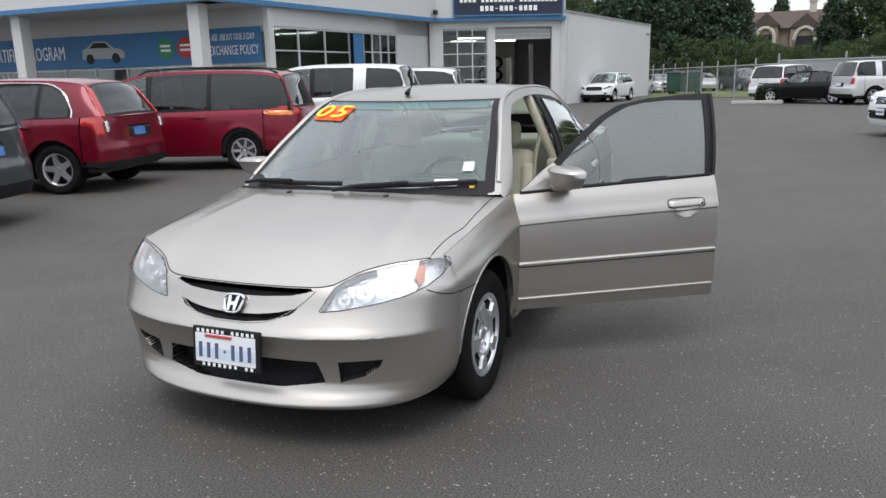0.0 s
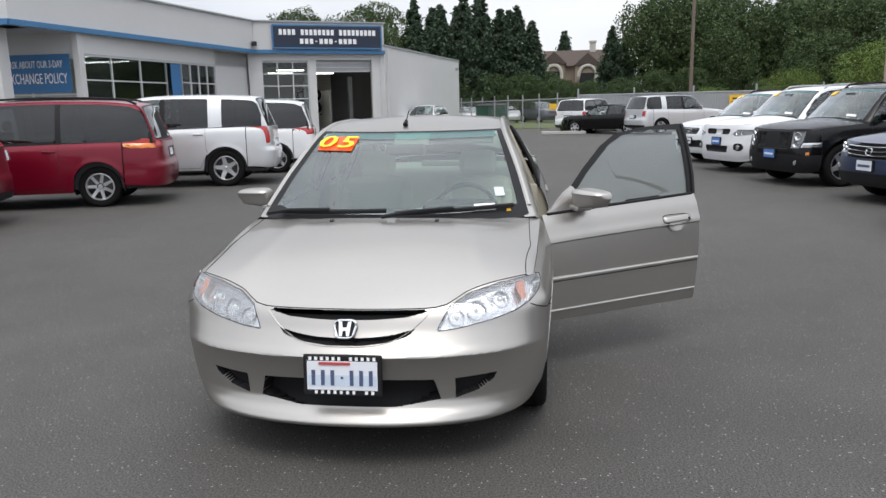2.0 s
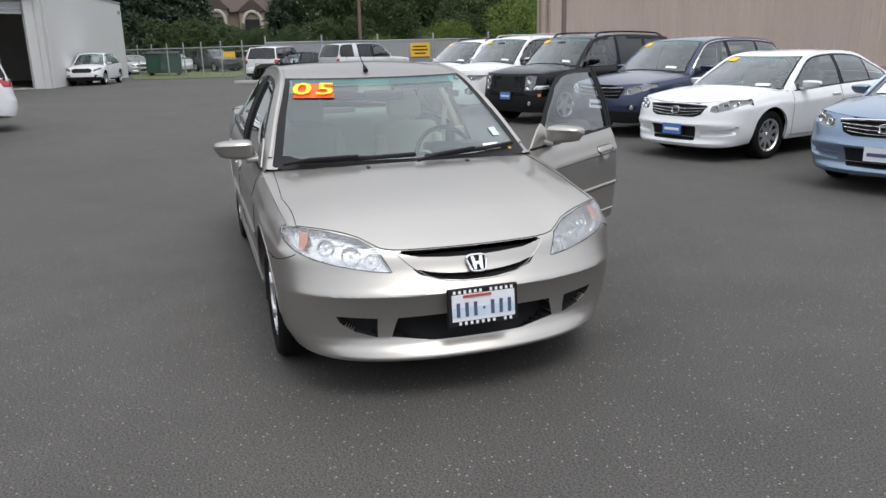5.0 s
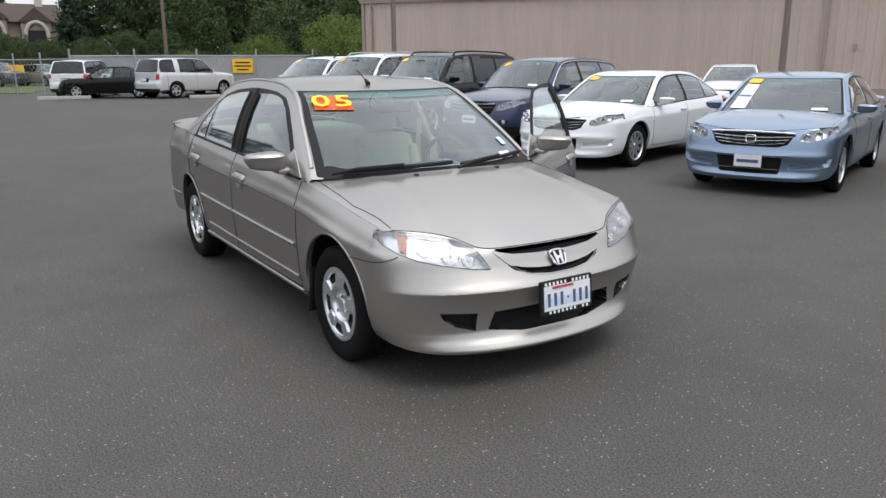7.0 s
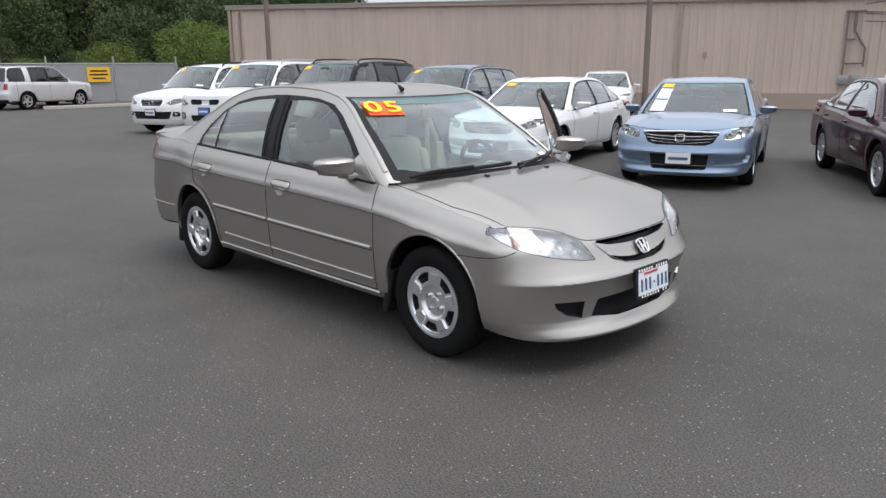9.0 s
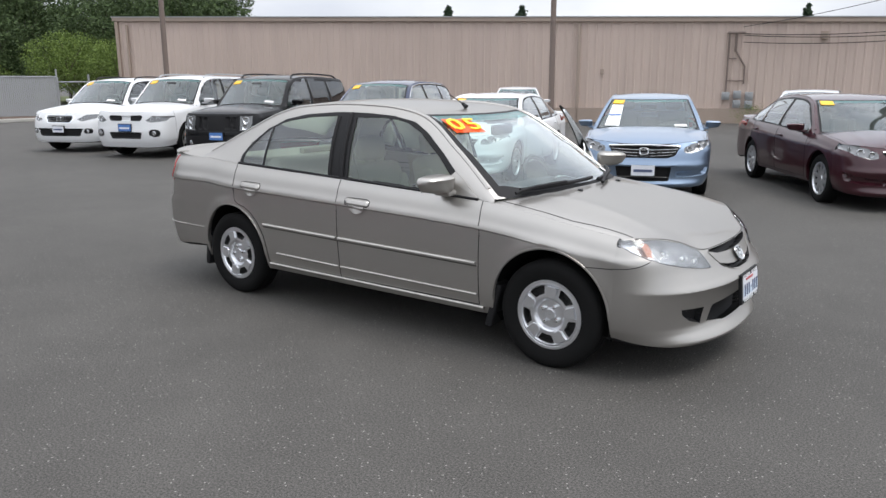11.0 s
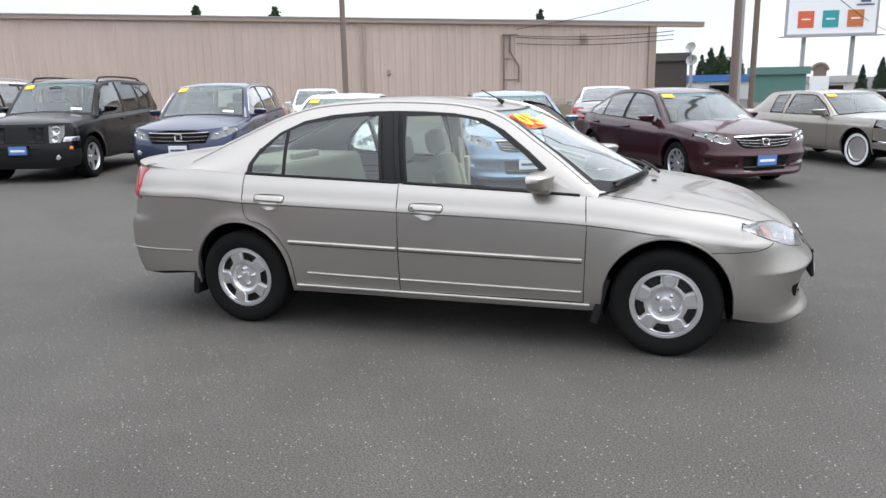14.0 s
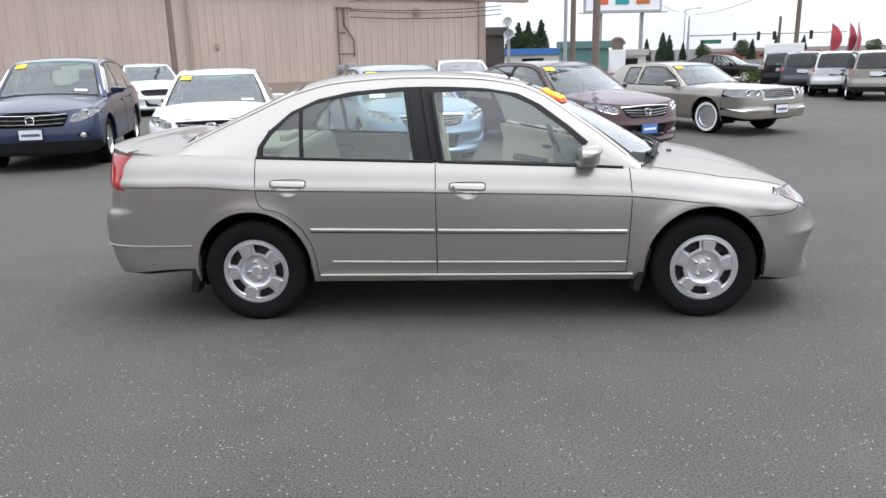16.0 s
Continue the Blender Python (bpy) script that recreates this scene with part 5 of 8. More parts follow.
def glazing(m, x0, x1, z0, z1, nx, zs, parent, name="window", tint=None):
    """A window: frame bars, panes set back between them."""
    root = part(name, boxes(((x1 - x0, 0.05, 0.06), ((x0 + x1) / 2, 0, z0 + 0.03)), ((x1 - x0, 0.05, 0.06), ((x0 + x1) / 2, 0, z1 - 0.03))), M_ALUFRAME, parent)
    for i in range(nx + 1):
        x = x0 + (x1 - x0) * i / nx
        part("mullion", boxes(((0.06, 0.056, z1 - z0), (x, 0, (z0 + z1) / 2))), M_ALUFRAME, root)
    for z in zs:
        part("transom", boxes(((x1 - x0, 0.052, 0.05), ((x0 + x1) / 2, 0, z))), M_ALUFRAME, root)
    levels = [z0, *zs, z1]
    for i in range(nx):
        for a, b in zip(levels, levels[1:]):
            xa, xb = x0 + (x1 - x0) * i / nx, x0 + (x1 - x0) * (i + 1) / nx
            p = part("pane", boxes(((xb - xa - 0.02, 0.008, b - a - 0.02), ((xa + xb) / 2, 0.01, (a + b) / 2))), tint or M_GLASS_SHOP, root)
            p.visible_shadow = False
    root.matrix_basis = m
    return root


M_ALUFRAME = mat("pale_window_frame", (0.55, 0.56, 0.56), 0.45, 0.2)
M_WALLIN = mat("showroom_wall", (0.62, 0.62, 0.59), 0.9)
M_TUBE = glow("fluorescent_tube", (1.0, 0.97, 0.9), 5.0)


def dealership():
    root = empty("showroom", Matrix(), "white showroom with a blue-edged flat canopy and service bays", "building", kind="structure")
    A, C, I, F, B = (-17.5, -44.0), (-17.5, -15.7), (-32.1, -13.3), (-35.2, -7.3), (-50.5, -4.9)
    ZE, ZT = 4.3, 5.85
    # canopy roof slab with its white fascia and blue lower edge
    back = (-60.0, -20.0), (-60.0, -44.0)
    part("canopy_roof", slab(bmesh.new(), [A, C, I, F, (-36.6, -7.9), (-37.0, -16.0), *back], ZE + 0.02, ZT), M_WALLWHITE, root)
    for p, q, nm in ((A, C, 0), (C, I, 1), (I, F, 2)):
        m, L = wall_frame(p, q)
        on_wall("fascia_band", m, (L + 0.06, 0.1, 0.18), (L / 2, -0.03, ZE + 0.09), M_BLUETRIM, root, "blue painted band")
        on_wall("coping", m, (L + 0.1, 0.12, 0.07), (L / 2, -0.03, ZT + 0.03), M_GREYSTEEL, root)
        on_wall("soffit", m, (L, 0.9, 0.03), (L / 2, 0.5, ZE - 0.0), M_WALLWHITE, root)
    # service wing: side wall, back
    m, L = wall_frame(F, B)
    on_wall("side_wall", m, (L, 0.25, 4.7), (L / 2, 0.14, 2.35), M_WALLWHITE, root)
    on_wall("wall_cap", m, (L + 0.1, 0.34, 0.1), (L / 2, 0.14, 4.74), M_GREYSTEEL, root)
    on_wall("downpipe", m, (0.1, 0.1, 4.6), (0.35, -0.04, 2.3), M_WALLWHITE, root)
    on_wall("wall_lamp", m, (0.16, 0.2, 0.2), (L - 0.8, -0.08, 4.1), M_GREYSTEEL, root)
    part("rear_wing", slab(bmesh.new(), [B, (-50.5, -20), (-50.2, -20), (-50.2, -5.0)], 0, 4.7), M_WALLWHITE, root)
    part("wing_roof", slab(bmesh.new(), [(-36.0, -7.5), (-50.4, -5.2), (-50.4, -20), (-36.8, -20)], 4.5, 4.66), M_GREYSTEEL, root)
    # service front: piers, heads, glazed door, open bay
    m, L = wall_frame(I, F)
    for x0, x1, z0, z1 in ((-0.3, 0.35, 0, ZE), (2.72, 3.12, 0, ZE), (6.1, L + 0.02, 0, ZE), (0.35, 2.72, 3.95, ZE), (3.12, 6.1, 4.0, ZE)):
        on_wall("pier", m, (x1 - x0, 0.3, z1 - z0), ((x0 + x1) / 2, 0.35, (z0 + z1) / 2), M_WALLWHITE, root)
    glazing(m @ pose(0, 0.3, 0), 0.37, 2.70, 0.1, 3.93, 3, [0.75, 1.4, 2.05, 2.7, 3.3], root, "garage_door")
    on_wall("rolled_door", m, (2.96, 0.08, 0.62), (4.61, 0.45, 3.69), M_GREYSTEEL, root, "half-raised sectional door")
    for k in range(3):
        on_wall("door_rail", m, (2.96, 0.05, 0.03), (4.61, 0.40, 3.42 + 0.22 * k), M_WALLIN, root)
    # the bay behind
    on_wall("bay_floor", m, (6.4, 12, 0.02), (3.2, 6.4, 0.012), M_CONCRETE, root)
    on_wall("bay_back", m, (6.4, 0.1, 4.3), (3.2, 12.4, 2.15), M_WALLIN, root)
    on_wall("bay_partition", m, (0.1, 7, 2.6), (4.9, 9, 1.3), M_WALLIN, root)
    for k in range(2):
        for y in (3.0, 6.5):
            on_wall("strip_light", m, (1.5, 0.14, 0.06), (2.2 + 2.4 * k, y, 3.62), M_TUBE, root, "lit fluorescent strip light")
    # tyres on a wall rack and a two-post lift
    for k in range(6):
        v, f = tube([(0.3 * math.cos(a), 0, 0.3 * math.sin(a)) for a in np.linspace(0, 2 * math.pi, 25)], 0.1, 8)
        t_ = pose(3.5 + 0.42 * (k % 3), 7.2 + 0.03 * k, 2.35 - 0.75 * (k // 3), 0, 0, 12)
        link_mesh("stored_tyre", [m @ t_ @ Vector(q) for q in v], f, M_RUBBER, root, "spare tyre on a rack")
    on_wall("tyre_rack", m, (1.6, 0.5, 0.06), (3.9, 7.4, 1.18), M_DARK, root)
    for x in (3.3, 5.9):
        on_wall("lift_post", m, (0.22, 0.3, 3.3), (x, 4.6, 1.66), M_GREYSTEEL, root, "grey vehicle lift post")
    on_wall("work_bench", m, (1.6, 0.7, 0.95), (4.0, 9.6, 0.5), M_DARK, root)
    on_wall("tool_cabinet", m, (0.9, 0.5, 1.2), (5.6, 11.6, 0.62), M_DARK, root)
    # lettering board over the service doors
    board = on_wall("sign_board", m, (5.6, 0.08, 1.12), (3.75, -0.12, 5.12), M_SIGNNAVY, root, "navy name board with white words")
    for k in range(23):
        if k not in (4, 13):
            on_wall("letter_bar", m, (0.15, 0.03, 0.27), (1.33 + k * 0.22, -0.175, 5.34), M_LETTER, board)
    for k in range(12):
        on_wall("letter_bar", m, (0.17 if k not in (3, 7) else 0.10, 0.03, 0.25 if k not in (3, 7) else 0.05), (2.38 + k * 0.25, -0.175, 4.90), M_LETTER, board)
    for z in (4.56, 5.68):
        on_wall("board_edge", m, (5.66, 0.1, 0.07), (3.75, -0.12, z), M_BLUETRIM, board)
    for x in (0.93, 6.57):
        on_wall("board_edge", m, (0.07, 0.1, 1.06), (x, -0.12, 5.12), M_BLUETRIM, board)
    # corner floodlight
    on_wall("floodlight", m, (0.22, 0.3, 0.2), (0.0, -0.25, 4.75), M_DARK, root)
    # canopy pillars
    for x, y in ((-18.0, -16.6), (-18.0, -25.4), (-18.0, -34.5)):
        part("pillar", boxes(((0.5, 0.5, ZE), (x, y, ZE / 2), 0.02)), M_WALLWHITE, root, "square white pillar")
    # glazed wall under the canopy, facing the lot
    m, L = wall_frame((-20.4, -44), (-20.4, -15.3))
    on_wall("wall_head", m, (L, 0.3, 0.85), (L / 2, 0.2, 3.9), M_WALLWHITE, root)
    on_wall("wall_base", m, (L, 0.3, 0.35), (L / 2, 0.2, 0.17), M_WALLWHITE, root)
    on_wall("wall_end", m, (0.22, 0.34, 4.3), (L - 0.1, 0.16, 2.15), M_WALLWHITE, root)
    glazing(m @ pose(0, 0.1, 0), 0.2, L - 0.2, 0.35, 3.48, 16, [2.2], root)
    ban = on_wall("banner", m, (L - 7.9, 0.02, 1.34), (L / 2 + 3.6, -0.02, 2.93), M_BANNER, root, "long blue vinyl banner with white words")
    narrow = lambda s_, k: pose(0, 0, 0, 90, 0, 0) @ Matrix.Diagonal((k, 1, 1, 1))
    for txt, sz, k, x, z in (("ASK ABOUT OUR 3-DAY", 0.36, 0.52, L - 1.65, 3.24), ("EXCHANGE POLICY", 0.52, 0.50, L - 1.65, 2.74), ("CERTIFIED PROGRAM", 0.82, 0.60, L - 12.9, 2.9)):
        writing("banner_words", txt, sz, m @ pose(x, -0.045, z) @ narrow(sz, k), M_LETTER, ban, 0.004)
    for dx, cc in ((-5.0, (0.02, 0.22, 0.09)), (-4.0, (0.42, 0.03, 0.03))):
        bm = bmesh.new()
        rod(bm, (0, -0.03, 0), (0, -0.05, 0), 0.44, seg=8)
        bm.transform(m @ pose(L + dx, 0, 2.93))
        bd = part("round_badge", bm, mat("badge_colour", cc, 0.5), ban)
        for z in (0.1, -0.08):
            on_wall("badge_bar", m, (0.5, 0.01, 0.09), (L + dx, -0.056, 2.93 + z), M_LETTER, bd)
    # a car-shaped picture on the banner, as plain shapes
    bm = slab(bmesh.new(), [(-1.15, -0.25), (1.18, -0.25), (1.2, 0.0), (1.0, 0.12), (0.62, 0.18), (0.25, 0.46), (-0.45, 0.48), (-0.85, 0.22), (-1.12, 0.14)], 0.03, 0.045)
    bm.transform(m @ pose(L - 8.4, 0, 2.88, 90, 0, 0))
    pic = part("car_picture", bm, M_GREYSTEEL, ban, "printed silver car")
    bm = slab(bmesh.new(), [(-0.72, 0.2), (0.45, 0.19), (0.2, 0.4), (-0.42, 0.42)], 0.048, 0.052)
    bm.transform(m @ pose(L - 8.4, 0, 2.88, 90, 0, 0))
    part("picture_window", bm, M_DARK, pic)
    for dx in (-0.72, 0.72):
        bm = rod(bmesh.new(), (dx, -0.046, -0.24), (dx, -0.06, -0.24), 0.21, seg=16)
        bm.transform(m @ pose(L - 8.4, 0, 2.88))
        part("picture_wheel", bm, M_DARK, pic)
    # window wall towards the service wing
    m, L = wall_frame((-20.4, -15.3), (-32.3, -13.75))
    on_wall("wall_head", m, (L, 0.3, 0.7), (L / 2, 0.2, 3.96), M_WALLWHITE, root)
    on_wall("wall_base", m, (L, 0.3, 0.35), (L / 2, 0.2, 0.17), M_WALLWHITE, root)
    on_wall("wall_solid", m, (3.0, 0.3, 4.3), (L - 1.5, 0.2, 2.15), M_WALLWHITE, root)
    glazing(m @ pose(0, 0.1, 0), 0.1, 5.2, 0.35, 3.6, 3, [1.75, 2.7], root)
    glazing(m @ pose(0, 0.1, 0), 5.2, 6.3, 0.35, 3.6, 1, [1.2], root)
    glazing(m @ pose(0, 0.1, 0), 6.3, L - 3.0, 0.35, 3.6, 4, [1.2, 1.95, 2.75], root)
    on_wall("hanging_banner", m, (0.7, 0.02, 2.2), (5.75, 0.0, 2.4), M_BANNER, root)
    # the showroom's far partition
    part("partition", boxes(((0.15, 14, 4.2), (-32.6, -21.2, 2.1))), M_WALLIN, root)
    part("desk", boxes(((0.8, 2.4, 1.05), (-27.5, -18.6, 0.55), 0.03)), M_WOODPOLE, root, "brown reception desk")
    part("cabinet", boxes(((0.5, 3.0, 1.9), (-32.2, -18.0, 0.98), 0.02)), M_GREYSTEEL, root)
    # inside the showroom
    part("showroom_floor", slab(bmesh.new(), [(-20.6, -44), (-20.6, -16), (-32, -14.2), (-32, -44)], 0.01, 0.03), M_CONCRETE, root)
    part("showroom_back", slab(bmesh.new(), [(-30, -44), (-30, -20), (-36, -19.8), (-36, -19.6), (-29.8, -19.8), (-29.8, -44)], 0.03, 4.2), M_WALLIN, root)
    for y in (-40, -34, -28, -22, -18):
        part("strip_light", boxes(((0.15, 2.2, 0.06), (-23.5, y, 3.7)), ((0.15, 2.2, 0.06), (-26.5, y, 3.7))), M_TUBE, root, "lit fluorescent strip light")


dealership()


# ---- trees
def leaf_cards(points, size, rng, normal_up=0.3):
    n = len(points)
    a = rng.normal(size=(n, 3))
    a /= np.linalg.norm(a, axis=1)[:, None]
    b = rng.normal(size=(n, 3))
    b -= a * np.sum(a * b, axis=1)[:, None]
    b /= np.linalg.norm(b, axis=1)[:, None]
    s = size * rng.uniform(0.55, 1.3, (n, 1))
    p = np.asarray(points)
    quad = np.stack([p - a * s * 0.5, p + b * s * 0.32, p + a * s * 0.55, p - b * s * 0.32], 1).reshape(-1, 3)
    return quad, np.arange(4 * n).reshape(n, 4)


def conifer(rng, h, r, leaves, label, material):
    root = empty("conifer", Matrix(), label, "tree")
    bm = bmesh.new()
    rod(bm, (0, 0, -0.2), (0, 0, h * 0.95), 0.022 * h, 0.02, 8)
    part("trunk", bm, M_BARK, root, smooth=True)
    pts = []
    levels = int(h * 2.4)
    for i in range(levels):
        f = i / levels
        z = h * (0.04 + 0.95 * f)
        R = r * (1 - f) ** 0.85 * rng.uniform(0.8, 1.15) + 0.12
        nb = int(6 + 6 * (1 - f))
        for k in range(nb):
            a = rng.uniform(0, 2 * math.pi)
            m = max(int(leaves / levels / nb * (0.35 + 1.3 * (1 - f))), 3)
            t = rng.uniform(0.15, 1, m) ** 0.6
            rr = R * rng.uniform(0.7, 1.1)
            wob = rng.normal(0, 0.09 * rr + 0.05, (m, 3))
            pts.append(np.c_[np.cos(a) * rr * t, np.sin(a) * rr * t, z - 0.28 * rr * t + 0.1 * rr * t * t] + wob)
    v, f = leaf_cards(np.concatenate(pts), 0.27 * h / 11, rng)
    link_mesh("crown", v, f, material, root, smooth=False)["kind"] = "stuff"
    return root


def broadleaf(rng, h, r, leaves, label, material, name="broadleaf_tree", trunk=0.3):
    root = empty(name, Matrix(), label, "tree" if trunk > 0.1 else "shrub")
    bm = bmesh.new()
    if trunk > 0.1:
        rod(bm, (0, 0, -0.2), (0, 0, h * 0.45), 0.02 * h, 0.013 * h, 8)
    blobs = []
    nb = 18
    for k in range(nb):
        a = 2 * math.pi * k * 0.618
        f = (k + 0.5) / nb
        z = h * (trunk + (0.94 - trunk) * f)
        R = r * math.sin(math.pi * min(0.18 + 0.74 * f, 1)) * rng.uniform(0.45, 0.85)
        c = np.array((math.cos(a) * R, math.sin(a) * R, z))
        blobs.append((c, r * rng.uniform(0.26, 0.46)))
        rod(bm, (0, 0, h * max(trunk - 0.05, 0.02) + 0.25 * h * f), tuple(c), 0.006 * h, 0.002 * h, 5)
    part("trunk", bm, M_BARK, root, smooth=True)
    pts = []
    w = np.array([b[1] ** 2 for b in blobs])
    for (c, br), n in zip(blobs, (leaves * w / w.sum()).astype(int)):
        d = rng.normal(size=(n, 3))
        d /= np.linalg.norm(d, axis=1)[:, None]
        lump = 1 + 0.22 * np.sin(d[:, :1] * 5 + c[0]) * np.cos(d[:, 1:2] * 4 + c[1])
        pts.append(c + d * br * lump * rng.uniform(0.55, 1.08, (n, 1)) ** 0.6 * np.array((1, 1, 0.8)))
    v, f = leaf_cards(np.concatenate(pts), 0.36 * h / 10 * (0.62 if leaves > 3000 else 1), rng)
    link_mesh("crown", v, f, material, root, smooth=False)["kind"] = "stuff"
    return root


rng = np.random.default_rng(7)
con = [conifer(rng, 11, 2.7, 24000, "tall dark green conifer with drooping branches", M_LEAF_DARK) for _ in range(2)]
dec = [broadleaf(rng, 10, 4.6, 21000, "broad green leafy tree with a full crown", M_LEAF) for _ in range(3)]
lite = broadleaf(rng, 8, 4.4, 13000, "light green young leafy tree", M_LEAF_LIGHT)
shrub = broadleaf(rng, 1.0, 0.85, 1400, "low green rounded shrub", M_LEAF_LIGHT, "shrub", 0.05)


def sized(x, y, s, turn, z=0.0, tall=1.0):
    return pose(x, y, z, 0, 0, turn) @ Matrix.Diagonal((s, s, s * tall, 1))


def plant(protos, spots):
    for i, (x, y, s, tall, *z) in enumerate(spots):
        p = protos[i % len(protos)]
        if p.matrix_basis == Matrix():
            p.matrix_basis = sized(x, y, s, 77 * i, z[0] if z else 0, tall)
            bpy.context.view_layer.update()
        else:
            q = copy_thing(p, Matrix())
            q.matrix_basis = sized(x, y, s, 77 * i, z[0] if z else 0, tall)


plant(con, [(-70, -8.6, 1.05, 1.0), (-71, -6.4, 1.12, 1.0), (-70, -4.6, 1.08, 1.02), (-72, -2.9, 1.02, 1.0), (-71, -1.2, 1.05, 0.98), (-72, 0.2, 0.95, 0.95), (-74, 8.2, 0.85, 1.0), (-78, -12.5, 1.1, 1.1), (-75, 9.6, 0.7, 1.0), (-80, -8, 1.15, 1.0), (-75, -5.4, 1.1, 1.05),
            (-76, -2.2, 1.05, 1.0), (-68, -10.8, 0.9, 1.0), (-76, -10.2, 1.1, 1.0), (-120, 0, 1.3, 1.0), (-118, 5, 1.2, 1.0)])
plant(dec, [(-74, 14.5, 1.15, 1.05), (-78, 20.5, 1.15, 1.0), (-74, 25, 1.1, 1.0), (-70, 30, 1.05, 1.0), (-64, 34, 1.0, 1.0), (-80, 13.5, 1.0, 1.2), (-84, 30, 1.3, 1.0), (-58, 31, 0.9, 0.9), (-76, -17, 1.1, 1.1), (-68, -15, 0.9, 1.0), (-62, 38, 1.1, 1.0), (-72, 18, 0.85, 1.0),
            (-88, 22, 1.4, 1.0), (-66, 26, 0.8, 0.9), (-54, 36, 1.0, 0.95), (-80, -26, 1.2, 1.0), (-95, 40, 1.6, 1.0), (-70, 46, 1.3, 1.0), (-60, 44, 1.1, 1.05)])
plant([lite], [(-52, 24.5, 0.75, 0.85), (-47, 25.5, 0.62, 0.9), (-56, 28, 0.7, 0.9), (-50, 30, 0.8, 0.9), (-62, 22, 0.6, 0.8), (-44, 27, 0.6, 0.95), (-60, 15, 0.45, 0.7)])
plant([shrub], [(-4.4, 25.6, 0.95, 0.8), (-3.3, 26.0, 1.05, 0.75), (-2.3, 26.5, 0.9, 0.8), (-34.6, 2.4, 1.2, 1.0), (-62, 3.5, 2.6, 0.7), (-64, 7.5, 2.8, 0.7), (-63, 11, 2.6, 0.7), (-64, 0, 2.6, 0.7), (-58, 14, 2.6, 0.7), (-56, 18, 2.6, 0.8), (-50, 20, 2.6, 0.8)])


# undergrowth that closes the gaps below the crowns
plant(dec, [(-69 + 2.2 * math.sin(3.1 * k), -13 + 3.1 * k, 0.42 + 0.06 * math.sin(5.0 * k), 0.95) for k in range(17)])
plant(dec, [(-83, 3.4, 0.44, 0.95), (-84, 5.4, 0.40, 0.95), (-83, 7.4, 0.46, 0.9), (-82, 1.6, 0.5, 1.0)])


# ---- the house on the slope
def house():
    m = pose(-92, 5.6, 2.0, 0, 0, 90) @ Matrix.Diagonal((0.82, 0.82, 0.9, 1))
    root = empty("house", m, "brown-roofed house with two arched pale gables", "house", kind="structure")
    M_ROOF = mat("brown_roof_shingles", (0.085, 0.065, 0.055), 0.9, var=0.3, scale=3)
    M_WALLB = mat("tan_siding", (0.30, 0.24, 0.19), 0.8, var=0.1)
    M_STONE = mat("pale_stone_trim", (0.52, 0.49, 0.44), 0.85)
    part("wall", boxes(((11, 6, 4.6), (0, 3, 2.3))), M_WALLB, root)

    def gable_roof(x0, x1, y0, y1, z, h, along):
        bm = bmesh.new()
        if along == 'x':
            p = [(x0, y0, z), (x1, y0, z), (x1, y1, z), (x0, y1, z), (x0 + 1.2, (y0 + y1) / 2, z + h), (x1 - 1.2, (y0 + y1) / 2, z + h)]
            fs = [(0, 1, 5, 4), (1, 2, 5), (2, 3, 4, 5), (3, 0, 4)]
        else:
            p = [(x0, y0, z), (x1, y0, z), (x1, y1, z), (x0, y1, z), ((x0 + x1) / 2, y0, z + h), ((x0 + x1) / 2, y1, z + h)]
            fs = [(0, 4, 5, 3), (1, 2, 5, 4), (0, 1, 4), (2, 3, 5)]
        v = [bm.verts.new(q) for q in p]
        for f in fs:
            bm.faces.new([v[i] for i in f])
        return part("roof", bm, M_ROOF, root)
    gable_roof(-6, 6, -0.5, 6.5, 4.6, 2.3, 'x')
    for x, w, h in ((-3.4, 3.2, 4.9), (1.6, 3.6, 4.6)):
        part("gable_wall", boxes(((w, 1.2, h), (x, -0.5, h / 2))), M_WALLB, root)
        gable_roof(x - w / 2 - 0.3, x + w / 2 + 0.3, -1.3, 3, h, 1.7, 'y')
        ring = [(x + math.cos(a) * w * 0.36, -1.2, h - 1.5 + math.sin(a) * w * 0.42) for a in np.linspace(0, math.pi, 15)]
        ring = [(ring[0][0], -1.2, 0.6)] + ring + [(ring[-1][0], -1.2, 0.6)]
        link_mesh("arch_trim", *tube(ring, 0.24, 6), M_STONE, root)
        bm = bmesh.new()
        slab(bm, [(x - w * 0.33, -1.13), (x + w * 0.33, -1.13), (x + w * 0.33, -1.1), (x - w * 0.33, -1.1)], 0.8, h - 1.0)
        part("window", bm, M_DARK, root)
    part("chimney", boxes(((0.9, 0.9, 2.2), (2.6, 3, 7.0)), ((1.1, 1.1, 0.25), (2.6, 3, 8.0))), M_STONE, root)


house()
part("bank", slab(bmesh.new(), [(-66, -14), (-66, 20), (-58, 40), (-140, 60), (-140, -30)], -0.5, 0.02), M_GRASS)
tagged(bpy.data.objects["bank"], "grassy bank below the trees", "ground", kind="structure")
part("grass_verge", slab(bmesh.new(), [(-44, -4.2), (-43, 1.5), (-62, 6), (-66, -6)], -0.1, 0.03), M_GRASS)
tagged(bpy.data.objects["grass_verge"], "strip of mown grass behind the lot", "grass", kind="structure")


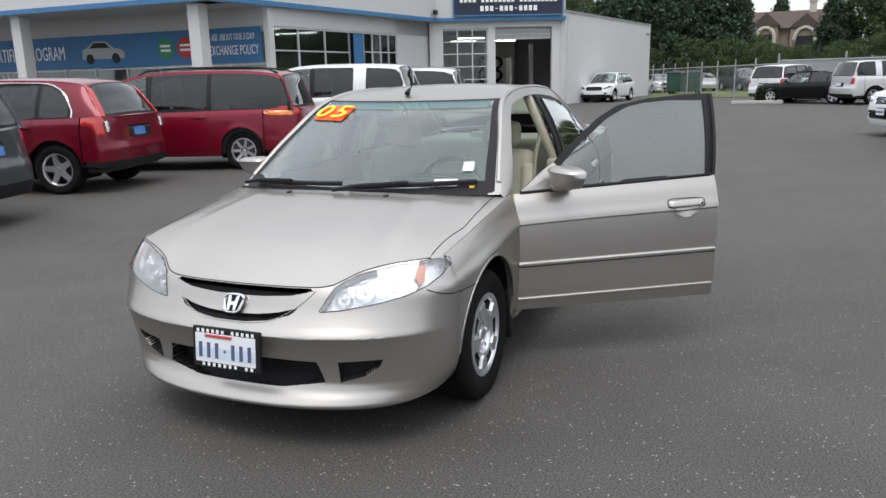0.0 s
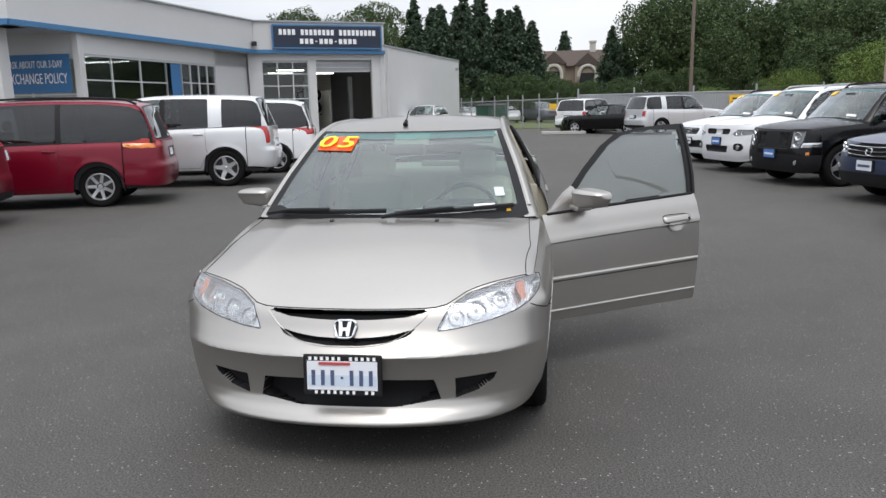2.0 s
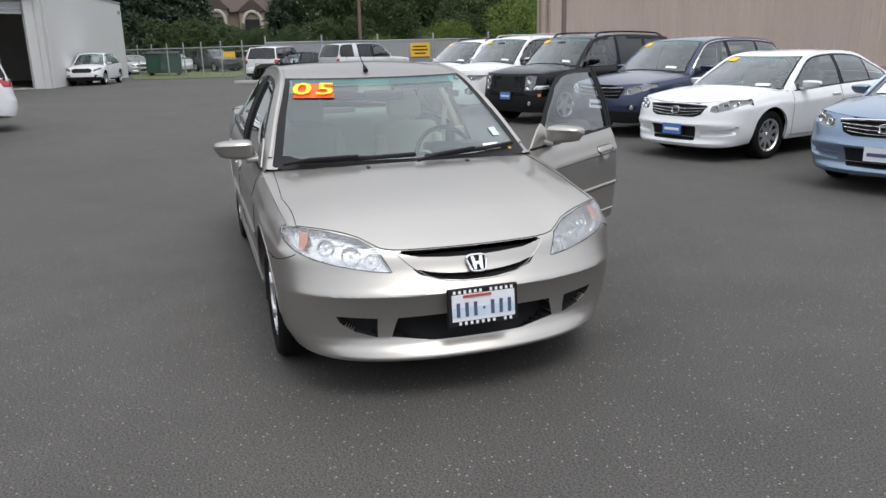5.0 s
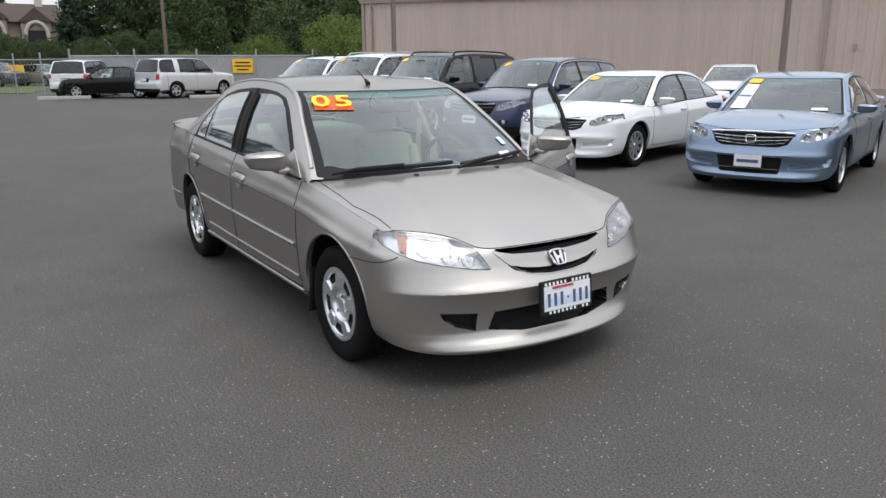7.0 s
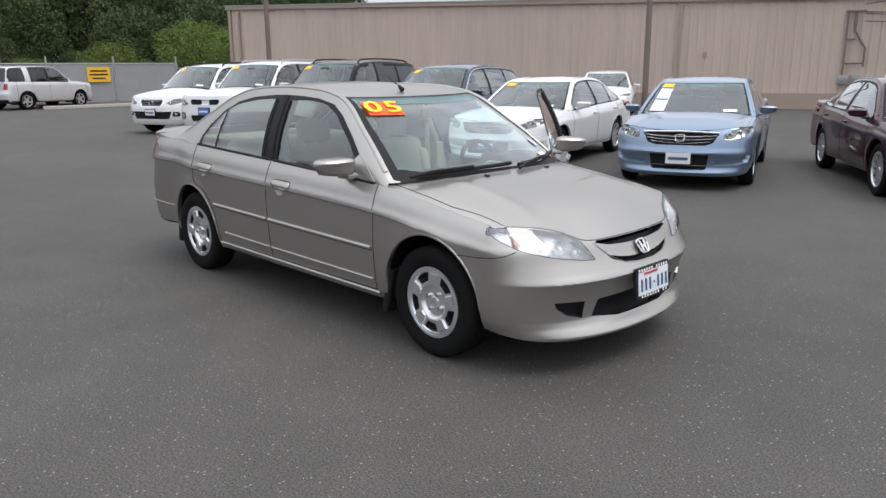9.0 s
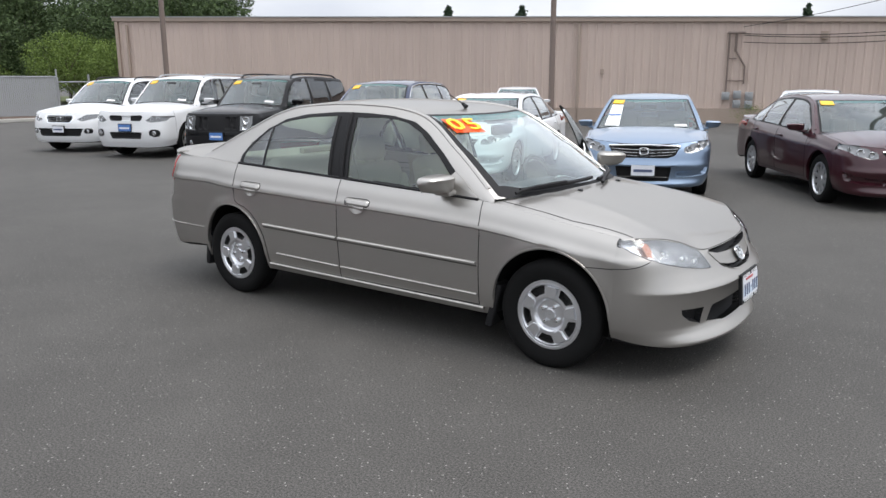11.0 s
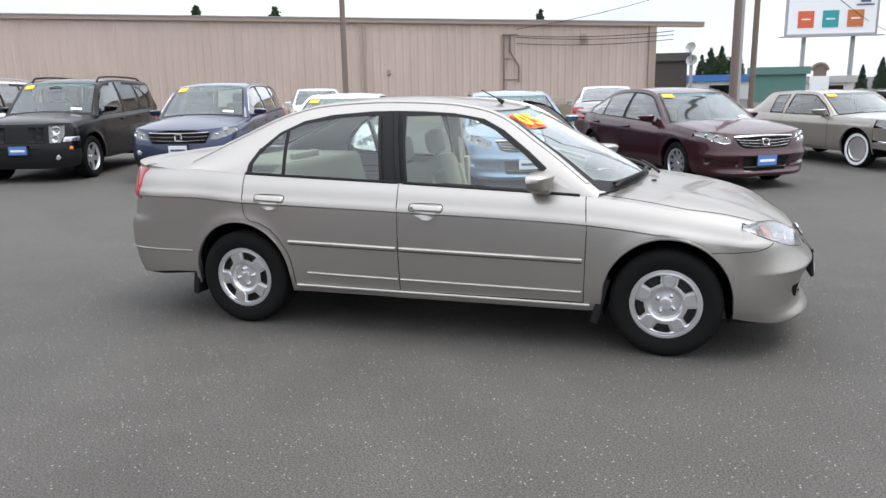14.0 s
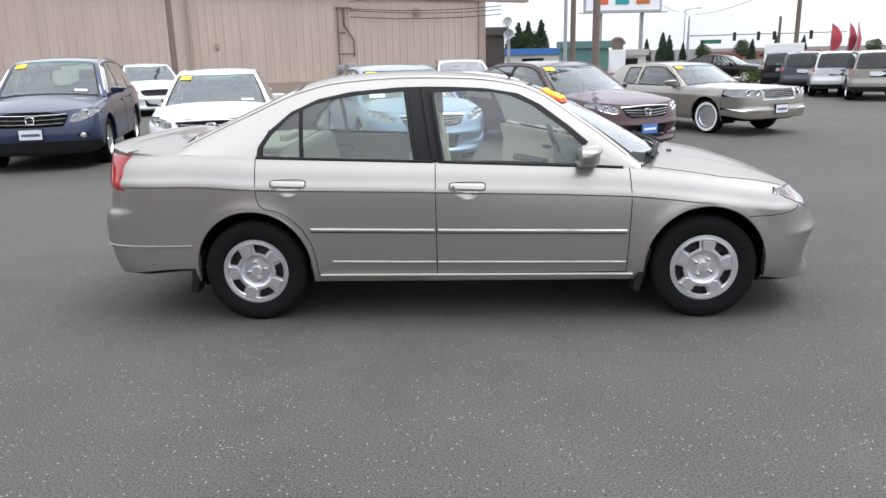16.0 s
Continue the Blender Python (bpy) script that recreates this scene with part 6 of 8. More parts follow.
# ---- fence, kerb island, dumpster
def fence(a, b, h, solid=True):
    m, L = wall_frame(a, b)
    root = empty("fence", m, "grey slatted chain-link fence with steel posts" if solid else "chain-link fence with steel posts and top rail", "fence", kind="structure")
    n = max(int(L / 2.6), 2)
    for i in range(n + 1):
        bm = rod(bmesh.new(), (L * i / n, 0, 0), (L * i / n, 0, h + 0.35), 0.045, seg=8)
        part("post", bm, M_GREYSTEEL, root, smooth=True)
    bm = rod(bmesh.new(), (0, 0, h), (L, 0, h), 0.03, seg=6)
    part("top_rail", bm, M_GREYSTEEL, root)
    v, f = [], []
    if solid:
        x = 0.02
        while x < L:
            k = len(v)
            for dx, dy in ((0, 0), (0.075, 0), (0.075, 0.012), (0, 0.012)):
                v += [(x + dx, dy, 0.06), (x + dx, dy, h - 0.03)]
            f += [(k, k + 2, k + 3, k + 1), (k + 2, k + 4, k + 5, k + 3), (k + 4, k + 6, k + 7, k + 5), (k + 6, k, k + 1, k + 7)]
            x += 0.084
        link_mesh("slats", v, f, M_SLAT, root, smooth=False)["kind"] = "stuff"
    else:
        bm = bmesh.new()
        for i in range(int(L / 0.35)):
            rod(bm, (i * 0.35, 0, 0.05), (i * 0.35 + h, 0, h), 0.006, seg=3)
            rod(bm, (i * 0.35, 0, h), (i * 0.35 + h, 0, 0.05), 0.006, seg=3)
        part("mesh_wires", bm, M_GREYSTEEL, root)["kind"] = "stuff"
    return root


fence((-37.4, 3.0), (-34.2, 14.6), 1.95)
fence((-34.2, 14.6), (-31.2, 16.2), 1.7, False)
fence((-60, -6.5), (-37.4, 3.0), 1.8, False)
m, L = wall_frame((-37.4, 3.0), (-34.2, 14.6))
ws = on_wall("warning_sign", m, (1.05, 0.03, 0.72), (8.3, -0.06, 1.42), M_YSIGN, None)
tagged(ws, "yellow rectangular notice fixed to the grey fence", "sign")
for k, w in enumerate((0.75, 0.85, 0.6)):
    on_wall("notice_line", m, (w, 0.01, 0.07), (8.3, -0.08, 1.6 - 0.18 * k), M_DARK, ws)
ws = on_wall("notice_board", pose(-59, 2.2, 0, 0, 0, 90), (0.9, 0.03, 0.9), (0, 0, 1.1), M_YSIGN, None)
tagged(ws, "yellow notice on the far chain-link fence", "sign")


def kerb(pts, h=0.15, w=0.16):
    bm = bmesh.new()
    for a, b in zip(pts, pts[1:]):
        mm, LL = wall_frame(a, b)
        b2 = bmesh.new()
        box(b2, (LL, w, h), (LL / 2, 0, h / 2), 0.02)
        b2.transform(mm)
        me = bpy.data.meshes.new("tmp")
        b2.to_mesh(me)
        b2.free()
        bm.from_mesh(me)
        bpy.data.meshes.remove(me)
    return tagged(part("kerb", bm, M_CONCRETE), "pale concrete kerb edging a planting bed", "kerb", kind="structure")


kerb([(-30.6, 6.9), (-30.9, 13.5), (-33.5, 14.2)])
kerb([(-33.6, 1.0), (-33.4, 3.2)])
part("planting_bed", slab(bmesh.new(), [(-30.7, 7.0), (-31.0, 13.4), (-33.6, 14.1), (-34.6, 13.0), (-35.6, 8.0)], 0.0, 0.1), mat("bark_mulch", (0.09, 0.06, 0.045), 0.95, var=0.4, scale=8, bump=0.8))
tagged(bpy.data.objects["planting_bed"], "brown mulched bed behind a kerb", "planting bed", kind="structure")


def dumpster():
    root = empty("dumpster", pose(-52, -2.6, 0, 0, 0, 85), "dark green steel dumpster with a closed lid", "dumpster")
    bm = boxes(((2.2, 1.5, 1.3), (0, 0, 0.85), 0.03))
    for x in (-0.9, -0.3, 0.3, 0.9):
        box(bm, (0.08, 1.6, 1.2), (x, 0, 0.85))
    part("bin", bm, M_DUMP, root)
    part("lid", boxes(((1.06, 1.56, 0.06), (-0.55, 0, 1.55), 0.01, (6, 0, 0)), ((1.06, 1.56, 0.06), (0.55, 0, 1.55), 0.01, (6, 0, 0))), M_DARK, root)
    for x in (-0.9, 0.9):
        for y in (-0.6, 0.6):
            part("foot", boxes(((0.14, 0.14, 0.2), (x, y, 0.1))), M_DARK, root)


dumpster()


# ---- poles, wires and the far street
def post(name, at, h, r, label, material, category="pole"):
    bm = rod(bmesh.new(), (0, 0, -0.4), (0, 0, h), r, r * 0.8, 12)
    ob = part(name, bm, material, None, smooth=True)
    ob.matrix_basis = pose(*at)
    return tagged(ob, label, category)


post("light_pole", (-23.93, 13.85, 0), 9, 0.11, "slim brown steel pole before the tan wall", M_POLE)
post("light_pole", (-10.17, 20.51, 0), 9, 0.11, "slim brown steel pole before the tan wall", M_POLE)
post("light_pole", (2.3, 9.9, 0), 9, 0.075, "brown steel lot lighting pole between parked cars", M_POLE)
post("light_pole", (3.5, 25.4, 0), 10, 0.075, "slim grey steel pole beside the lot", M_GREYSTEEL)
post("utility_pole", (4.4, 30.3, 0), 11, 0.13, "grey-brown weathered wooden utility pole", M_WOODPOLE)
post("utility_pole", (-66, 14.5, 0), 12, 0.17, "grey weathered wooden utility pole", M_WOODPOLE)


def billboard():
    root = empty("billboard", pose(13.8, 69, 0, 0, 0, 188), "roadside billboard on two posts with three coloured squares", "billboard")
    for x in (-2.0, 2.0):
        part("post", boxes(((0.3, 0.3, 8), (x, -0.35, 4.0))), M_GREYSTEEL, root)
    part("panel", boxes(((7.2, 0.25, 4.4), (0, 0, 7.3))), M_LETTER, root, "white printed panel")
    part("frame", boxes(((7.4, 0.35, 0.16), (0, 0, 5.05)), ((7.4, 0.35, 0.16), (0, 0, 9.55)), ((0.16, 0.35, 4.6), (-3.65, 0, 7.3)), ((0.16, 0.35, 4.6), (3.65, 0, 7.3)), ((8.4, 0.8, 0.08), (0, 0.3, 4.9))), M_GREYSTEEL, root)
    for x, c in ((2.1, (0.62, 0.12, 0.05)), (0.1, (0.03, 0.30, 0.32)), (-1.9, (0.50, 0.16, 0.05))):
        sq = part("coloured_square", boxes(((1.3, 0.06, 1.4), (x, 0.15, 6.35))), mat("billboard_print", c, 0.6), root)
        part("square_mark", boxes(((0.7, 0.04, 0.12), (x, 0.19, 6.35))), M_LETTER, sq)
    part("print_bars", boxes(((3.6, 0.06, 0.5), (1.2, 0.15, 8.6)), ((0.8, 0.06, 0.9), (-2.6, 0.15, 8.1)), ((1.4, 0.06, 0.12), (-2.6, 0.15, 7.45))), M_NAVY, root)


billboard()


def shop(name, at, size, wall_c, roof_c, label, turn=0, band=None):
    root = empty(name, pose(*at, 0, 0, turn), label, "building", kind="structure")
    x, y, z = size
    part("wall", boxes(((x, y, z + 0.5), (0, y / 2, (z - 0.5) / 2))), mat("shop_wall", wall_c, 0.8), root)
    part("roof_edge", boxes(((x + 0.4, y + 0.4, 0.5), (0, y / 2, z + 0.2))), mat("shop_roof", roof_c, 0.6), root)
    n = int(x / 3) if y > 2 else 0
    for i in range(n):
        part("window", boxes(((1.8, 0.1, z * 0.5), (-x / 2 + (i + 0.5) * x / n, -0.04, z * 0.5))), M_GLASS_TINT, root)
    if band:
        part("sign_band", boxes(((x * 0.5, 0.2, 0.9), (0, -0.1, z - 0.5))), mat("band_colour", band, 0.6), root)


shop("shop", (2.5, 58, 0), (8.6, 8, 1.35), (0.62, 0.62, 0.60), (0.05, 0.16, 0.42), "low white shop with a bright blue roof edge", 5)
shop("shop", (12.7, 60.3, 0), (3.2, 6, 1.1), (0.58, 0.57, 0.54), (0.42, 0.42, 0.40), "low pale shop beside the road", 5)
shop("shop", (7.98, 51.6, 0), (3.4, 1.0, 1.75), (0.10, 0.22, 0.19), (0.10, 0.2, 0.18), "green-grey flat sign wall", 5)
shop("shop", (44, 118, 0), (18, 8, 0.5), (0.30, 0.13, 0.10), (0.26, 0.13, 0.11), "low brick-red shop across the junction", -30)
shop("shop", (100, 140, 0), (20, 10, 3.4), (0.62, 0.62, 0.62), (0.5, 0.5, 0.5), "pale shop across the junction", -35)


def arch_marker():
    root = empty("arched_sign", pose(11.75, 59.6, 0, 0, 0, 5), "dark arched roadside sign on a white base", "sign")
    ring = [(math.cos(a) * 0.52, 0, 1.95 + math.sin(a) * 0.5) for a in np.linspace(0, math.pi, 15)]
    link_mesh("arch", *tube(ring, 0.16, 8), M_POLE, root)
    part("panel", boxes(((0.9, 0.2, 0.85), (0, 0, 1.95))), M_POLE, root)
    part("base", boxes(((1.3, 0.4, 1.9), (0, 0, 0.6))), M_LETTER, root)


arch_marker()


def street_light(x, y, h, turn):
    root = empty("street_lamp", pose(x, y, 0, 0, 0, turn), "grey steel street lamp with one arm", "street lamp")
    part("pole", rod(bmesh.new(), (0, 0, 0), (0, 0, h), 0.12, 0.08, 8), M_GREYSTEEL, root, smooth=True)
    part("arm", rod(bmesh.new(), (0, 0, h), (2.2, 0, h + 0.25), 0.06, 0.05, 6), M_GREYSTEEL, root, smooth=True)
    part("lamp_head", boxes(((0.8, 0.3, 0.16), (2.5, 0, h + 0.25), 0.04)), M_GREYSTEEL, root)


street_light(38.6, 140.5, 8.4, 0)
street_light(75, 120, 11, 180)


def signal_mast():
    root = empty("traffic_signal", pose(39.2, 139.8, 0, 0, 0, -20), "traffic signal mast arm with three dark signal heads", "traffic signal")
    part("pole", rod(bmesh.new(), (0, 0, 0), (0, 0, 7.2), 0.3, 0.12, 8), M_GREYSTEEL, root, smooth=True)
    part("arm", rod(bmesh.new(), (0, 0, 3.75), (26, 0, 3.75), 0.14, 0.1, 6), M_GREYSTEEL, root, smooth=True)
    for x in (8, 12, 14.6, 20.5, 24):
        hd = part("signal_head", boxes(((0.55, 0.3, 1.5), (x, 0, 3.4), 0.04)), M_DARK, root)
        for k in range(3):
            part("signal_lens", rod(bmesh.new(), (x, -0.15, 2.95 + 0.45 * k), (x, -0.2, 2.95 + 0.45 * k), 0.16, seg=10), M_DARKALLOY, hd)
    part("street_name_plate", boxes(((3.6, 0.05, 0.7), (4.0, -0.1, 2.6))), mat("sign_green", (0.02, 0.16, 0.09), 0.5), root)


signal_mast()
for x, y, h in ((22.6, 50.6, 11), (32.3, 79, 4.6), (75, 80, 11)):
    post("utility_pole", (x, y, 0), h, 0.17, "dark wooden utility pole by the far road", M_WOODPOLE)


def wire(a, b, sag, r=0.025):
    p = [(a[0] + (b[0] - a[0]) * t, a[1] + (b[1] - a[1]) * t, a[2] + (b[2] - a[2]) * t - sag * 4 * t * (1 - t)) for t in np.linspace(0, 1, 18)]
    ob = link_mesh("overhead_cable", *tube(p, r, 4), M_DARK, None)
    return tagged(ob, "thin black sagging overhead cable", "cable")


wire((4.4, 30.3, 10.5), (22.6, 50.6, 10.5), 1.0)
wire((4.4, 30.3, 9.6), (22.6, 50.6, 8.6), 1.2)
wire((22.6, 50.6, 10), (75, 80, 10.5), 1.2)
wire((38.6, 140.5, 7.6), (22.6, 50.6, 6.0), 0.8)
wire((22.6, 50.6, 8), (90, 140, 9), 1.5)
wire((4.4, 30.3, 6.2), (-5.0, 25.9, 3.6), 0.3, 0.015)
wire((4.4, 30.3, 7.6), (41, 146, 9), 2.2)
# dark trees beyond the far roofs
plant(con, [(0.6, 74, 0.36, 1.0), (4.4, 74.9, 0.42, 1.0), (5.4, 74.8, 0.43, 1.0), (6.7, 74.7, 0.44, 1.0), (3.6, 76, 0.36, 1.0), (26.7, 106.8, 0.36, 1.0), (27.6, 106.6, 0.32, 1.0), (29.4, 106, 0.22, 1.0), (31.5, 104, 0.24, 1.0), (36.6, 99, 0.24, 1.0), (24.5, 107, 0.28, 1.0), (47, 118, 0.30, 1.0), (52, 120, 0.30, 1.0), (70, 112, 0.34, 1), (-12, 72, 0.80, 1.0), (-36, 62, 0.85, 1.0), (-42, 58, 0.85, 1.0), (-2, 84, 0.43, 1.0)])
plant(dec, [(35.3, 99.2, 0.24, 1.0), (31.0, 102, 0.22, 0.9), (58, 110, 0.25, 0.9), (-20, 70, 0.75, 0.9), (-30, 66, 0.70, 0.9), (5.6, 75.6, 0.40, 0.9), (90, 100, 0.3, 0.9)])
plant([shrub], [(13.3, 33.0, 1.0, 0.75, -0.28), (14.0, 32.7, 1.1, 0.7, -0.28), (14.7, 32.4, 1.0, 0.75, -0.28), (15.6, 33.4, 1.0, 0.8, -0.28)])


def flag(x, y, turn):
    root = empty("banner_flag", pose(x, y, -0.28, 0, 0, turn), "tall red feather flag on a thin pole", "flag")
    part("pole", rod(bmesh.new(), (0, 0, 0), (0, 0, 2.85), 0.025, 0.02, 6), M_GREYSTEEL, root)
    v = [(0.0 + (0.62 * math.sin(math.pi * t ** 1.4) ** 0.7 + 0.06) * s, 0.05 * math.sin(7 * t + 2 * s), 1.2 + 1.6 * t) for t in np.linspace(0, 1, 12) for s in (0, 0.5, 1)]
    f = [(i * 3 + j, i * 3 + j + 1, i * 3 + j + 4, i * 3 + j + 3) for i in range(11) for j in (0, 1)]
    link_mesh("cloth", v + [(a, b + 0.01, c) for a, b, c in v], f + [tuple(k + 36 for k in q[::-1]) for q in f], mat("red_flag_cloth", (0.42, 0.06, 0.08), 0.8, var=0.45, scale=5), root)


for k in range(3):
    flag(17.2 + (0.0, 0.75, 1.05)[k], 33.25 - 0.2 * k, 20 + 15 * k)


M_FLOWER = leaf_material("red_blossom", (0.35, 0.02, 0.03), (0.6, 0.06, 0.08))
redbush = broadleaf(rng, 1.3, 0.9, 900, "low shrub with red blossom", M_FLOWER, "shrub", 0.05)
plant([redbush], [(5.1, 26.6, 0.75, 1.0), (5.8, 26.5, 0.6, 1.0), (6.4, 26.9, 0.5, 1.0)])


def dish(x, y, z, turn):
    root = empty("satellite_dish", pose(x, y, 0, 0, 0, turn), "pale grey satellite dish on a pole", "satellite dish")
    part("pole", rod(bmesh.new(), (0, 0, 0), (0, 0, z), 0.06), M_GREYSTEEL, root)
    v, f = lathe([(0.01, 0.0), (0.16, 0.03), (0.28, 0.08), (0.35, 0.14), (0.345, 0.15), (0.27, 0.09), (0.01, 0.015)], 20)
    d = link_mesh("bowl", v, f, M_GREYSTEEL, root)
    d.matrix_basis = pose(0, 0, z, 25, 0, 0)
    part("feed_arm", rod(bmesh.new(), (0, 0.05, z - 0.2), (0, 0.36, z + 0.05), 0.02), M_GREYSTEEL, root)


dish(2.07, 44.95, 3.35, 150)
dish(2.16, 45.0, 2.6, 160)
shop("shed", (0.55, 46.2, 0), (2.7, 3, 2.7), (0.07, 0.06, 0.055), (0.07, 0.065, 0.06), "small dark brown flat-roofed shed", 5)
wb = part("hoarding", boxes(((1.8, 0.1, 0.95), (0, 0, 1.45), 0.02), ((0.08, 0.08, 1.1), (-0.7, 0, 0.5)), ((0.08, 0.08, 1.1), (0.7, 0, 0.5))), M_LETTER)
wb.matrix_basis = pose(15.35, 34.1, -0.25, 0, 0, -22)
tagged(wb, "white printed hoarding on two posts", "sign")


# ---- the parked vehicles
def both(poly, key, depth):
    return [(poly, key, depth), (mirror_poly(poly), key + ".m", depth)]


def bars(y0, y1, z0, z1, n, thick, key="grille_bar", tilt=0.0):
    out = []
    for i in range(n):
        z = z0 + (z1 - z0) * (i + 0.5) / n
        out.append(([(-y1, z - thick / 2 + tilt), (-y0, z - thick / 2), (y0, z - thick / 2), (y1, z - thick / 2 + tilt), (y1, z + thick / 2 + tilt), (y0, z + thick / 2), (-y0, z + thick / 2), (-y1, z + thick / 2 + tilt)], "%s.%d" % (key, i), -0.004))
    return out


def accord_front(tag):
    f = [([(-0.455, 0.715), (-0.40, 0.60), (-0.30, 0.565), (0.30, 0.565), (0.40, 0.60), (0.455, 0.715), (0.3, 0.74), (-0.3, 0.74)], "grille", 0.03)]
    f += both([(0.50, 0.640), (0.60, 0.632), (0.72, 0.668), (0.83, 0.735), (0.84, 0.79), (0.74, 0.785), (0.60, 0.752), (0.52, 0.705)], "headlight", 0.012)
    f += [([(-0.36, 0.455), (-0.33, 0.265), (0.33, 0.265), (0.36, 0.455)], "intake", 0.04)]
    f += both([(0.40, 0.395), (0.72, 0.42), (0.83, 0.47), (0.80, 0.36), (0.70, 0.335), (0.42, 0.315)], "bumper_recess", 0.035)
    return f


def crv_front(tag):
    f = [([(-0.50, 0.80), (-0.44, 0.635), (0.44, 0.635), (0.50, 0.80), (0.3, 0.835), (-0.3, 0.835)], "grille", 0.03)]
    f += both([(0.50, 0.70), (0.62, 0.70), (0.80, 0.765), (0.885, 0.84), (0.88, 0.875), (0.74, 0.855), (0.56, 0.81)], "headlight", 0.006)
    f += [([(-0.86, 0.42), (-0.55, 0.43), (0.55, 0.43), (0.86, 0.42), (0.9, 0.2), (-0.9, 0.2)], "lower", 0.006)]
    f += both([(0.60, 0.47), (0.74, 0.47), (0.74, 0.53), (0.60, 0.53)], "fog_recess", 0.015)
    return f


def jeep_front(tag):
    f = [([(-0.49, 0.94), (-0.47, 0.64), (0.47, 0.64), (0.49, 0.94)], "trim", 0.006)]
    for i in range(7):
        y = -0.384 + i * 0.128
        f.append(([(y - 0.048, 0.92), (y - 0.048, 0.67), (y + 0.048, 0.67), (y + 0.048, 0.92)], "grille.%d" % i, 0.035))
    f += both([(0.51, 0.945), (0.51, 0.665), (0.68, 0.665), (0.745, 0.80), (0.745, 0.945)], "headlight", 0.012)
    f += both([(0.71, 0.675), (0.875, 0.685), (0.875, 0.755), (0.745, 0.755)], "corner_lamp", -0.004)
    f += both([(0.80, 0.52), (0.84, 0.52), (0.84, 0.60), (0.80, 0.60)], "indicator", -0.004)
    f += [([(-0.9, 0.55), (0.9, 0.55), (0.9, 0.2), (-0.9, 0.2)], "lower", 0.0)]
    return f


def endeavor_front(tag):
    f = both([(0.03, 0.90), (0.03, 0.79), (0.36, 0.79), (0.42, 0.87), (0.38, 0.91)], "grille", 0.03)
    f += both([(0.48, 0.80), (0.60, 0.76), (0.86, 0.79), (0.89, 0.89), (0.62, 0.90)], "headlight", 0.006)
    f += [([(-0.40, 0.56), (-0.36, 0.42), (0.36, 0.42), (0.40, 0.56)], "intake", 0.03)]
    f += both(rounded([(0.56, 0.62), (0.56, 0.46), (0.78, 0.46), (0.78, 0.62)], 4, 0.45), "fog_recess", 0.03)
    return f


def santafe_front(tag):
    f = [([(-0.42, 0.80), (-0.32, 0.68), (0.32, 0.68), (0.42, 0.80), (0.36, 0.87), (-0.36, 0.87)], "chrome", 0.0)]
    f += [([(-0.36, 0.80), (-0.29, 0.70), (0.29, 0.70), (0.36, 0.80), (0.32, 0.85), (-0.32, 0.85)], "grille", 0.02)]
    f += both([(0.46, 0.76), (0.60, 0.72), (0.84, 0.78), (0.885, 0.88), (0.66, 0.87)], "headlight", 0.006)
    f += [([(-0.62, 0.56), (-0.52, 0.38), (0.52, 0.38), (0.62, 0.56)], "intake", 0.03)]
    f += both(rounded([(0.62, 0.56), (0.62, 0.44), (0.80, 0.44), (0.80, 0.56)], 4, 0.4), "fog_recess", 0.03)
    return f


def lux_front(tag):
    f = [([(-0.40, 0.85), (-0.40, 0.62), (0.40, 0.62), (0.40, 0.85)], "chrome", 0.0), ([(-0.38, 0.83), (-0.38, 0.635), (0.38, 0.635), (0.38, 0.83)], "grille", 0.02)]
    f += both([(0.44, 0.82), (0.44, 0.68), (0.86, 0.68), (0.87, 0.81)], "headlight", 0.012)
    f += [([(-0.95, 0.47), (0.95, 0.47), (0.95, 0.41), (-0.95, 0.41)], "chrome.b", -0.01)]
    return f


def sedan_rear():
    f = both([(0.50, 0.78), (0.60, 0.72), (0.82, 0.74), (0.84, 0.90), (0.56, 0.90)], "tail_light", -0.004)
    f += [([(-0.155, 0.84), (-0.155, 0.70), (0.155, 0.70), (0.155, 0.84)], "plate", -0.004)]
    return f


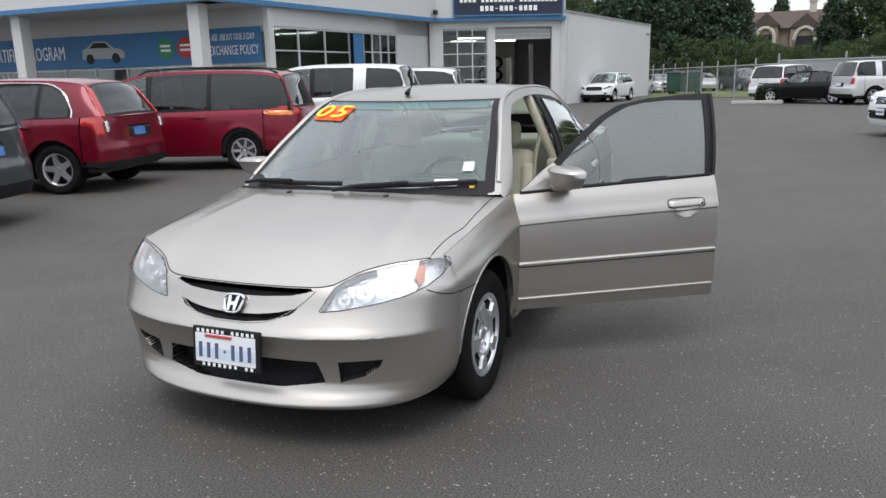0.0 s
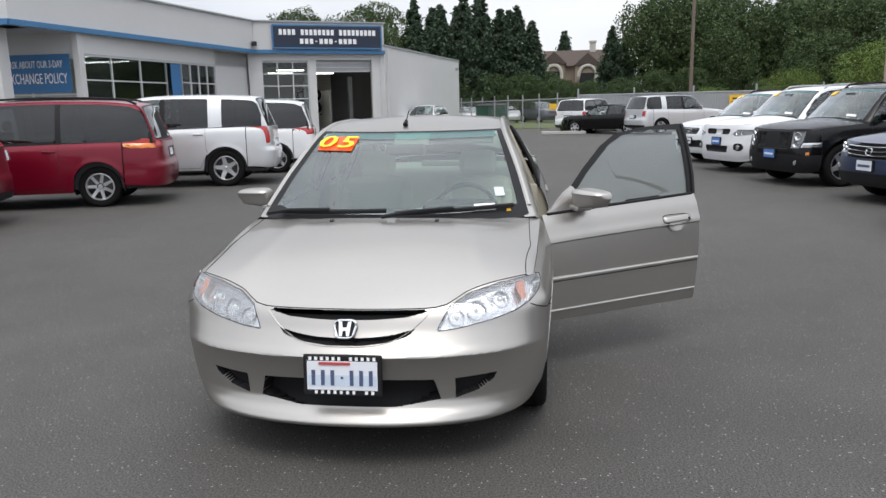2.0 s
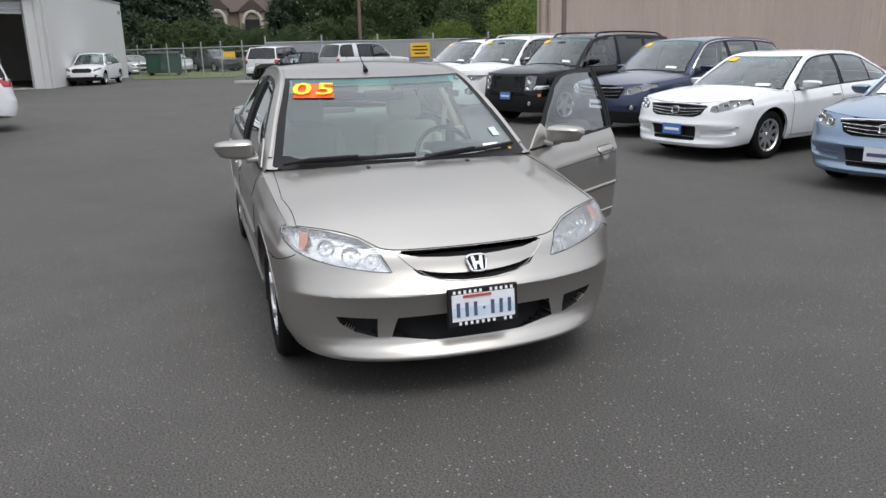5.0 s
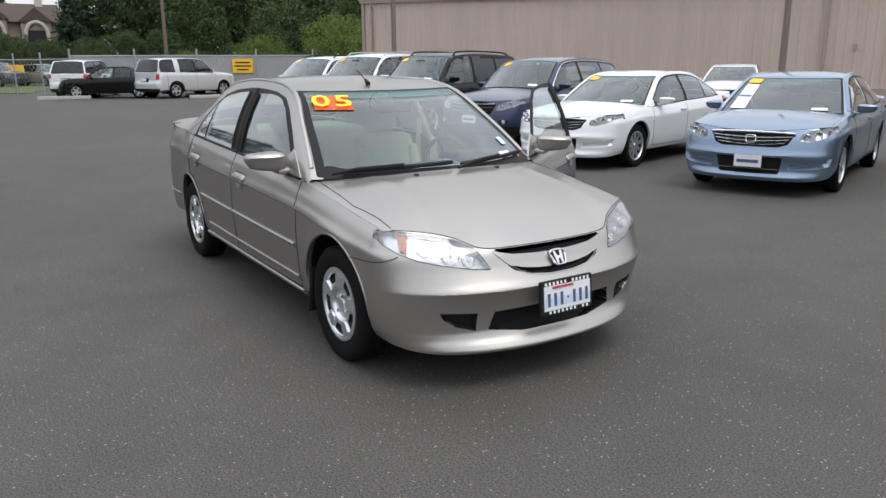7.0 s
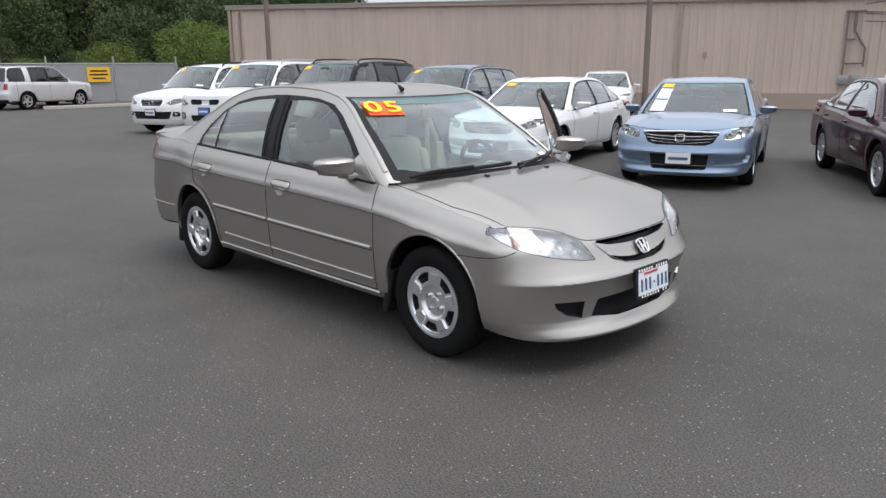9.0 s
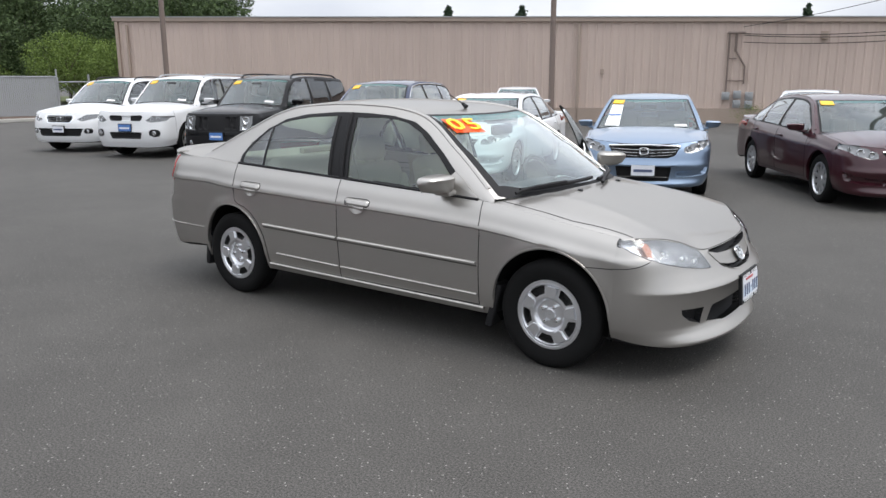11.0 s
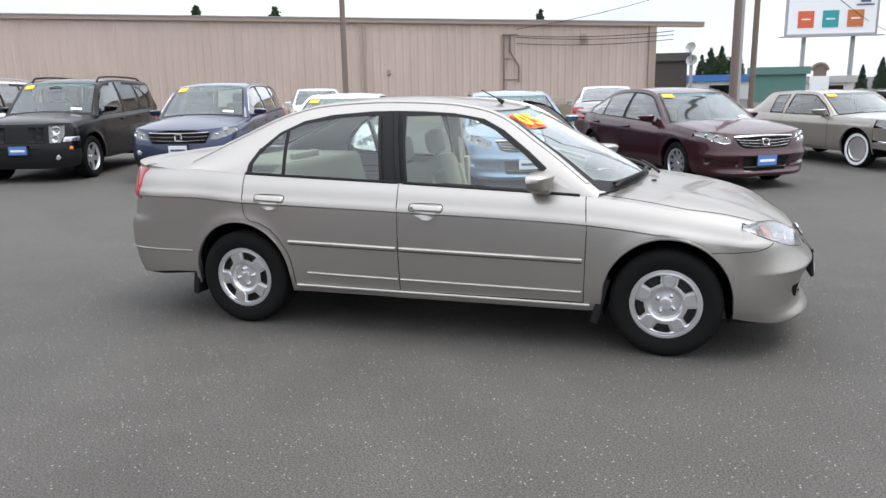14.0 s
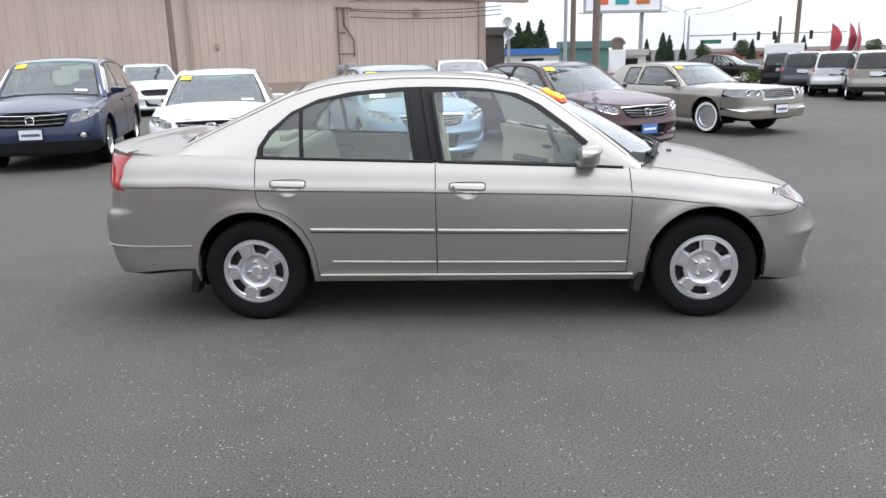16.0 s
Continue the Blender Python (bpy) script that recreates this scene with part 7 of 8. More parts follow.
def dress_front(made, tag, grille=(), lamps=(), plate_z=0.42, badge=None, fog=(), trim=None):
    """Chrome bars, lamp bowls, badge, fog lamps and a plate holder on a vehicle's face."""
    root, sh, _ = made
    for y0, z, lift, r, flat in grille:
        y = np.linspace(-y0, y0, 21)
        p = sh.end(y, z + lift * np.abs(y / y0) ** 2, True) + np.array((0.002, 0, 0))
        link_mesh("grille_bar", *tube(p, r, 8, flat), trim or M_CHROME, root, "chrome grille bar")
    for sg in (1, -1):
        for y, z, r in lamps:
            c = sh.end(np.array(sg * y), np.array(z), True)
            v, f = lathe([(r, 0.012), (r, -0.006), (r * 0.93, -0.008), (r * 0.6, 0.012), (0.001, 0.02)], 20)
            mm = Matrix.Translation(Vector(c)) @ pose(0, 0, 0, 0, 0, 90 + sg * 18)
            link_mesh("lamp_bowl", [mm @ Vector(q) for q in v], f, M_CHROME, root)
        for y, z, r in fog:
            c = sh.end(np.array(sg * y), np.array(z), True)
            v, f = lathe([(r, 0.02), (r, -0.004), (r * 0.5, -0.008), (0.001, -0.009)], 16)
            mm = Matrix.Translation(Vector(c)) @ pose(0, 0, 0, 0, 0, 90)
            link_mesh("fog_lamp", [mm @ Vector(q) for q in v], f, M_BOWL, root)
    c = sh.end(np.array(0.0), np.array(plate_z), True)
    holder = part("plate_holder", boxes(((0.03, 0.33, 0.17), (c[0] + 0.012, 0, plate_z), 0.006)), M_TRIM, root)
    part("plate_insert", boxes(((0.006, 0.30, 0.14), (c[0] + 0.03, 0, plate_z), 0.0)), tag, holder, "paper dealer tag in a dark holder")
    part("tag_bar", boxes(((0.004, 0.24, 0.035), (c[0] + 0.034, 0, plate_z - 0.005), 0.0)), M_LETTER if tag == M_PLATEBLUE else M_NAVY, holder)
    if badge:
        c = sh.end(np.array(0.0), np.array(badge), True)
        v, f = tube([(c[0] + 0.016 + 0.2 * -z * 0.05, y * 0.055, badge + z * 0.042) for y, z in rounded([(-1, -1), (1, -1), (1, 1), (-1, 1)], 4, 0.3) + [(-0.7, -1)]], 0.007, 6)
        link_mesh("badge", v, f, M_CHROME, root, "chrome badge")


def accord_face(made, tag):
    dress_front(made, tag, [(0.455, 0.726, -0.012, 0.020, 0.9), (0.43, 0.668, 0.016, 0.012, 0.7), (0.40, 0.628, 0.022, 0.012, 0.7), (0.36, 0.588, 0.026, 0.012, 0.7), (0.33, 0.318, 0.0, 0.010, 0.8)],
                [(0.575, 0.685, 0.036), (0.68, 0.708, 0.042), (0.77, 0.742, 0.024)], 0.405, 0.650, ())


def crv_face(made, tag):
    dress_front(made, tag, [(0.48, 0.795, 0.012, 0.021, 0.6), (0.46, 0.735, 0.014, 0.021, 0.6), (0.43, 0.675, 0.016, 0.021, 0.6)], [(0.60, 0.755, 0.04), (0.73, 0.80, 0.045)], 0.54, 0.735, [(0.67, 0.50, 0.04)])


def chrome_line(made):
    """A bright strip round the side windows."""
    root, sh, _ = made
    fr, _w = auto_windows(sh)
    pts = np.array((fr[1:] if not isinstance(fr[0], list) else fr[0][1:]), float)
    for sg in (1, -1):
        link_mesh("window_trim", *tube(sh.cabin(pts[:, 0], pts[:, 1], sg) + np.array((0, sg * 0.006, 0)), 0.011, 6), M_CHROME, root, "chrome window strip")
    return made


def price_sheet(root, spec):
    """A tall white sheet of prices behind one side of the windshield."""
    sh = Shell(spec)
    c = sh.roof(np.array([0.10, 0.10, 0.74, 0.74]), np.array([-0.80, -0.52, -0.58, -0.84])) + np.array((0.006, 0, 0.006))
    sheet_ = link_mesh("price_sheet", np.concatenate([c, c - np.array((0.003, 0, 0.003))]), [(0, 1, 2, 3), (7, 6, 5, 4), (0, 4, 5, 1), (1, 5, 6, 2), (2, 6, 7, 3), (3, 7, 4, 0)], M_PAPER, root, "tall white price sheet", smooth=False)
    b = sh.roof(np.array([0.40, 0.40, 0.43, 0.43]), np.array([-0.80, -0.56, -0.57, -0.81])) + np.array((0.009, 0, 0.009))
    link_mesh("price_line", np.concatenate([b, b - np.array((0.002, 0, 0.002))]), [(0, 1, 2, 3), (7, 6, 5, 4), (0, 4, 5, 1), (1, 5, 6, 2), (2, 6, 7, 3), (3, 7, 4, 0)], M_PLATEBLUE, sheet_, smooth=False)


def tall_lamps(made):
    """Tail lamps that climb the rear pillars, with a clear reversing part at the foot."""
    root, sh, _ = made
    for sg in (1, -1):
        p = sh.roof(np.linspace(2.12, 2.98, 24), np.full(24, sg * 0.985)) + np.array((-0.006, sg * 0.004, 0))
        lamp = link_mesh("tail_light", *tube(p, 0.045, 8, 0.5), M_TAIL, root, "tall red tail lamp")
        yc = sg * (abs(p[-1, 1]) - 0.005)
        q = sh.end(np.full(6, yc), np.linspace(p[-1, 2] - 0.06, p[-1, 2] - 0.2, 6), False) + np.array((-0.012, 0, 0))
        link_mesh("reversing_lamp", *tube(q, 0.05, 8, 0.5), M_BOWL, lamp)
    return made


def suv_rear(z0=0.8, z1=1.06, y0=0.66, tag="plate", low=0.45, amber=None, y1=0.9):
    f = both([(y0, z0 + 0.04), (y0 + 0.05, z0), (y1, z0), (y1, z1), (y0 + 0.04, z1)], "tail_light", -0.006)
    f += [([(-0.30, 0.92), (-0.30, 0.74), (0.30, 0.74), (0.30, 0.92)], "trim", 0.02), ([(-0.155, 0.89), (-0.155, 0.77), (0.155, 0.77), (0.155, 0.89)], tag, 0.004)]
    if low:
        f += [([(-0.9, low), (0.9, low), (0.9, 0.2), (-0.9, 0.2)], "lower", 0.0)]
    if amber:
        f += both([(amber[2], amber[0]), (0.97, amber[0]), (0.97, amber[1]), (amber[2], amber[1])], "indicator", -0.007)
    return f


def stands(x, y, deg):
    return pose(x, y, ground_z(x, y), 0, 0, deg)


ACCORD = resized(CIVIC, 4.93, 1.85, 1.44, 2.80, 0.96)
for q in ("edge", "crease", "front_res", "door_curve"):
    del ACCORD[q]
ACCORD.update(r=0.325, ra=0.37, za=0.335, rim=0.68, nF=2.9, hoodback=0.0,
              hood=[(1.18, 0.975), (1.35, 0.965), (1.7, 0.925), (2.0, 0.865), (2.16, 0.81), (2.245, 0.765)],
              nose=[(0.15, -0.09), (0.2, -0.03), (0.235, -0.002), (0.26, -0.012), (0.30, -0.045), (0.42, -0.035), (0.485, -0.004), (0.50, 0.0), (0.512, -0.006), (0.56, -0.032), (0.62, -0.050), (0.70, -0.08), (0.78, -0.13)])
ACCORD["sh"] = [q for q in ACCORD["sh"] if q[0] < 1.0] + [(1.28, 0.905), (1.55, 0.875), (1.8, 0.835), (2.0, 0.79), (2.2, 0.75)]
ACCORD_LOW = dict(resized(ACCORD, 4.70, 1.765, 1.375, 2.67, 0.915), r=0.312, ra=0.356, za=0.322)
CRV = resized(SUV, 4.40, 1.82, 1.62, 2.62, 0.93)
PILOT = resized(dict(BOXY, quarter=[(-1.34, -1.08)]), 4.70, 1.99, 1.83, 2.775, 0.93)
PILOT["solid_pillar"] = PILOT["quarter"][0]
PILOT_LOW = dict(resized(BOXY, 4.20, 1.74, 1.55, 2.50, 0.83), r=0.335, ra=0.385, za=0.35)
JEEP = resized(BOXY, 4.49, 1.84, 1.74, 2.694, 0.80)
ENDEAVOR = resized(BOXY, 4.83, 1.87, 1.76, 2.75, 0.95)
SANTAFE = resized(SUV, 4.68, 1.89, 1.72, 2.70, 0.92)
ODYSSEY = resized(VAN, 5.06, 1.92, 1.72, 3.0, 1.0)
SIENNA = resized(VAN, 4.98, 1.96, 1.75, 3.03, 0.98)

# the row that faces the walk
accord_face(build_vehicle("sedan", ACCORD_LOW, stands(-1.33, 7.33, -70), "light metallic blue four-door sedan with a year sticker on its windshield", "car", M_SKYBLUE, front=accord_front("plate"), rear=sedan_rear(), sticker=True, spokes=7, wheel_style="many", res=0.028, group="cars facing the walk"), M_PLATE)
price_sheet(bpy.data.objects["sedan"], ACCORD_LOW)
accord_face(build_vehicle("sedan", ACCORD_LOW, stands(-4.13, 7.12, -75.5), "white four-door sedan with a blue dealer tag", "car", M_WHITE, front=accord_front("plate_tag"), rear=sedan_rear(), sticker=True, spokes=9, wheel_style="many", res=0.028, group="cars facing the walk"), M_PLATEBLUE)
accord_face(build_vehicle("sedan", ACCORD_LOW, stands(1.345, 8.02, -57.8), "maroon four-door sedan with chrome grille bars", "car", M_MAROON, front=accord_front("plate_tag"), rear=sedan_rear(), sticker=True, spokes=10, wheel_style="many", res=0.028, group="cars facing the walk"), M_PLATEBLUE)
crv_face(chrome_line(build_vehicle("crossover", CRV, stands(-6.95, 7.55, -74), "dark blue compact crossover with a three-bar chrome grille", "car", M_BLUE, front=crv_front("plate"), rear=suv_rear(), sticker=True, spokes=5, res=0.028, group="cars facing the walk")), M_PLATE)
dress_front(build_vehicle("off_roader", JEEP, stands(-9.75, 6.95, -72), "black boxy off-roader with square headlights and roof rails", "car", M_BLACK, front=jeep_front("plate_tag"), rear=suv_rear(), sticker=True, spokes=5, dark_glass=M_GLASS_TINT, res=0.028, group="cars facing the walk", bars_on_roof=M_TRIM), M_PLATEBLUE, (), [(0.625, 0.865, 0.066), (0.605, 0.735, 0.058)], 0.55, None, [(0.62, 0.42, 0.045)])
dress_front(build_vehicle("crossover", ENDEAVOR, stands(-12.5, 6.75, -70), "white crossover with a split black grille", "car", M_WHITE, front=endeavor_front("plate_tag"), rear=suv_rear(), sticker=True, spokes=5, dark_glass=M_GLASS_MID, res=0.028, group="cars facing the walk", bars_on_roof=M_GREYSTEEL), M_PLATEBLUE, (), [(0.62, 0.83, 0.04), (0.74, 0.835, 0.04)], 0.65, None, [(0.67, 0.54, 0.05)])
dress_front(build_vehicle("crossover", SANTAFE, stands(-15.2, 6.6, -68), "white crossover with a chrome grille and black lower bumper", "car", M_WHITE, front=santafe_front("plate"), rear=suv_rear(), sticker=True, spokes=5, res=0.028, group="cars facing the walk", bars_on_roof=M_TRIM), M_PLATE, [(0.33, 0.82, 0.0, 0.012, 0.7), (0.31, 0.775, 0.0, 0.012, 0.7), (0.29, 0.73, 0.0, 0.012, 0.7)], [(0.60, 0.79, 0.04), (0.72, 0.815, 0.04)], 0.54, 0.775, [(0.71, 0.50, 0.04)])
COUPE = dict(resized(LUX, 4.80, 1.72, 1.26, 2.66, 0.97), r=0.305, ra=0.35, za=0.32, frontdoor=(-0.58, 0.66), reardoor=-0.581)
COUPE_WINS = [[(0.60, 0.85), (0.36, 1.00), (0.06, 1.155), (-0.12, 1.175), (-0.52, 1.18), (-0.53, 0.85)], [(-0.66, 0.865), (-0.66, 1.165), (-0.98, 1.155), (-0.98, 0.865)]]
COUPE_FRAME = [[(0.64, 0.838), (0.37, 1.02), (0.06, 1.175), (-0.12, 1.195), (-0.54, 1.20), (-0.55, 0.838)], [(-0.635, 0.845), (-0.635, 1.185), (-1.005, 1.175), (-1.005, 0.845)]]
dress_front(build_vehicle("coupe", COUPE, stands(4.26, 10.65, -60), "pale gold two-door luxury coupe with white-wall tyres", "car", M_GOLD, front=lux_front("plate"), rear=sedan_rear(), sticker=True, wins=COUPE_WINS, frame=COUPE_FRAME, handles=False, dark_glass=M_GLASS_MID, spokes=24, wheel_style="wire", whitewall=True, res=0.028, group="cars facing the walk"), M_PLATE, [(0.37, z_, 0.0, 0.005, 1.0) for z_ in (0.66, 0.69, 0.72, 0.75, 0.78, 0.81)], [(0.54, 0.75, 0.05), (0.70, 0.75, 0.05)], 0.46)
# the row that turns its back
H_ROW = -75
build_vehicle("minivan", ODYSSEY, stands(-6.6, -7.9, -71), "dark red minivan with roof rails and privacy glass", "van", M_RED, rear=suv_rear(0.93, 1.08, 0.62, low=0, amber=(0.925, 1.005, 0.80), y1=0.97), dark_glass=M_GLASS_TINT, res=0.03, lower=M_RED, spokes=7, wheel_style="many", group="cars seen from behind", bars_on_roof=M_TRIM)
tall_lamps(chrome_line(build_vehicle("crossover", dict(CRV, glass_end=-1.60), stands(-3.68, -8.53, H_ROW), "red compact crossover with tall tail lamps", "car", M_RED2, rear=suv_rear(0.80, 1.3, 0.74, "plate_tag", y1=0.865), dark_glass=M_GLASS_TINT, res=0.03, spokes=5, group="cars seen from behind")))
build_vehicle("off_roader", PILOT, stands(-9.95, -6.97, -76), "silver boxy off-roader with dark rear windows", "car", M_SILVER, rear=suv_rear(0.84, 1.2, 0.80, low=0.36, y1=0.915), dark_glass=M_GLASS_TINT, res=0.03, spokes=5, group="cars seen from behind")
build_vehicle("minivan", SIENNA, stands(-12.88, -7.1, H_ROW), "white minivan with wrap-round red tail lamps", "van", M_WHITE, rear=suv_rear(0.90, 1.06, 0.6, low=0), dark_glass=M_GLASS_TINT, res=0.03, lower=M_WHITE, spokes=5, group="cars seen from behind")
build_vehicle("minivan", ODYSSEY, stands(-0.4, -7.98, H_ROW), "dark grey minivan with a dealer tag on its tailgate", "van", M_GREY, rear=suv_rear(0.85, 1.05, 0.66, "plate_tag"), dark_glass=M_GLASS_TINT, spokes=5, group="cars seen from behind")


# behind and beyond
build_vehicle("off_roader", PILOT, stands(-32.7, 7.4, 114), "silver boxy off-roader parked at the kerbed bed", "car", M_SILVER, rear=suv_rear(0.85, 1.1, 0.74), dark_glass=M_GLASS_TINT, res=0.07, handles=False)
build_vehicle("crossover", CRV, stands(-39.4, -5.75, -11), "white compact crossover beside the white service wing", "car", M_WHITE, front=crv_front("plate"), res=0.06, handles=False)
build_vehicle("crossover", ENDEAVOR, stands(-36.3, 3.6, 150), "white crossover near the far fence", "car", M_WHITE, rear=suv_rear(0.9, 1.1, 0.7), dark_glass=M_GLASS_TINT, res=0.07, handles=False)
build_vehicle("sedan", ACCORD, stands(-33.9, 4.3, -118), "black four-door sedan near the far fence", "car", M_BLACK, front=accord_front("plate"), dark_glass=M_GLASS_TINT, res=0.07, handles=False)
build_vehicle("sedan", ACCORD, stands(-10.1, 18.0, -60), "white four-door sedan by the tan wall", "car", M_WHITE, front=accord_front("plate_tag"), res=0.06, handles=False)
LOW = resized(CIVIC, 4.5, 1.75, 1.38, 2.65, 0.9)
for q in ("edge", "crease", "front_res", "door_curve"):
    del LOW[q]
build_vehicle("sedan", LOW, stands(-0.5, 15.6, 97), "silver four-door sedan behind the maroon sedan", "car", M_SILVER, rear=sedan_rear(), res=0.06, handles=False)
build_vehicle("off_roader", PILOT, stands(-16.2, -8.2, -75), "dark blue off-roader behind the white minivan", "car", M_GREY, rear=suv_rear(0.85, 1.1, 0.74), dark_glass=M_GLASS_TINT, res=0.07, handles=False)
build_vehicle("sedan", ACCORD, stands(13.0, 36.0, -35), "black four-door sedan across the drive", "car", M_BLACK, front=accord_front("plate"), dark_glass=M_GLASS_TINT, res=0.07, handles=False)
for k, (x, y, c, lab) in enumerate(((13.2, 28.6, M_BLACK, "black off-roader at the end of the lot"), (12.9, 25.8, M_GREY, "dark grey off-roader at the end of the lot"), (13.0, 23.4, M_SILVER, "silver off-roader at the end of the lot"), (13.2, 21.1, M_GOLD, "gold off-roader at the end of the lot"))):
    build_vehicle("off_roader", PILOT_LOW, stands(x, y, 70), lab, "car", c, rear=suv_rear(0.85, 1.1, 0.74), dark_glass=M_GLASS_TINT, res=0.07, handles=False)
far = [build_vehicle("sedan", ACCORD, stands(-58, -5.0, 20), "grey car in the lot beyond the fence", "car", M_SILVER, front=accord_front("plate"), res=0.1, gaps=False, handles=False, group="cars beyond the fence")[0],
       build_vehicle("pickup", ENDEAVOR, stands(-60, 1.0, 30), "dark car in the lot beyond the fence", "car", M_GREY, front=endeavor_front("plate"), res=0.1, gaps=False, handles=False, group="cars beyond the fence")[0],
       build_vehicle("crossover", CRV, stands(-59, 4.0, 25), "pale car in the lot beyond the fence", "car", M_GOLD, front=crv_front("plate"), res=0.1, gaps=False, handles=False, group="cars beyond the fence")[0]]
for k, (x, y, a) in enumerate(((-61, -7.8, 15), (-62.5, -10.2, 20), (-57, 6.6, 30), (-61, -2.2, 200), (-60, 9.6, 25), (-56, 12.0, 200))):
    copy_thing(far[k % 3], stands(x, y, a))


# ---- the car being shown
def sym(half):
    """A closed outline from its right half, listed from the upper middle round to the lower middle."""
    return list(half) + [(-a, b) for a, b in half[::-1]]


HEADLIGHT = [(0.786, 0.752), (0.735, 0.757), (0.62, 0.744), (0.495, 0.714), (0.42, 0.674), (0.372, 0.582), (0.46, 0.590), (0.60, 0.616), (0.69, 0.640), (0.752, 0.668), (0.785, 0.698), (0.794, 0.725)]
SLOT_UP = [(0.05, 0.672), (0.22, 0.672), (0.30, 0.668), (0.335, 0.656), (0.245, 0.636), (0.12, 0.628), (0.03, 0.626)]
SLOT_LO = [(0.05, 0.562), (0.12, 0.565), (0.20, 0.574), (0.29, 0.594), (0.25, 0.566), (0.18, 0.547), (0.07, 0.535)]
INTAKE = [(0.15, 0.386), (0.36, 0.382), (0.385, 0.292), (0.20, 0.266)]
POCKET = [(0.445, 0.384), (0.615, 0.396), (0.60, 0.365), (0.54, 0.322), (0.445, 0.293)]


def civic():
    front = [(sym(SLOT_UP), "grille.u", 0.045), (sym(SLOT_LO), "grille.l", 0.03), (sym(INTAKE), "intake", 0.07)]
    front += both(POCKET, "fog_recess", 0.035) + both(HEADLIGHT, "headlight", 0.035)
    rear = both([(0.46, 0.998), (0.48, 0.80), (0.792, 0.795), (0.774, 0.90), (0.748, 0.998)], "tail_light", -0.006)
    wins = [[(-0.188, 0.936), (-0.250, 1.313), (-0.035, 1.318), (0.10, 1.308), (0.192, 1.292), (0.32, 1.236), (0.507, 1.10), (0.66, 0.962), (0.705, 0.908)],
            [(-0.985, 0.972), (-1.0, 1.232), (-0.93, 1.262), (-0.856, 1.280), (-0.659, 1.308), (-0.405, 1.322), (-0.343, 0.948)],
            [(-1.222, 0.982), (-1.222, 1.03), (-1.179, 1.095), (-1.084, 1.187), (-1.026, 1.222), (-1.010, 0.974)]]
    frame = [[(0.81, 0.884), (0.68, 0.995), (0.53, 1.122), (0.372, 1.238), (0.247, 1.300), (0.063, 1.332), (-0.133, 1.344), (-0.298, 1.348), (-0.226, 0.93)],
             [(-0.226, 0.93), (-0.298, 1.348), (-0.346, 1.348), (-0.46, 1.346), (-0.72, 1.327), (-0.915, 1.290), (-1.074, 1.220), (-1.200, 1.115), (-1.256, 1.03), (-1.262, 0.966)]]
    root, sh, D = build_vehicle("sedan", CIVIC, pose(0, 0, 0), "champagne beige four-door sedan with its driver's door open", "car", M_BEIGE, res=0.0145, door_open=57, spokes=5, wheel_style="disc", lamp_mat=M_LAMP, cloth=M_CLOTH,
                                front=front, rear=rear, wins=wins, frame=frame, handles=False, mirrors=False, ws_frame=0.072, ws_inset=0.895, ws_poly=(
                                    [(0.0, -0.93), (0.03, -0.967), (0.985, -0.967), (0.985, 0.967), (0.03, 0.967), (0.0, 0.93)],
                                    [(0.065, -0.5), (0.085, -0.76), (0.13, -0.905), (0.93, -0.905), (0.955, -0.87), (0.955, 0.87), (0.93, 0.905), (0.13, 0.905), (0.085, 0.76), (0.065, 0.5)]))

    def run(nm, pts, fn, r, material, flat=1.0, mv=None, label="", n=60, lift=0.0):
        pts = np.array(pts, float)
        d = np.r_[0, np.cumsum(np.hypot(*np.diff(pts, axis=0).T))]
        t = np.linspace(0, d[-1], n)
        p = fn(np.interp(t, d, pts[:, 0]), np.interp(t, d, pts[:, 1]))
        v, f = tube(p, r, 8, flat)
        if mv is not None:
            v = [mv @ Vector(q) for q in v]
        return link_mesh(nm, v, f, material, root, label)

    # mouldings and sill lines, door by door
    for sg in (1, -1):
        fn = lambda x, z: sh.side(x, z, sg)
        out = lambda x, z: sh.side(x, z, sg) + np.array((0, sg * 0.004, 0))
        mv = D if sg > 0 else None
        for a, b, za, zb, mm in ((-0.955, -0.24, 0.560, 0.548, None), (-0.22, 0.855, 0.548, 0.532, mv)):
            run("side_moulding", [(a, za), (b, zb)], out, 0.0125, M_BEIGE, mv=mm, label="body-coloured rubbing strip")
            run("moulding_shadow", [(a, za - 0.014), (b, zb - 0.014)], fn, 0.004, M_GAP, mv=mm)
        for a, b, za, zb, mm in ((-0.84, -0.24, 0.364, 0.356, None), (-0.22, 0.855, 0.356, 0.346, mv)):
            run("lower_strip", [(a, za), (b, zb)], out, 0.008, M_BEIGE, mv=mm)
        # raised tube added to draw the highlight along the sill edge
        run("sill_strip", [(-0.92, 0.279), (0.90, 0.270)], lambda x, z: sh.side(x, z, sg) + np.array((0, sg * 0.012, 0)), 0.011, M_BEIGE)
        run("window_trim", [(-1.262, 0.975), (-0.27, 0.938), (-0.24, 0.937)], lambda x, z: sh.cabin(x, z, sg) + np.array((0, sg * 0.006, 0)), 0.0085, M_TRIM)
        run("window_trim", [(-0.21, 0.936), (0.83, 0.889)], lambda x, z: sh.cabin(x, z, sg) + np.array((0, sg * 0.006, 0)), 0.0085, M_TRIM, mv=mv)
        # seals along the centre posts
        cab = lambda x, z: sh.cabin(x, z, sg) + np.array((0, sg * 0.003, 0))
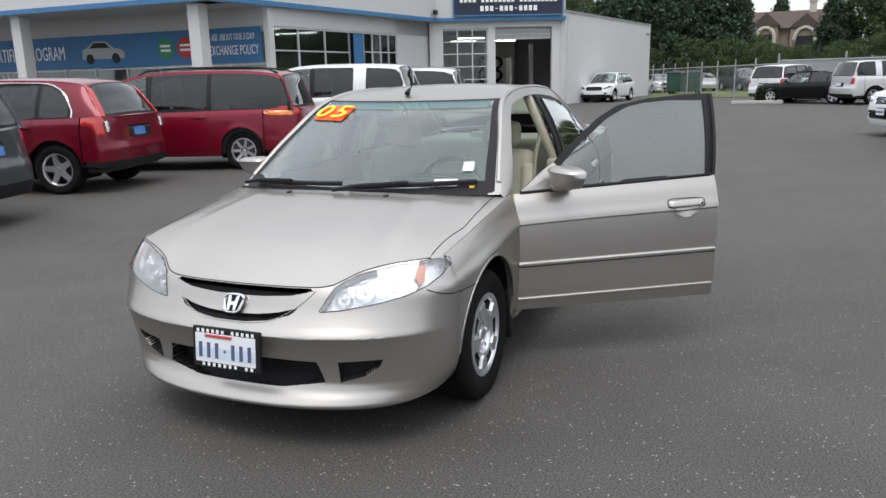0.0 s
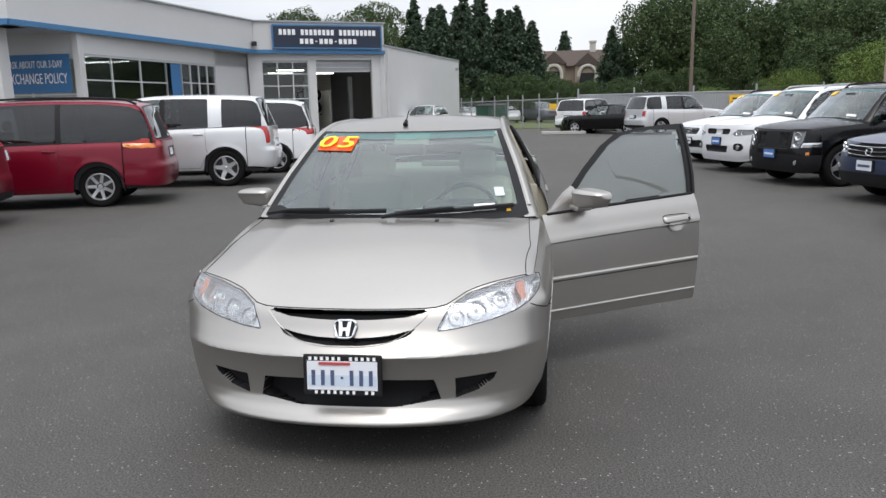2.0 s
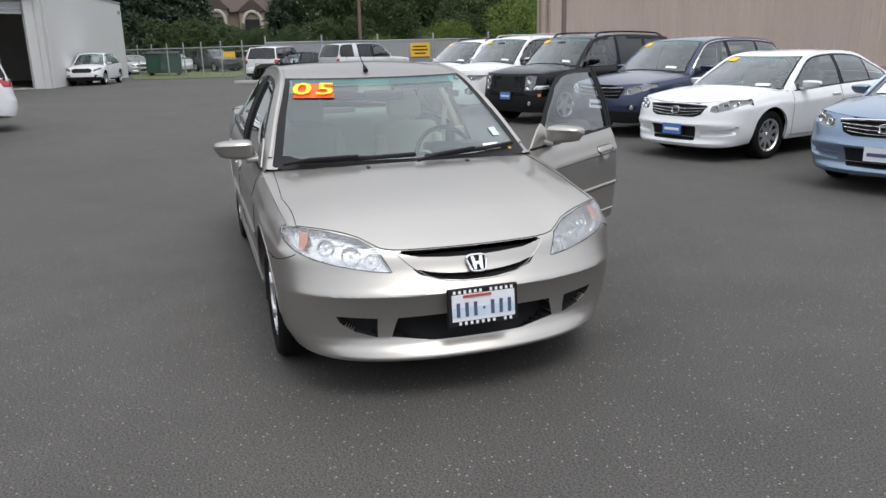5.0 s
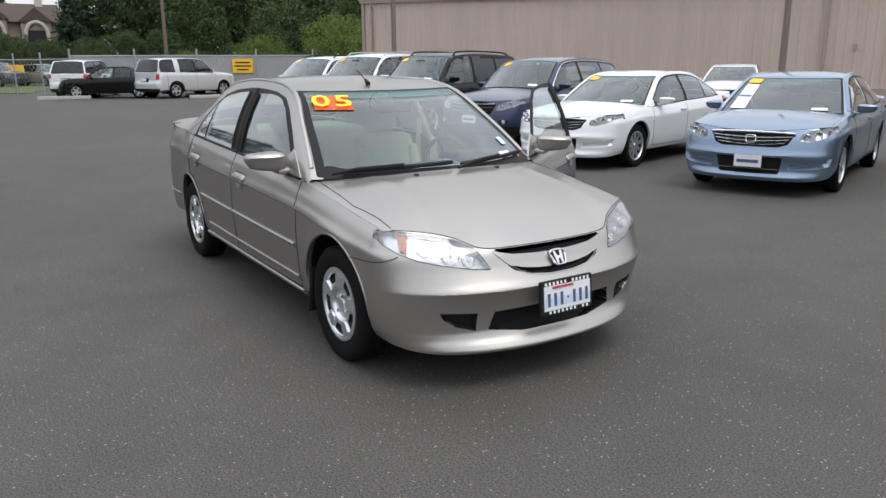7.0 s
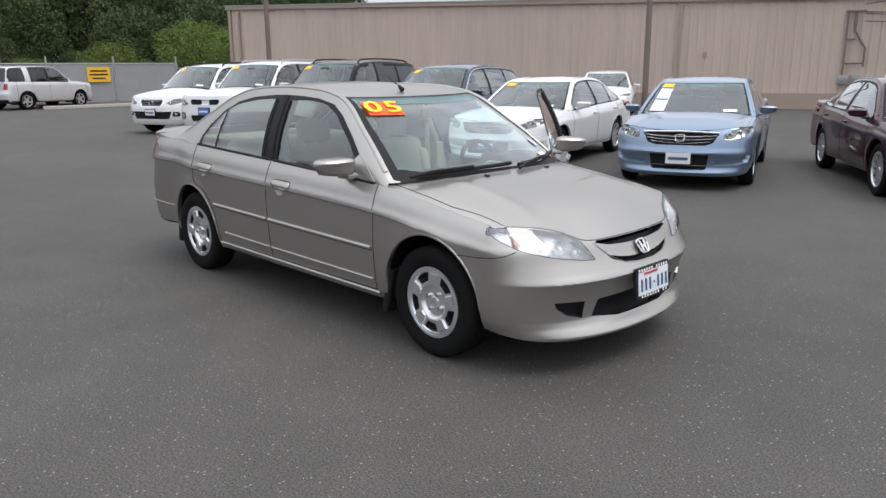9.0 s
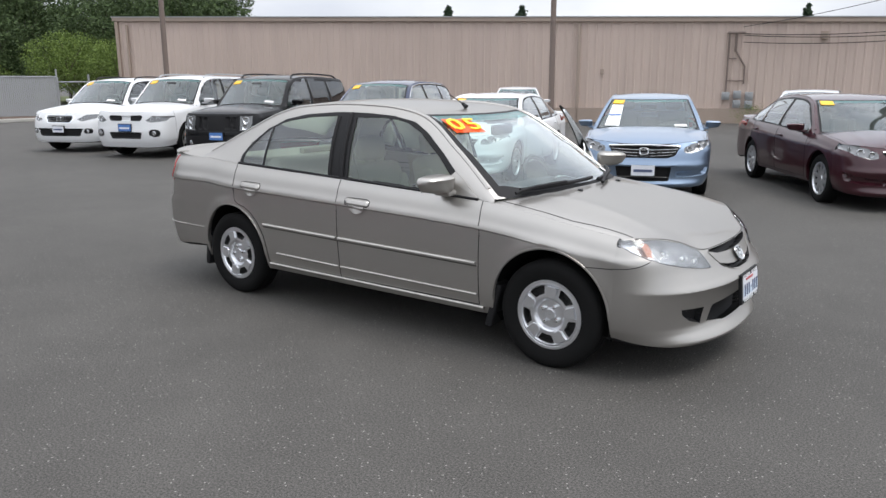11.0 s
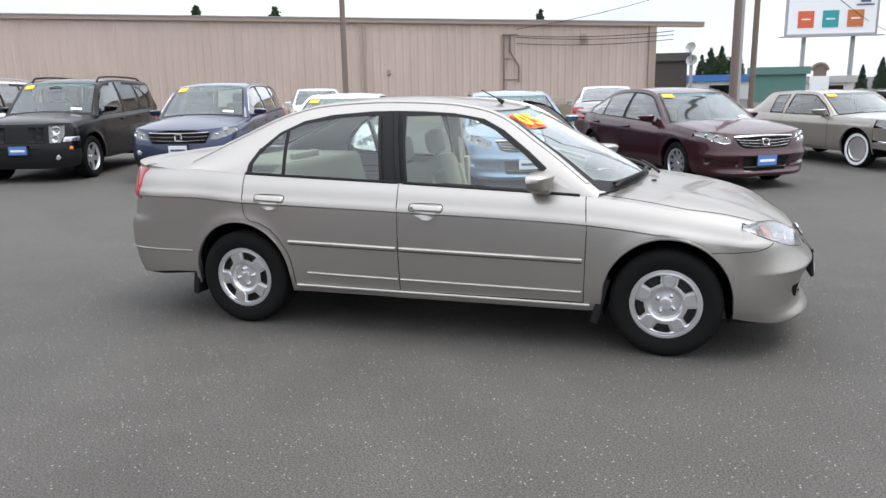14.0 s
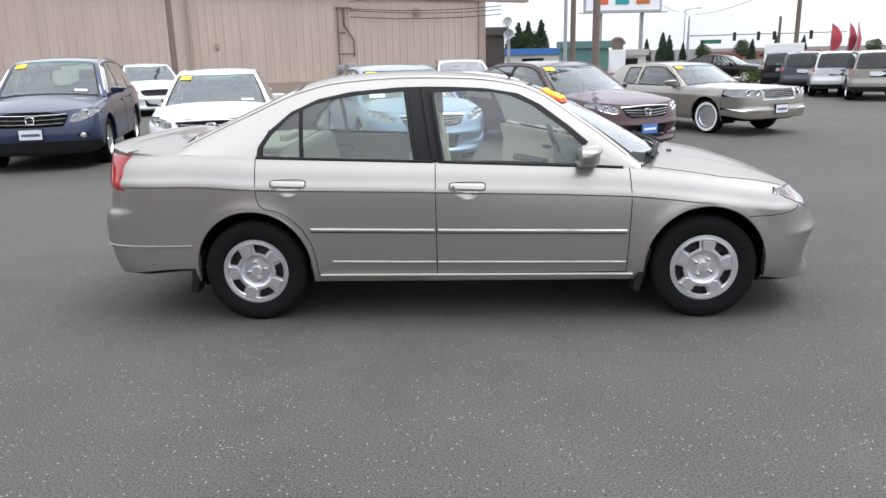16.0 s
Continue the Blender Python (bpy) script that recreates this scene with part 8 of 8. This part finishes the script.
        for pts, mm in (([(-0.226, 0.935), (-0.297, 1.342)], mv), ([(-0.190, 0.942), (-0.250, 1.311)], mv), ([(-0.345, 0.952), (-0.404, 1.32)], None), ([(-0.240, 0.94), (-0.309, 1.342)], None)):
            run("door_seal", pts, cab, 0.011, M_TRIM, mv=mm, n=24)
        # wheel-arch edges
        for cx in (-1.31, 1.31):
            a = np.linspace(0.03, math.pi - 0.03, 40)
            p = sh.side(cx + np.cos(a) * 0.350, 0.325 + np.sin(a) * 0.350, sg)
            link_mesh("arch_edge", *tube(p - np.array((0, sg * 0.004, 0)), 0.008, 6), M_BEIGE, root)
        # mud flaps
        for x, y in ((0.955, 0.765), (-1.685, 0.735)):
            part("mud_flap", boxes(((0.045, 0.12, 0.27), (x, sg * y, 0.295), 0.012, (0, 14 if x > 0 else 8, 0))), M_TRIM, root)
        # rear bumper crease
        z = 0.462
        yy = sg * np.sin(np.linspace(0, math.pi / 2, 40)) ** (2 / 4.5) * float(sh.side_y(np.array(sh.xRc), np.array(z)))
        link_mesh("bumper_crease", *tube(sh.end(yy, np.full(40, z), False) + np.array((-0.003, sg * 0.004, 0)), 0.006, 6), M_BEIGE, root)
        # door handles: bulged pulls over recessed cups
        for hx, hz, mm in ((-0.05, 0.800, mv if mv is not None else Matrix()), (-1.075, 0.828, Matrix())):
            gu, gv = np.meshgrid(np.linspace(-1, 1, 25), np.linspace(-1, 1, 11), indexing="ij")
            edge = np.maximum(1 - np.abs(gu) ** 6, 0) ** 0.5
            X, Z = hx + gu * 0.100, hz + gv * 0.022 * (0.55 + 0.45 * edge) - 0.004 * gu
            P = sh.side(X, Z, sg)
            P[..., 1] += sg * (0.022 * np.sqrt(np.maximum(1 - np.abs(gv) ** 4, 0)) * (0.35 + 0.65 * edge) - 0.004)
            idx = np.arange(275).reshape(25, 11)
            fs = np.stack([idx[:-1, :-1], idx[1:, :-1], idx[1:, 1:], idx[:-1, 1:]], -1).reshape(-1, 4)
            V = P.reshape(-1, 3)
            fs = orient(V, fs, np.array((hx, 0, hz)))
            hnd = link_mesh("door_handle", [mm @ Vector(q) for q in V], fs, M_BEIGE, root, "body-coloured pull handle")
            loop = [(hx + 0.103 * math.copysign(abs(math.cos(t)) ** 0.45, math.cos(t)), hz + 0.0245 * math.copysign(abs(math.sin(t)) ** 0.45, math.sin(t))) for t in np.linspace(0, 2 * math.pi, 49)]
            v, f = tube(sh.side(np.array([q[0] for q in loop]), np.array([q[1] for q in loop]), sg), 0.0025, 5)
            link_mesh("handle_gap", [mm @ Vector(q) for q in v], f, M_GAP, hnd)
            gu, gv = np.meshgrid(np.linspace(-1, 1, 17), np.linspace(0, 1, 8), indexing="ij")
            P = sh.side(hx + 0.064 * gu * np.minimum(0.62 + 1.1 * gv, 1.0), hz - 0.070 + 0.052 * gv, sg)
            P[..., 1] += sg * (0.003 + 0.013 * (1 - gv) * (1 - 0.5 * gu ** 2))
            idx = np.arange(136).reshape(17, 8)
            V = P.reshape(-1, 3)
            low = V[idx[:, 0]].copy()
            low[:, 1] -= sg * 0.022
            fs = orient(V, np.stack([idx[:-1, :-1], idx[1:, :-1], idx[1:, 1:], idx[:-1, 1:]], -1).reshape(-1, 4), np.array((hx, 0, hz)))
            fs += [(int(idx[i, 0]), int(idx[i + 1, 0]), 136 + i + 1, 136 + i) for i in range(16)]
            link_mesh("handle_cup", [mm @ Vector(q) for q in np.concatenate([V, low])], fs, M_BEIGE, hnd)
            y = float(sh.side_y(np.array(hx), np.array(hz)))
            if hx > -0.5:
                bm = rod(bmesh.new(), (hx - 0.078, sg * (y + 0.010), hz), (hx - 0.078, sg * (y + 0.021), hz), 0.008, seg=12)
                bm.transform(mm)
                part("lock", bm, M_CHROME, hnd)
        # inner door panels
        for x0, x1, mm in ((-0.21, 0.84, mv), (-0.93, -0.25, None)):
            gx, gz = np.meshgrid(np.linspace(x0, x1, 18), np.linspace(0, 1, 10), indexing="ij")
            Z = 0.29 + (sh.zs(gx) - 0.01 - 0.29) * gz
            P = sh.side(gx, Z, sg) - np.array((0, sg, 0)) * (0.055 + 0.03 * np.sin(gz * 3.0))[..., None]
            idx = np.arange(180).reshape(18, 10)
            fs = np.stack([idx[:-1, :-1], idx[1:, :-1], idx[1:, 1:], idx[:-1, 1:]], -1).reshape(-1, 4)
            P = P.reshape(-1, 3)
            ring = [idx[i, 0] for i in range(18)] + [idx[17, j] for j in range(1, 10)] + [idx[i, 9] for i in range(16, -1, -1)] + [idx[0, j] for j in range(8, 0, -1)]
            O = P[ring].copy()
            O[:, 1] = sg * (sh.side_y(O[:, 0], O[:, 2]) - 0.004)
            n = len(P)
            V = np.concatenate([P, O])
            strip = [(ring[i], ring[(i + 1) % len(ring)], n + (i + 1) % len(ring), n + i) for i in range(len(ring))]
            if mm is not None:
                V = np.array([mm @ Vector(q) for q in V])
            t = link_mesh("door_trim", V, fs.tolist() + strip, M_PLASTIC_BEIGE, root, "beige inner door panel")
            bm = boxes(((0.42, 0.07, 0.05), ((x0 + x1) / 2 - 0.05, sg * (0.72), 0.66), 0.018), ((0.10, 0.03, 0.03), ((x0 + x1) / 2 + 0.14, sg * 0.745, 0.78), 0.01))
            if mm is not None:
                bm.transform(mm)
            part("armrest", bm, M_PLASTIC_DARK, t, smooth=True)
        # mirror sail
        V = [sh.cabin(np.array(x), np.array(z), sg) + np.array((0, sg * 0.007, 0)) for x, z in ((0.60, 0.905), (0.83, 0.893), (0.70, 0.995), (0.64, 1.03), (0.60, 0.99))]
        V2 = [q - np.array((0, sg * 0.012, 0)) for q in V]
        V = [(mv @ Vector(q)) if mv is not None else q for q in V + V2]
        link_mesh("mirror_sail", V, [(0, 1, 2, 3, 4), (9, 8, 7, 6, 5)] + [(i, (i + 1) % 5, 5 + (i + 1) % 5, 5 + i) for i in range(5)], M_BEIGE, root, smooth=False)
    add_mirrors(sh, root, M_BEIGE, move=D)
    # posts and floor seen through the open door
    part("cabin_floor", boxes(((2.6, 1.4, 0.04), (-0.35, 0, 0.30)), ((0.9, 0.28, 0.2), (0.2, 0, 0.38), 0.03), ((0.05, 1.3, 0.5), (0.93, 0, 0.55))), M_CLOTH_GREY, root)
    for sg in (1, -1):
        part("centre_post", boxes(((0.16, 0.08, 0.66), (-0.29, sg * 0.74, 0.62), 0.02), ((0.10, 0.05, 0.50), (-0.29, sg * 0.655, 1.13), 0.02, (sg * 25, 0, 0))), M_PLASTIC_BEIGE, root, smooth=True)
        part("door_sill", boxes(((1.2, 0.16, 0.1), (0.3, sg * 0.73, 0.28), 0.02)), M_BEIGE, root)
        part("kick_panel", boxes(((0.06, 0.12, 0.62), (0.88, sg * 0.73, 0.58), 0.02)), M_GAP, root)
        v, f = tube([(-0.27, sg * 0.66, 1.18), (-0.24, sg * 0.62, 0.95), (-0.2, sg * 0.6, 0.6)], 0.02, 6, 0.3)
        link_mesh("seat_belt", v, f, M_CLOTH, root)
    part("roof_lining", boxes(((1.1, 1.0, 0.03), (-0.44, 0, 1.345), 0.012)), M_PLASTIC_BEIGE, root)
    part("parcel_shelf", boxes(((0.55, 1.15, 0.03), (-1.45, 0, 0.985), 0.01), ((0.06, 0.36, 0.05), (-1.25, 0, 1.02), 0.015)), M_CLOTH, root)
    for sg in (1, -1):
        part("sun_visor", boxes(((0.16, 0.4, 0.02), (0.24, sg * 0.31, 1.30), 0.008, (0, 28, 0))), M_PLASTIC_BEIGE, root)

    # lamps: bowls, indicator, clear lens
    for sg in (1, -1):
        poly = [(sg * a, b) for a, b in HEADLIGHT]
        gy, gz = np.meshgrid(np.linspace(sg * 0.36, sg * 0.805, 34), np.linspace(0.575, 0.762, 18), indexing="ij")
        P, G = sheet(gy, gz, lambda y, z: sh.end(y, z, True) + np.array((0.004, 0, 0.002)), [(poly, "lens", 0)], base=None)
        vs, fs = pieces_of(P, G["lens"])
        o = link_mesh("headlight_lens", vs, orient(vs, fs, np.array((0.8, 0, 0.5))), M_LENS, root, "clear plastic headlight lens")
        o.visible_shadow = False
        for y, z, rr in ((0.455, 0.632, 0.032), (0.535, 0.656, 0.041), (0.635, 0.688, 0.036)):
            c = sh.end(np.array(sg * y), np.array(z), True)
            v, f = lathe([(rr, 0.0), (rr * 0.97, 0.004), (rr * 0.75, 0.022), (rr * 0.35, 0.034), (0.001, 0.036)], 24)
            side = sh.end(np.array(sg * (y + 0.01)), np.array(z), True) - c
            face = math.degrees(math.atan2(-side[0], side[1])) if sg > 0 else math.degrees(math.atan2(side[0], -side[1]))
            mm = Matrix.Translation(Vector(c)) @ pose(0, 0, 0, 0, 0, face - 90) @ pose(0, 0, 0, 22, 0, 0) @ Matrix.Translation((0, -0.016, 0))
            bowl = link_mesh("reflector_bowl", [mm @ Vector((a, -0.012 - b, cc)) for a, b, cc in v], f, M_BOWL, o)
            v, f = tube([(math.cos(a) * rr, 0, math.sin(a) * rr) for a in np.linspace(0, 2 * math.pi, 25)], 0.0025, 6)
            link_mesh("bezel", [mm @ Vector((a, b - 0.002, cc)) for a, b, cc in v], f, M_LAMP, bowl)
            bm = bmesh.new()
            bmesh.ops.create_uvsphere(bm, u_segments=10, v_segments=6, radius=0.011, matrix=mm @ pose(0, -0.02, 0))
            part("bulb", bm, M_LETTER, bowl, smooth=True)
        amber = [(sg * a, b) for a, b in ((0.694, 0.735), (0.700, 0.705), (0.722, 0.668), (0.738, 0.680), (0.728, 0.738))]
        gy, gz = np.meshgrid(np.linspace(sg * 0.685, sg * 0.745, 12), np.linspace(0.655, 0.745, 14), indexing="ij")
        P, G = sheet(gy, gz, lambda y, z: sh.end(y, z, True) - np.array((0.014, sg * 0.006, 0)), [(amber, "a", 0)], base=None)
        vs, fs = pieces_of(P, G["a"])
        link_mesh("indicator", vs, orient(vs, fs, np.array((0.8, 0, 0.5))), M_AMBERPALE, o, "rosy amber side lamp")
        # outline gaps round lamp
        loop = np.array([(sg * a, b) for a, b in HEADLIGHT + HEADLIGHT[:1]])
        d = np.r_[0, np.cumsum(np.hypot(*np.diff(loop, axis=0).T))]
        t = np.linspace(0, d[-1], 70)
        link_mesh("headlight_seal", *tube(sh.end(np.interp(t, d, loop[:, 0]), np.interp(t, d, loop[:, 1]), True), 0.002, 5), M_TRIM, root)

    # seam between fender and bumper
    for sg in (1, -1):
        p = np.concatenate([sh.side(np.linspace(1.530, sh.xFc - 0.01, 12), np.linspace(0.606, 0.610, 12), sg), sh.end(sg * np.linspace(0.838, 0.752, 14), np.linspace(0.611, 0.655, 14), True)])
        link_mesh("bumper_seam", *tube(p, 0.0025, 5), M_GAP, root)
    # grille surround: raised bright rim
    yy = np.linspace(-0.345, 0.345, 50)
    rim = sh.end(yy, 0.532 + 0.125 * np.abs(yy / 0.345) ** 3.2, True) + np.array((0.002, 0, 0))
    link_mesh("grille_rim", *tube(rim, 0.0015, 6), M_BEIGE, root)
    # badge: bright rounded ring with two uprights
    c = sh.end(np.array(0.0), np.array(0.594), True)
    mm = Matrix.Translation(Vector(c) + Vector((0.014, 0, 0.005))) @ pose(0, 0, 0, 0, -35, 90)
    v, f = tube([(x * (0.046 if z > 0 else 0.038), 0, z * 0.037) for x, z in rounded([(-1, -1), (1, -1), (1, 1), (-1, 1)], 5, 0.3) + [(-0.7, -1)]], 0.0055, 8)
    bdg = link_mesh("badge", [Matrix.Translation(Vector(c) + Vector((0.016, 0, 0.004))) @ pose(0, 0, 0, -32, 0, 90) @ Vector(q) for q in v], f, M_CHROME, root, "chrome badge")
    bm = bmesh.new()
    slab(bm, [(-0.027, 0.031), (-0.013, 0.031), (-0.008, 0.006), (0.008, 0.006), (0.013, 0.031), (0.027, 0.031), (0.021, -0.031), (0.009, -0.031), (0.006, -0.008), (-0.006, -0.008), (-0.009, -0.031), (-0.021, -0.031)], -0.004, 0.004)
    bm.transform(pose(0, 0, 0, 90, 0, 0))
    bm.transform(Matrix.Translation(Vector(c) + Vector((0.016, 0, 0.004))) @ pose(0, 0, 0, -32, 0, 90))
    part("badge_emblem", bm, M_CHROME, bdg)
    bm = bmesh.new()
    box(bm, (0.078, 0.006, 0.066), (0, 0.006, 0), 0.003)
    bm.transform(Matrix.Translation(Vector(c) + Vector((0.016, 0, 0.004))) @ pose(0, 0, 0, -32, 0, 90))
    part("badge_field", bm, M_TRIM, bdg)
    # number plate in a dark frame; characters as plain bars
    m = pose(2.128, 0.0, 0.424, 0, 0, 0) @ pose(0, 0, 0, 0, -5, 0)
    def pl(nm, size, at, mt, par, bev=0.0):
        bm = bmesh.new()
        box(bm, size, at, bev)
        bm.transform(m)
        return part(nm, bm, mt, par)
    np_ = pl("number_plate", (0.02, 0.325, 0.168), (0, 0, 0), M_TRIM, root, 0.006)
    pl("plate_face", (0.006, 0.29, 0.118), (0.0105, 0, 0.0), M_PLATE, np_)
    M_PLATEPALE = mat("plate_mountain_blue", (0.56, 0.65, 0.75), 0.5, var=0.25, scale=18)
    pl("plate_band", (0.003, 0.286, 0.045), (0.0135, 0, -0.02), M_PLATEPALE, np_)
    for k in range(7):
        y = -0.118 + k * 0.0395
        pl("plate_mark", (0.003, 0.010 if k == 3 else 0.015, 0.010 if k == 3 else 0.062), (0.0158, y, -0.008), M_NAVY, np_)
    pl("plate_top_bar", (0.003, 0.13, 0.011), (0.0158, -0.03, 0.05), mat("plate_red", (0.45, 0.06, 0.06), 0.5), np_)
    for y, z in [(0.132 - 0.024 * k, 0.069) for k in range(12) if k != 5] + [(0.125 - 0.026 * k, -0.069) for k in range(10) if k != 2]:
        pl("frame_bar", (0.003, 0.0115, 0.014), (0.0105, y, z), M_LETTER, np_)
    # screen wash jets, wipers, aerial
    for y in (-0.27, 0.27):
        q = sh.deck_surface(np.array(y / 0.8), np.array(0.13), True)
        part("washer_jet", boxes(((0.03, 0.02, 0.012), tuple(q + np.array((0, 0, 0.004))), 0.004)), M_PLASTIC_DARK, root)
    for y0, y1, u0, u1 in ((0.05, 0.66, 0.05, 0.09), (-0.62, 0.0, 0.045, 0.075)):
        ts = np.linspace(y0, y1, 24)
        p = sh.roof(np.linspace(u0, u1, 24), ts / 0.76) + np.array((0.014, 0, 0.016))
        w = link_mesh("wiper", *tube(p, 0.012, 6), M_TRIM, root, "black wiper blade")
        q = sh.roof(np.array([0.0, 0.04, (u0 + u1) / 2]), np.array([y0 - 0.06, y0 + 0.06, (y0 + y1) / 2]) / 0.76) + np.array((0.03, 0, 0.03))
        link_mesh("wiper_arm", *tube(q, 0.010, 6), M_TRIM, w)
    cw = np.stack([sh.roof(np.full(40, u), np.linspace(-0.6, 0.6, 40)) for u in (-0.03, 0.016)], 1) + np.array((0, 0, 0.003))
    link_mesh("cowl_panel", cw.reshape(-1, 3), [(2 * i, 2 * i + 2, 2 * i + 3, 2 * i + 1) for i in range(39)], M_TRIM, root)
    bm = rod(bmesh.new(), (0.235, -0.045, 1.375), (0.20, -0.045, 1.40), 0.017, 0.01)
    rod(bm, (0.20, -0.045, 1.40), (0.09, -0.045, 1.458), 0.004, 0.003, 6)
    part("aerial", bm, M_TRIM, root, smooth=True)
    # boot spoiler
    aa = np.linspace(-0.80, 0.80, 40)
    top = sh.deck_surface(aa, np.full(40, 0.86), False)
    h = 0.038 * np.clip((1 - np.abs(aa / 0.86) ** 6), 0, 1)
    link_mesh("boot_spoiler", *tube(top + np.c_[np.full(40, -0.02), np.zeros(40), h * 0.2 - 0.010], 0.062, 12, 0.24), M_BEIGE, root)
    # year sticker with two figures, on the outside of the screen
    def tag(nm, u0, u1, t0, t1, mt, lift=0.004, label=""):
        g = np.stack([sh.roof(np.full(7, u), np.linspace(t0, t1, 7)) for u in (u0, u1)], 1).reshape(-1, 3)
        nrm = np.array((0.45, 0, 0.89))
        v = np.concatenate([g + nrm * lift, g + nrm * (lift - 0.002)])
        f = [(2 * i, 2 * i + 2, 2 * i + 3, 2 * i + 1) for i in range(6)] + [tuple(14 + k for k in (2 * i + 1, 2 * i + 3, 2 * i + 2, 2 * i)) for i in range(6)]
        return link_mesh(nm, v, f, mt, root, label)
    st = tag("year_sticker", 0.70, 0.885, -0.86, -0.50, M_ORANGE, 0.004, "orange sticker with yellow figures")
    a, b = sh.roof(np.array(0.81), np.array(-0.87)), sh.roof(np.array(0.81), np.array(-0.52))
    upv = sh.roof(np.array(0.85), np.array(-0.69)) - sh.roof(np.array(0.77), np.array(-0.69))
    ex = Vector(b - a).normalized()
    ey = Vector(upv).normalized()
    ez = ex.cross(ey).normalized()
    ey = ez.cross(ex)
    mid = Vector(sh.roof(np.array(0.788), np.array(-0.685))) + ez * 0.011
    M4 = Matrix((ex, ey, ez)).transposed().to_4x4()
    M4.translation = mid
    for ch, dx in (("0", -0.068), ("5", 0.068)):
        for k in (0, 1):
            writing("year_figure", ch, 0.195, Matrix.Translation(ex * (dx + 0.006 * k) + ez * 0.001 * k) @ M4 @ Matrix.Diagonal((1.25, 1, 1, 1)), M_YELLOW, st, 0.002)
    tag("window_sticker", 0.20, 0.28, 0.76, 0.83, M_PLATEPALE, 0.003, "small pale blue service sticker")
    tag("window_tag", 0.075, 0.135, 0.60, 0.745, M_PAPER, 0.003, "white paper tag")
    tag("window_dot", 0.06, 0.08, 0.82, 0.85, M_STICKER, 0.003, "small yellow sticker")
    v = [(0.84 + 0.12 * i - 0.02 * j, 0.10 + 0.33 * j + 0.05 * i, 0.925 + 0.012 * math.sin(3 * i + 5 * j)) for i in np.linspace(0, 1, 4) for j in np.linspace(0, 1, 6)]
    f = [(i * 6 + j, i * 6 + j + 1, i * 6 + j + 7, i * 6 + j + 6) for i in range(3) for j in range(5)]
    link_mesh("paper_sheet", v + [(a, b, c - 0.002) for a, b, c in v], f + [tuple(k + 24 for k in q[::-1]) for q in f], M_PAPER, root, "white sheet of paper on the dashboard")


civic()
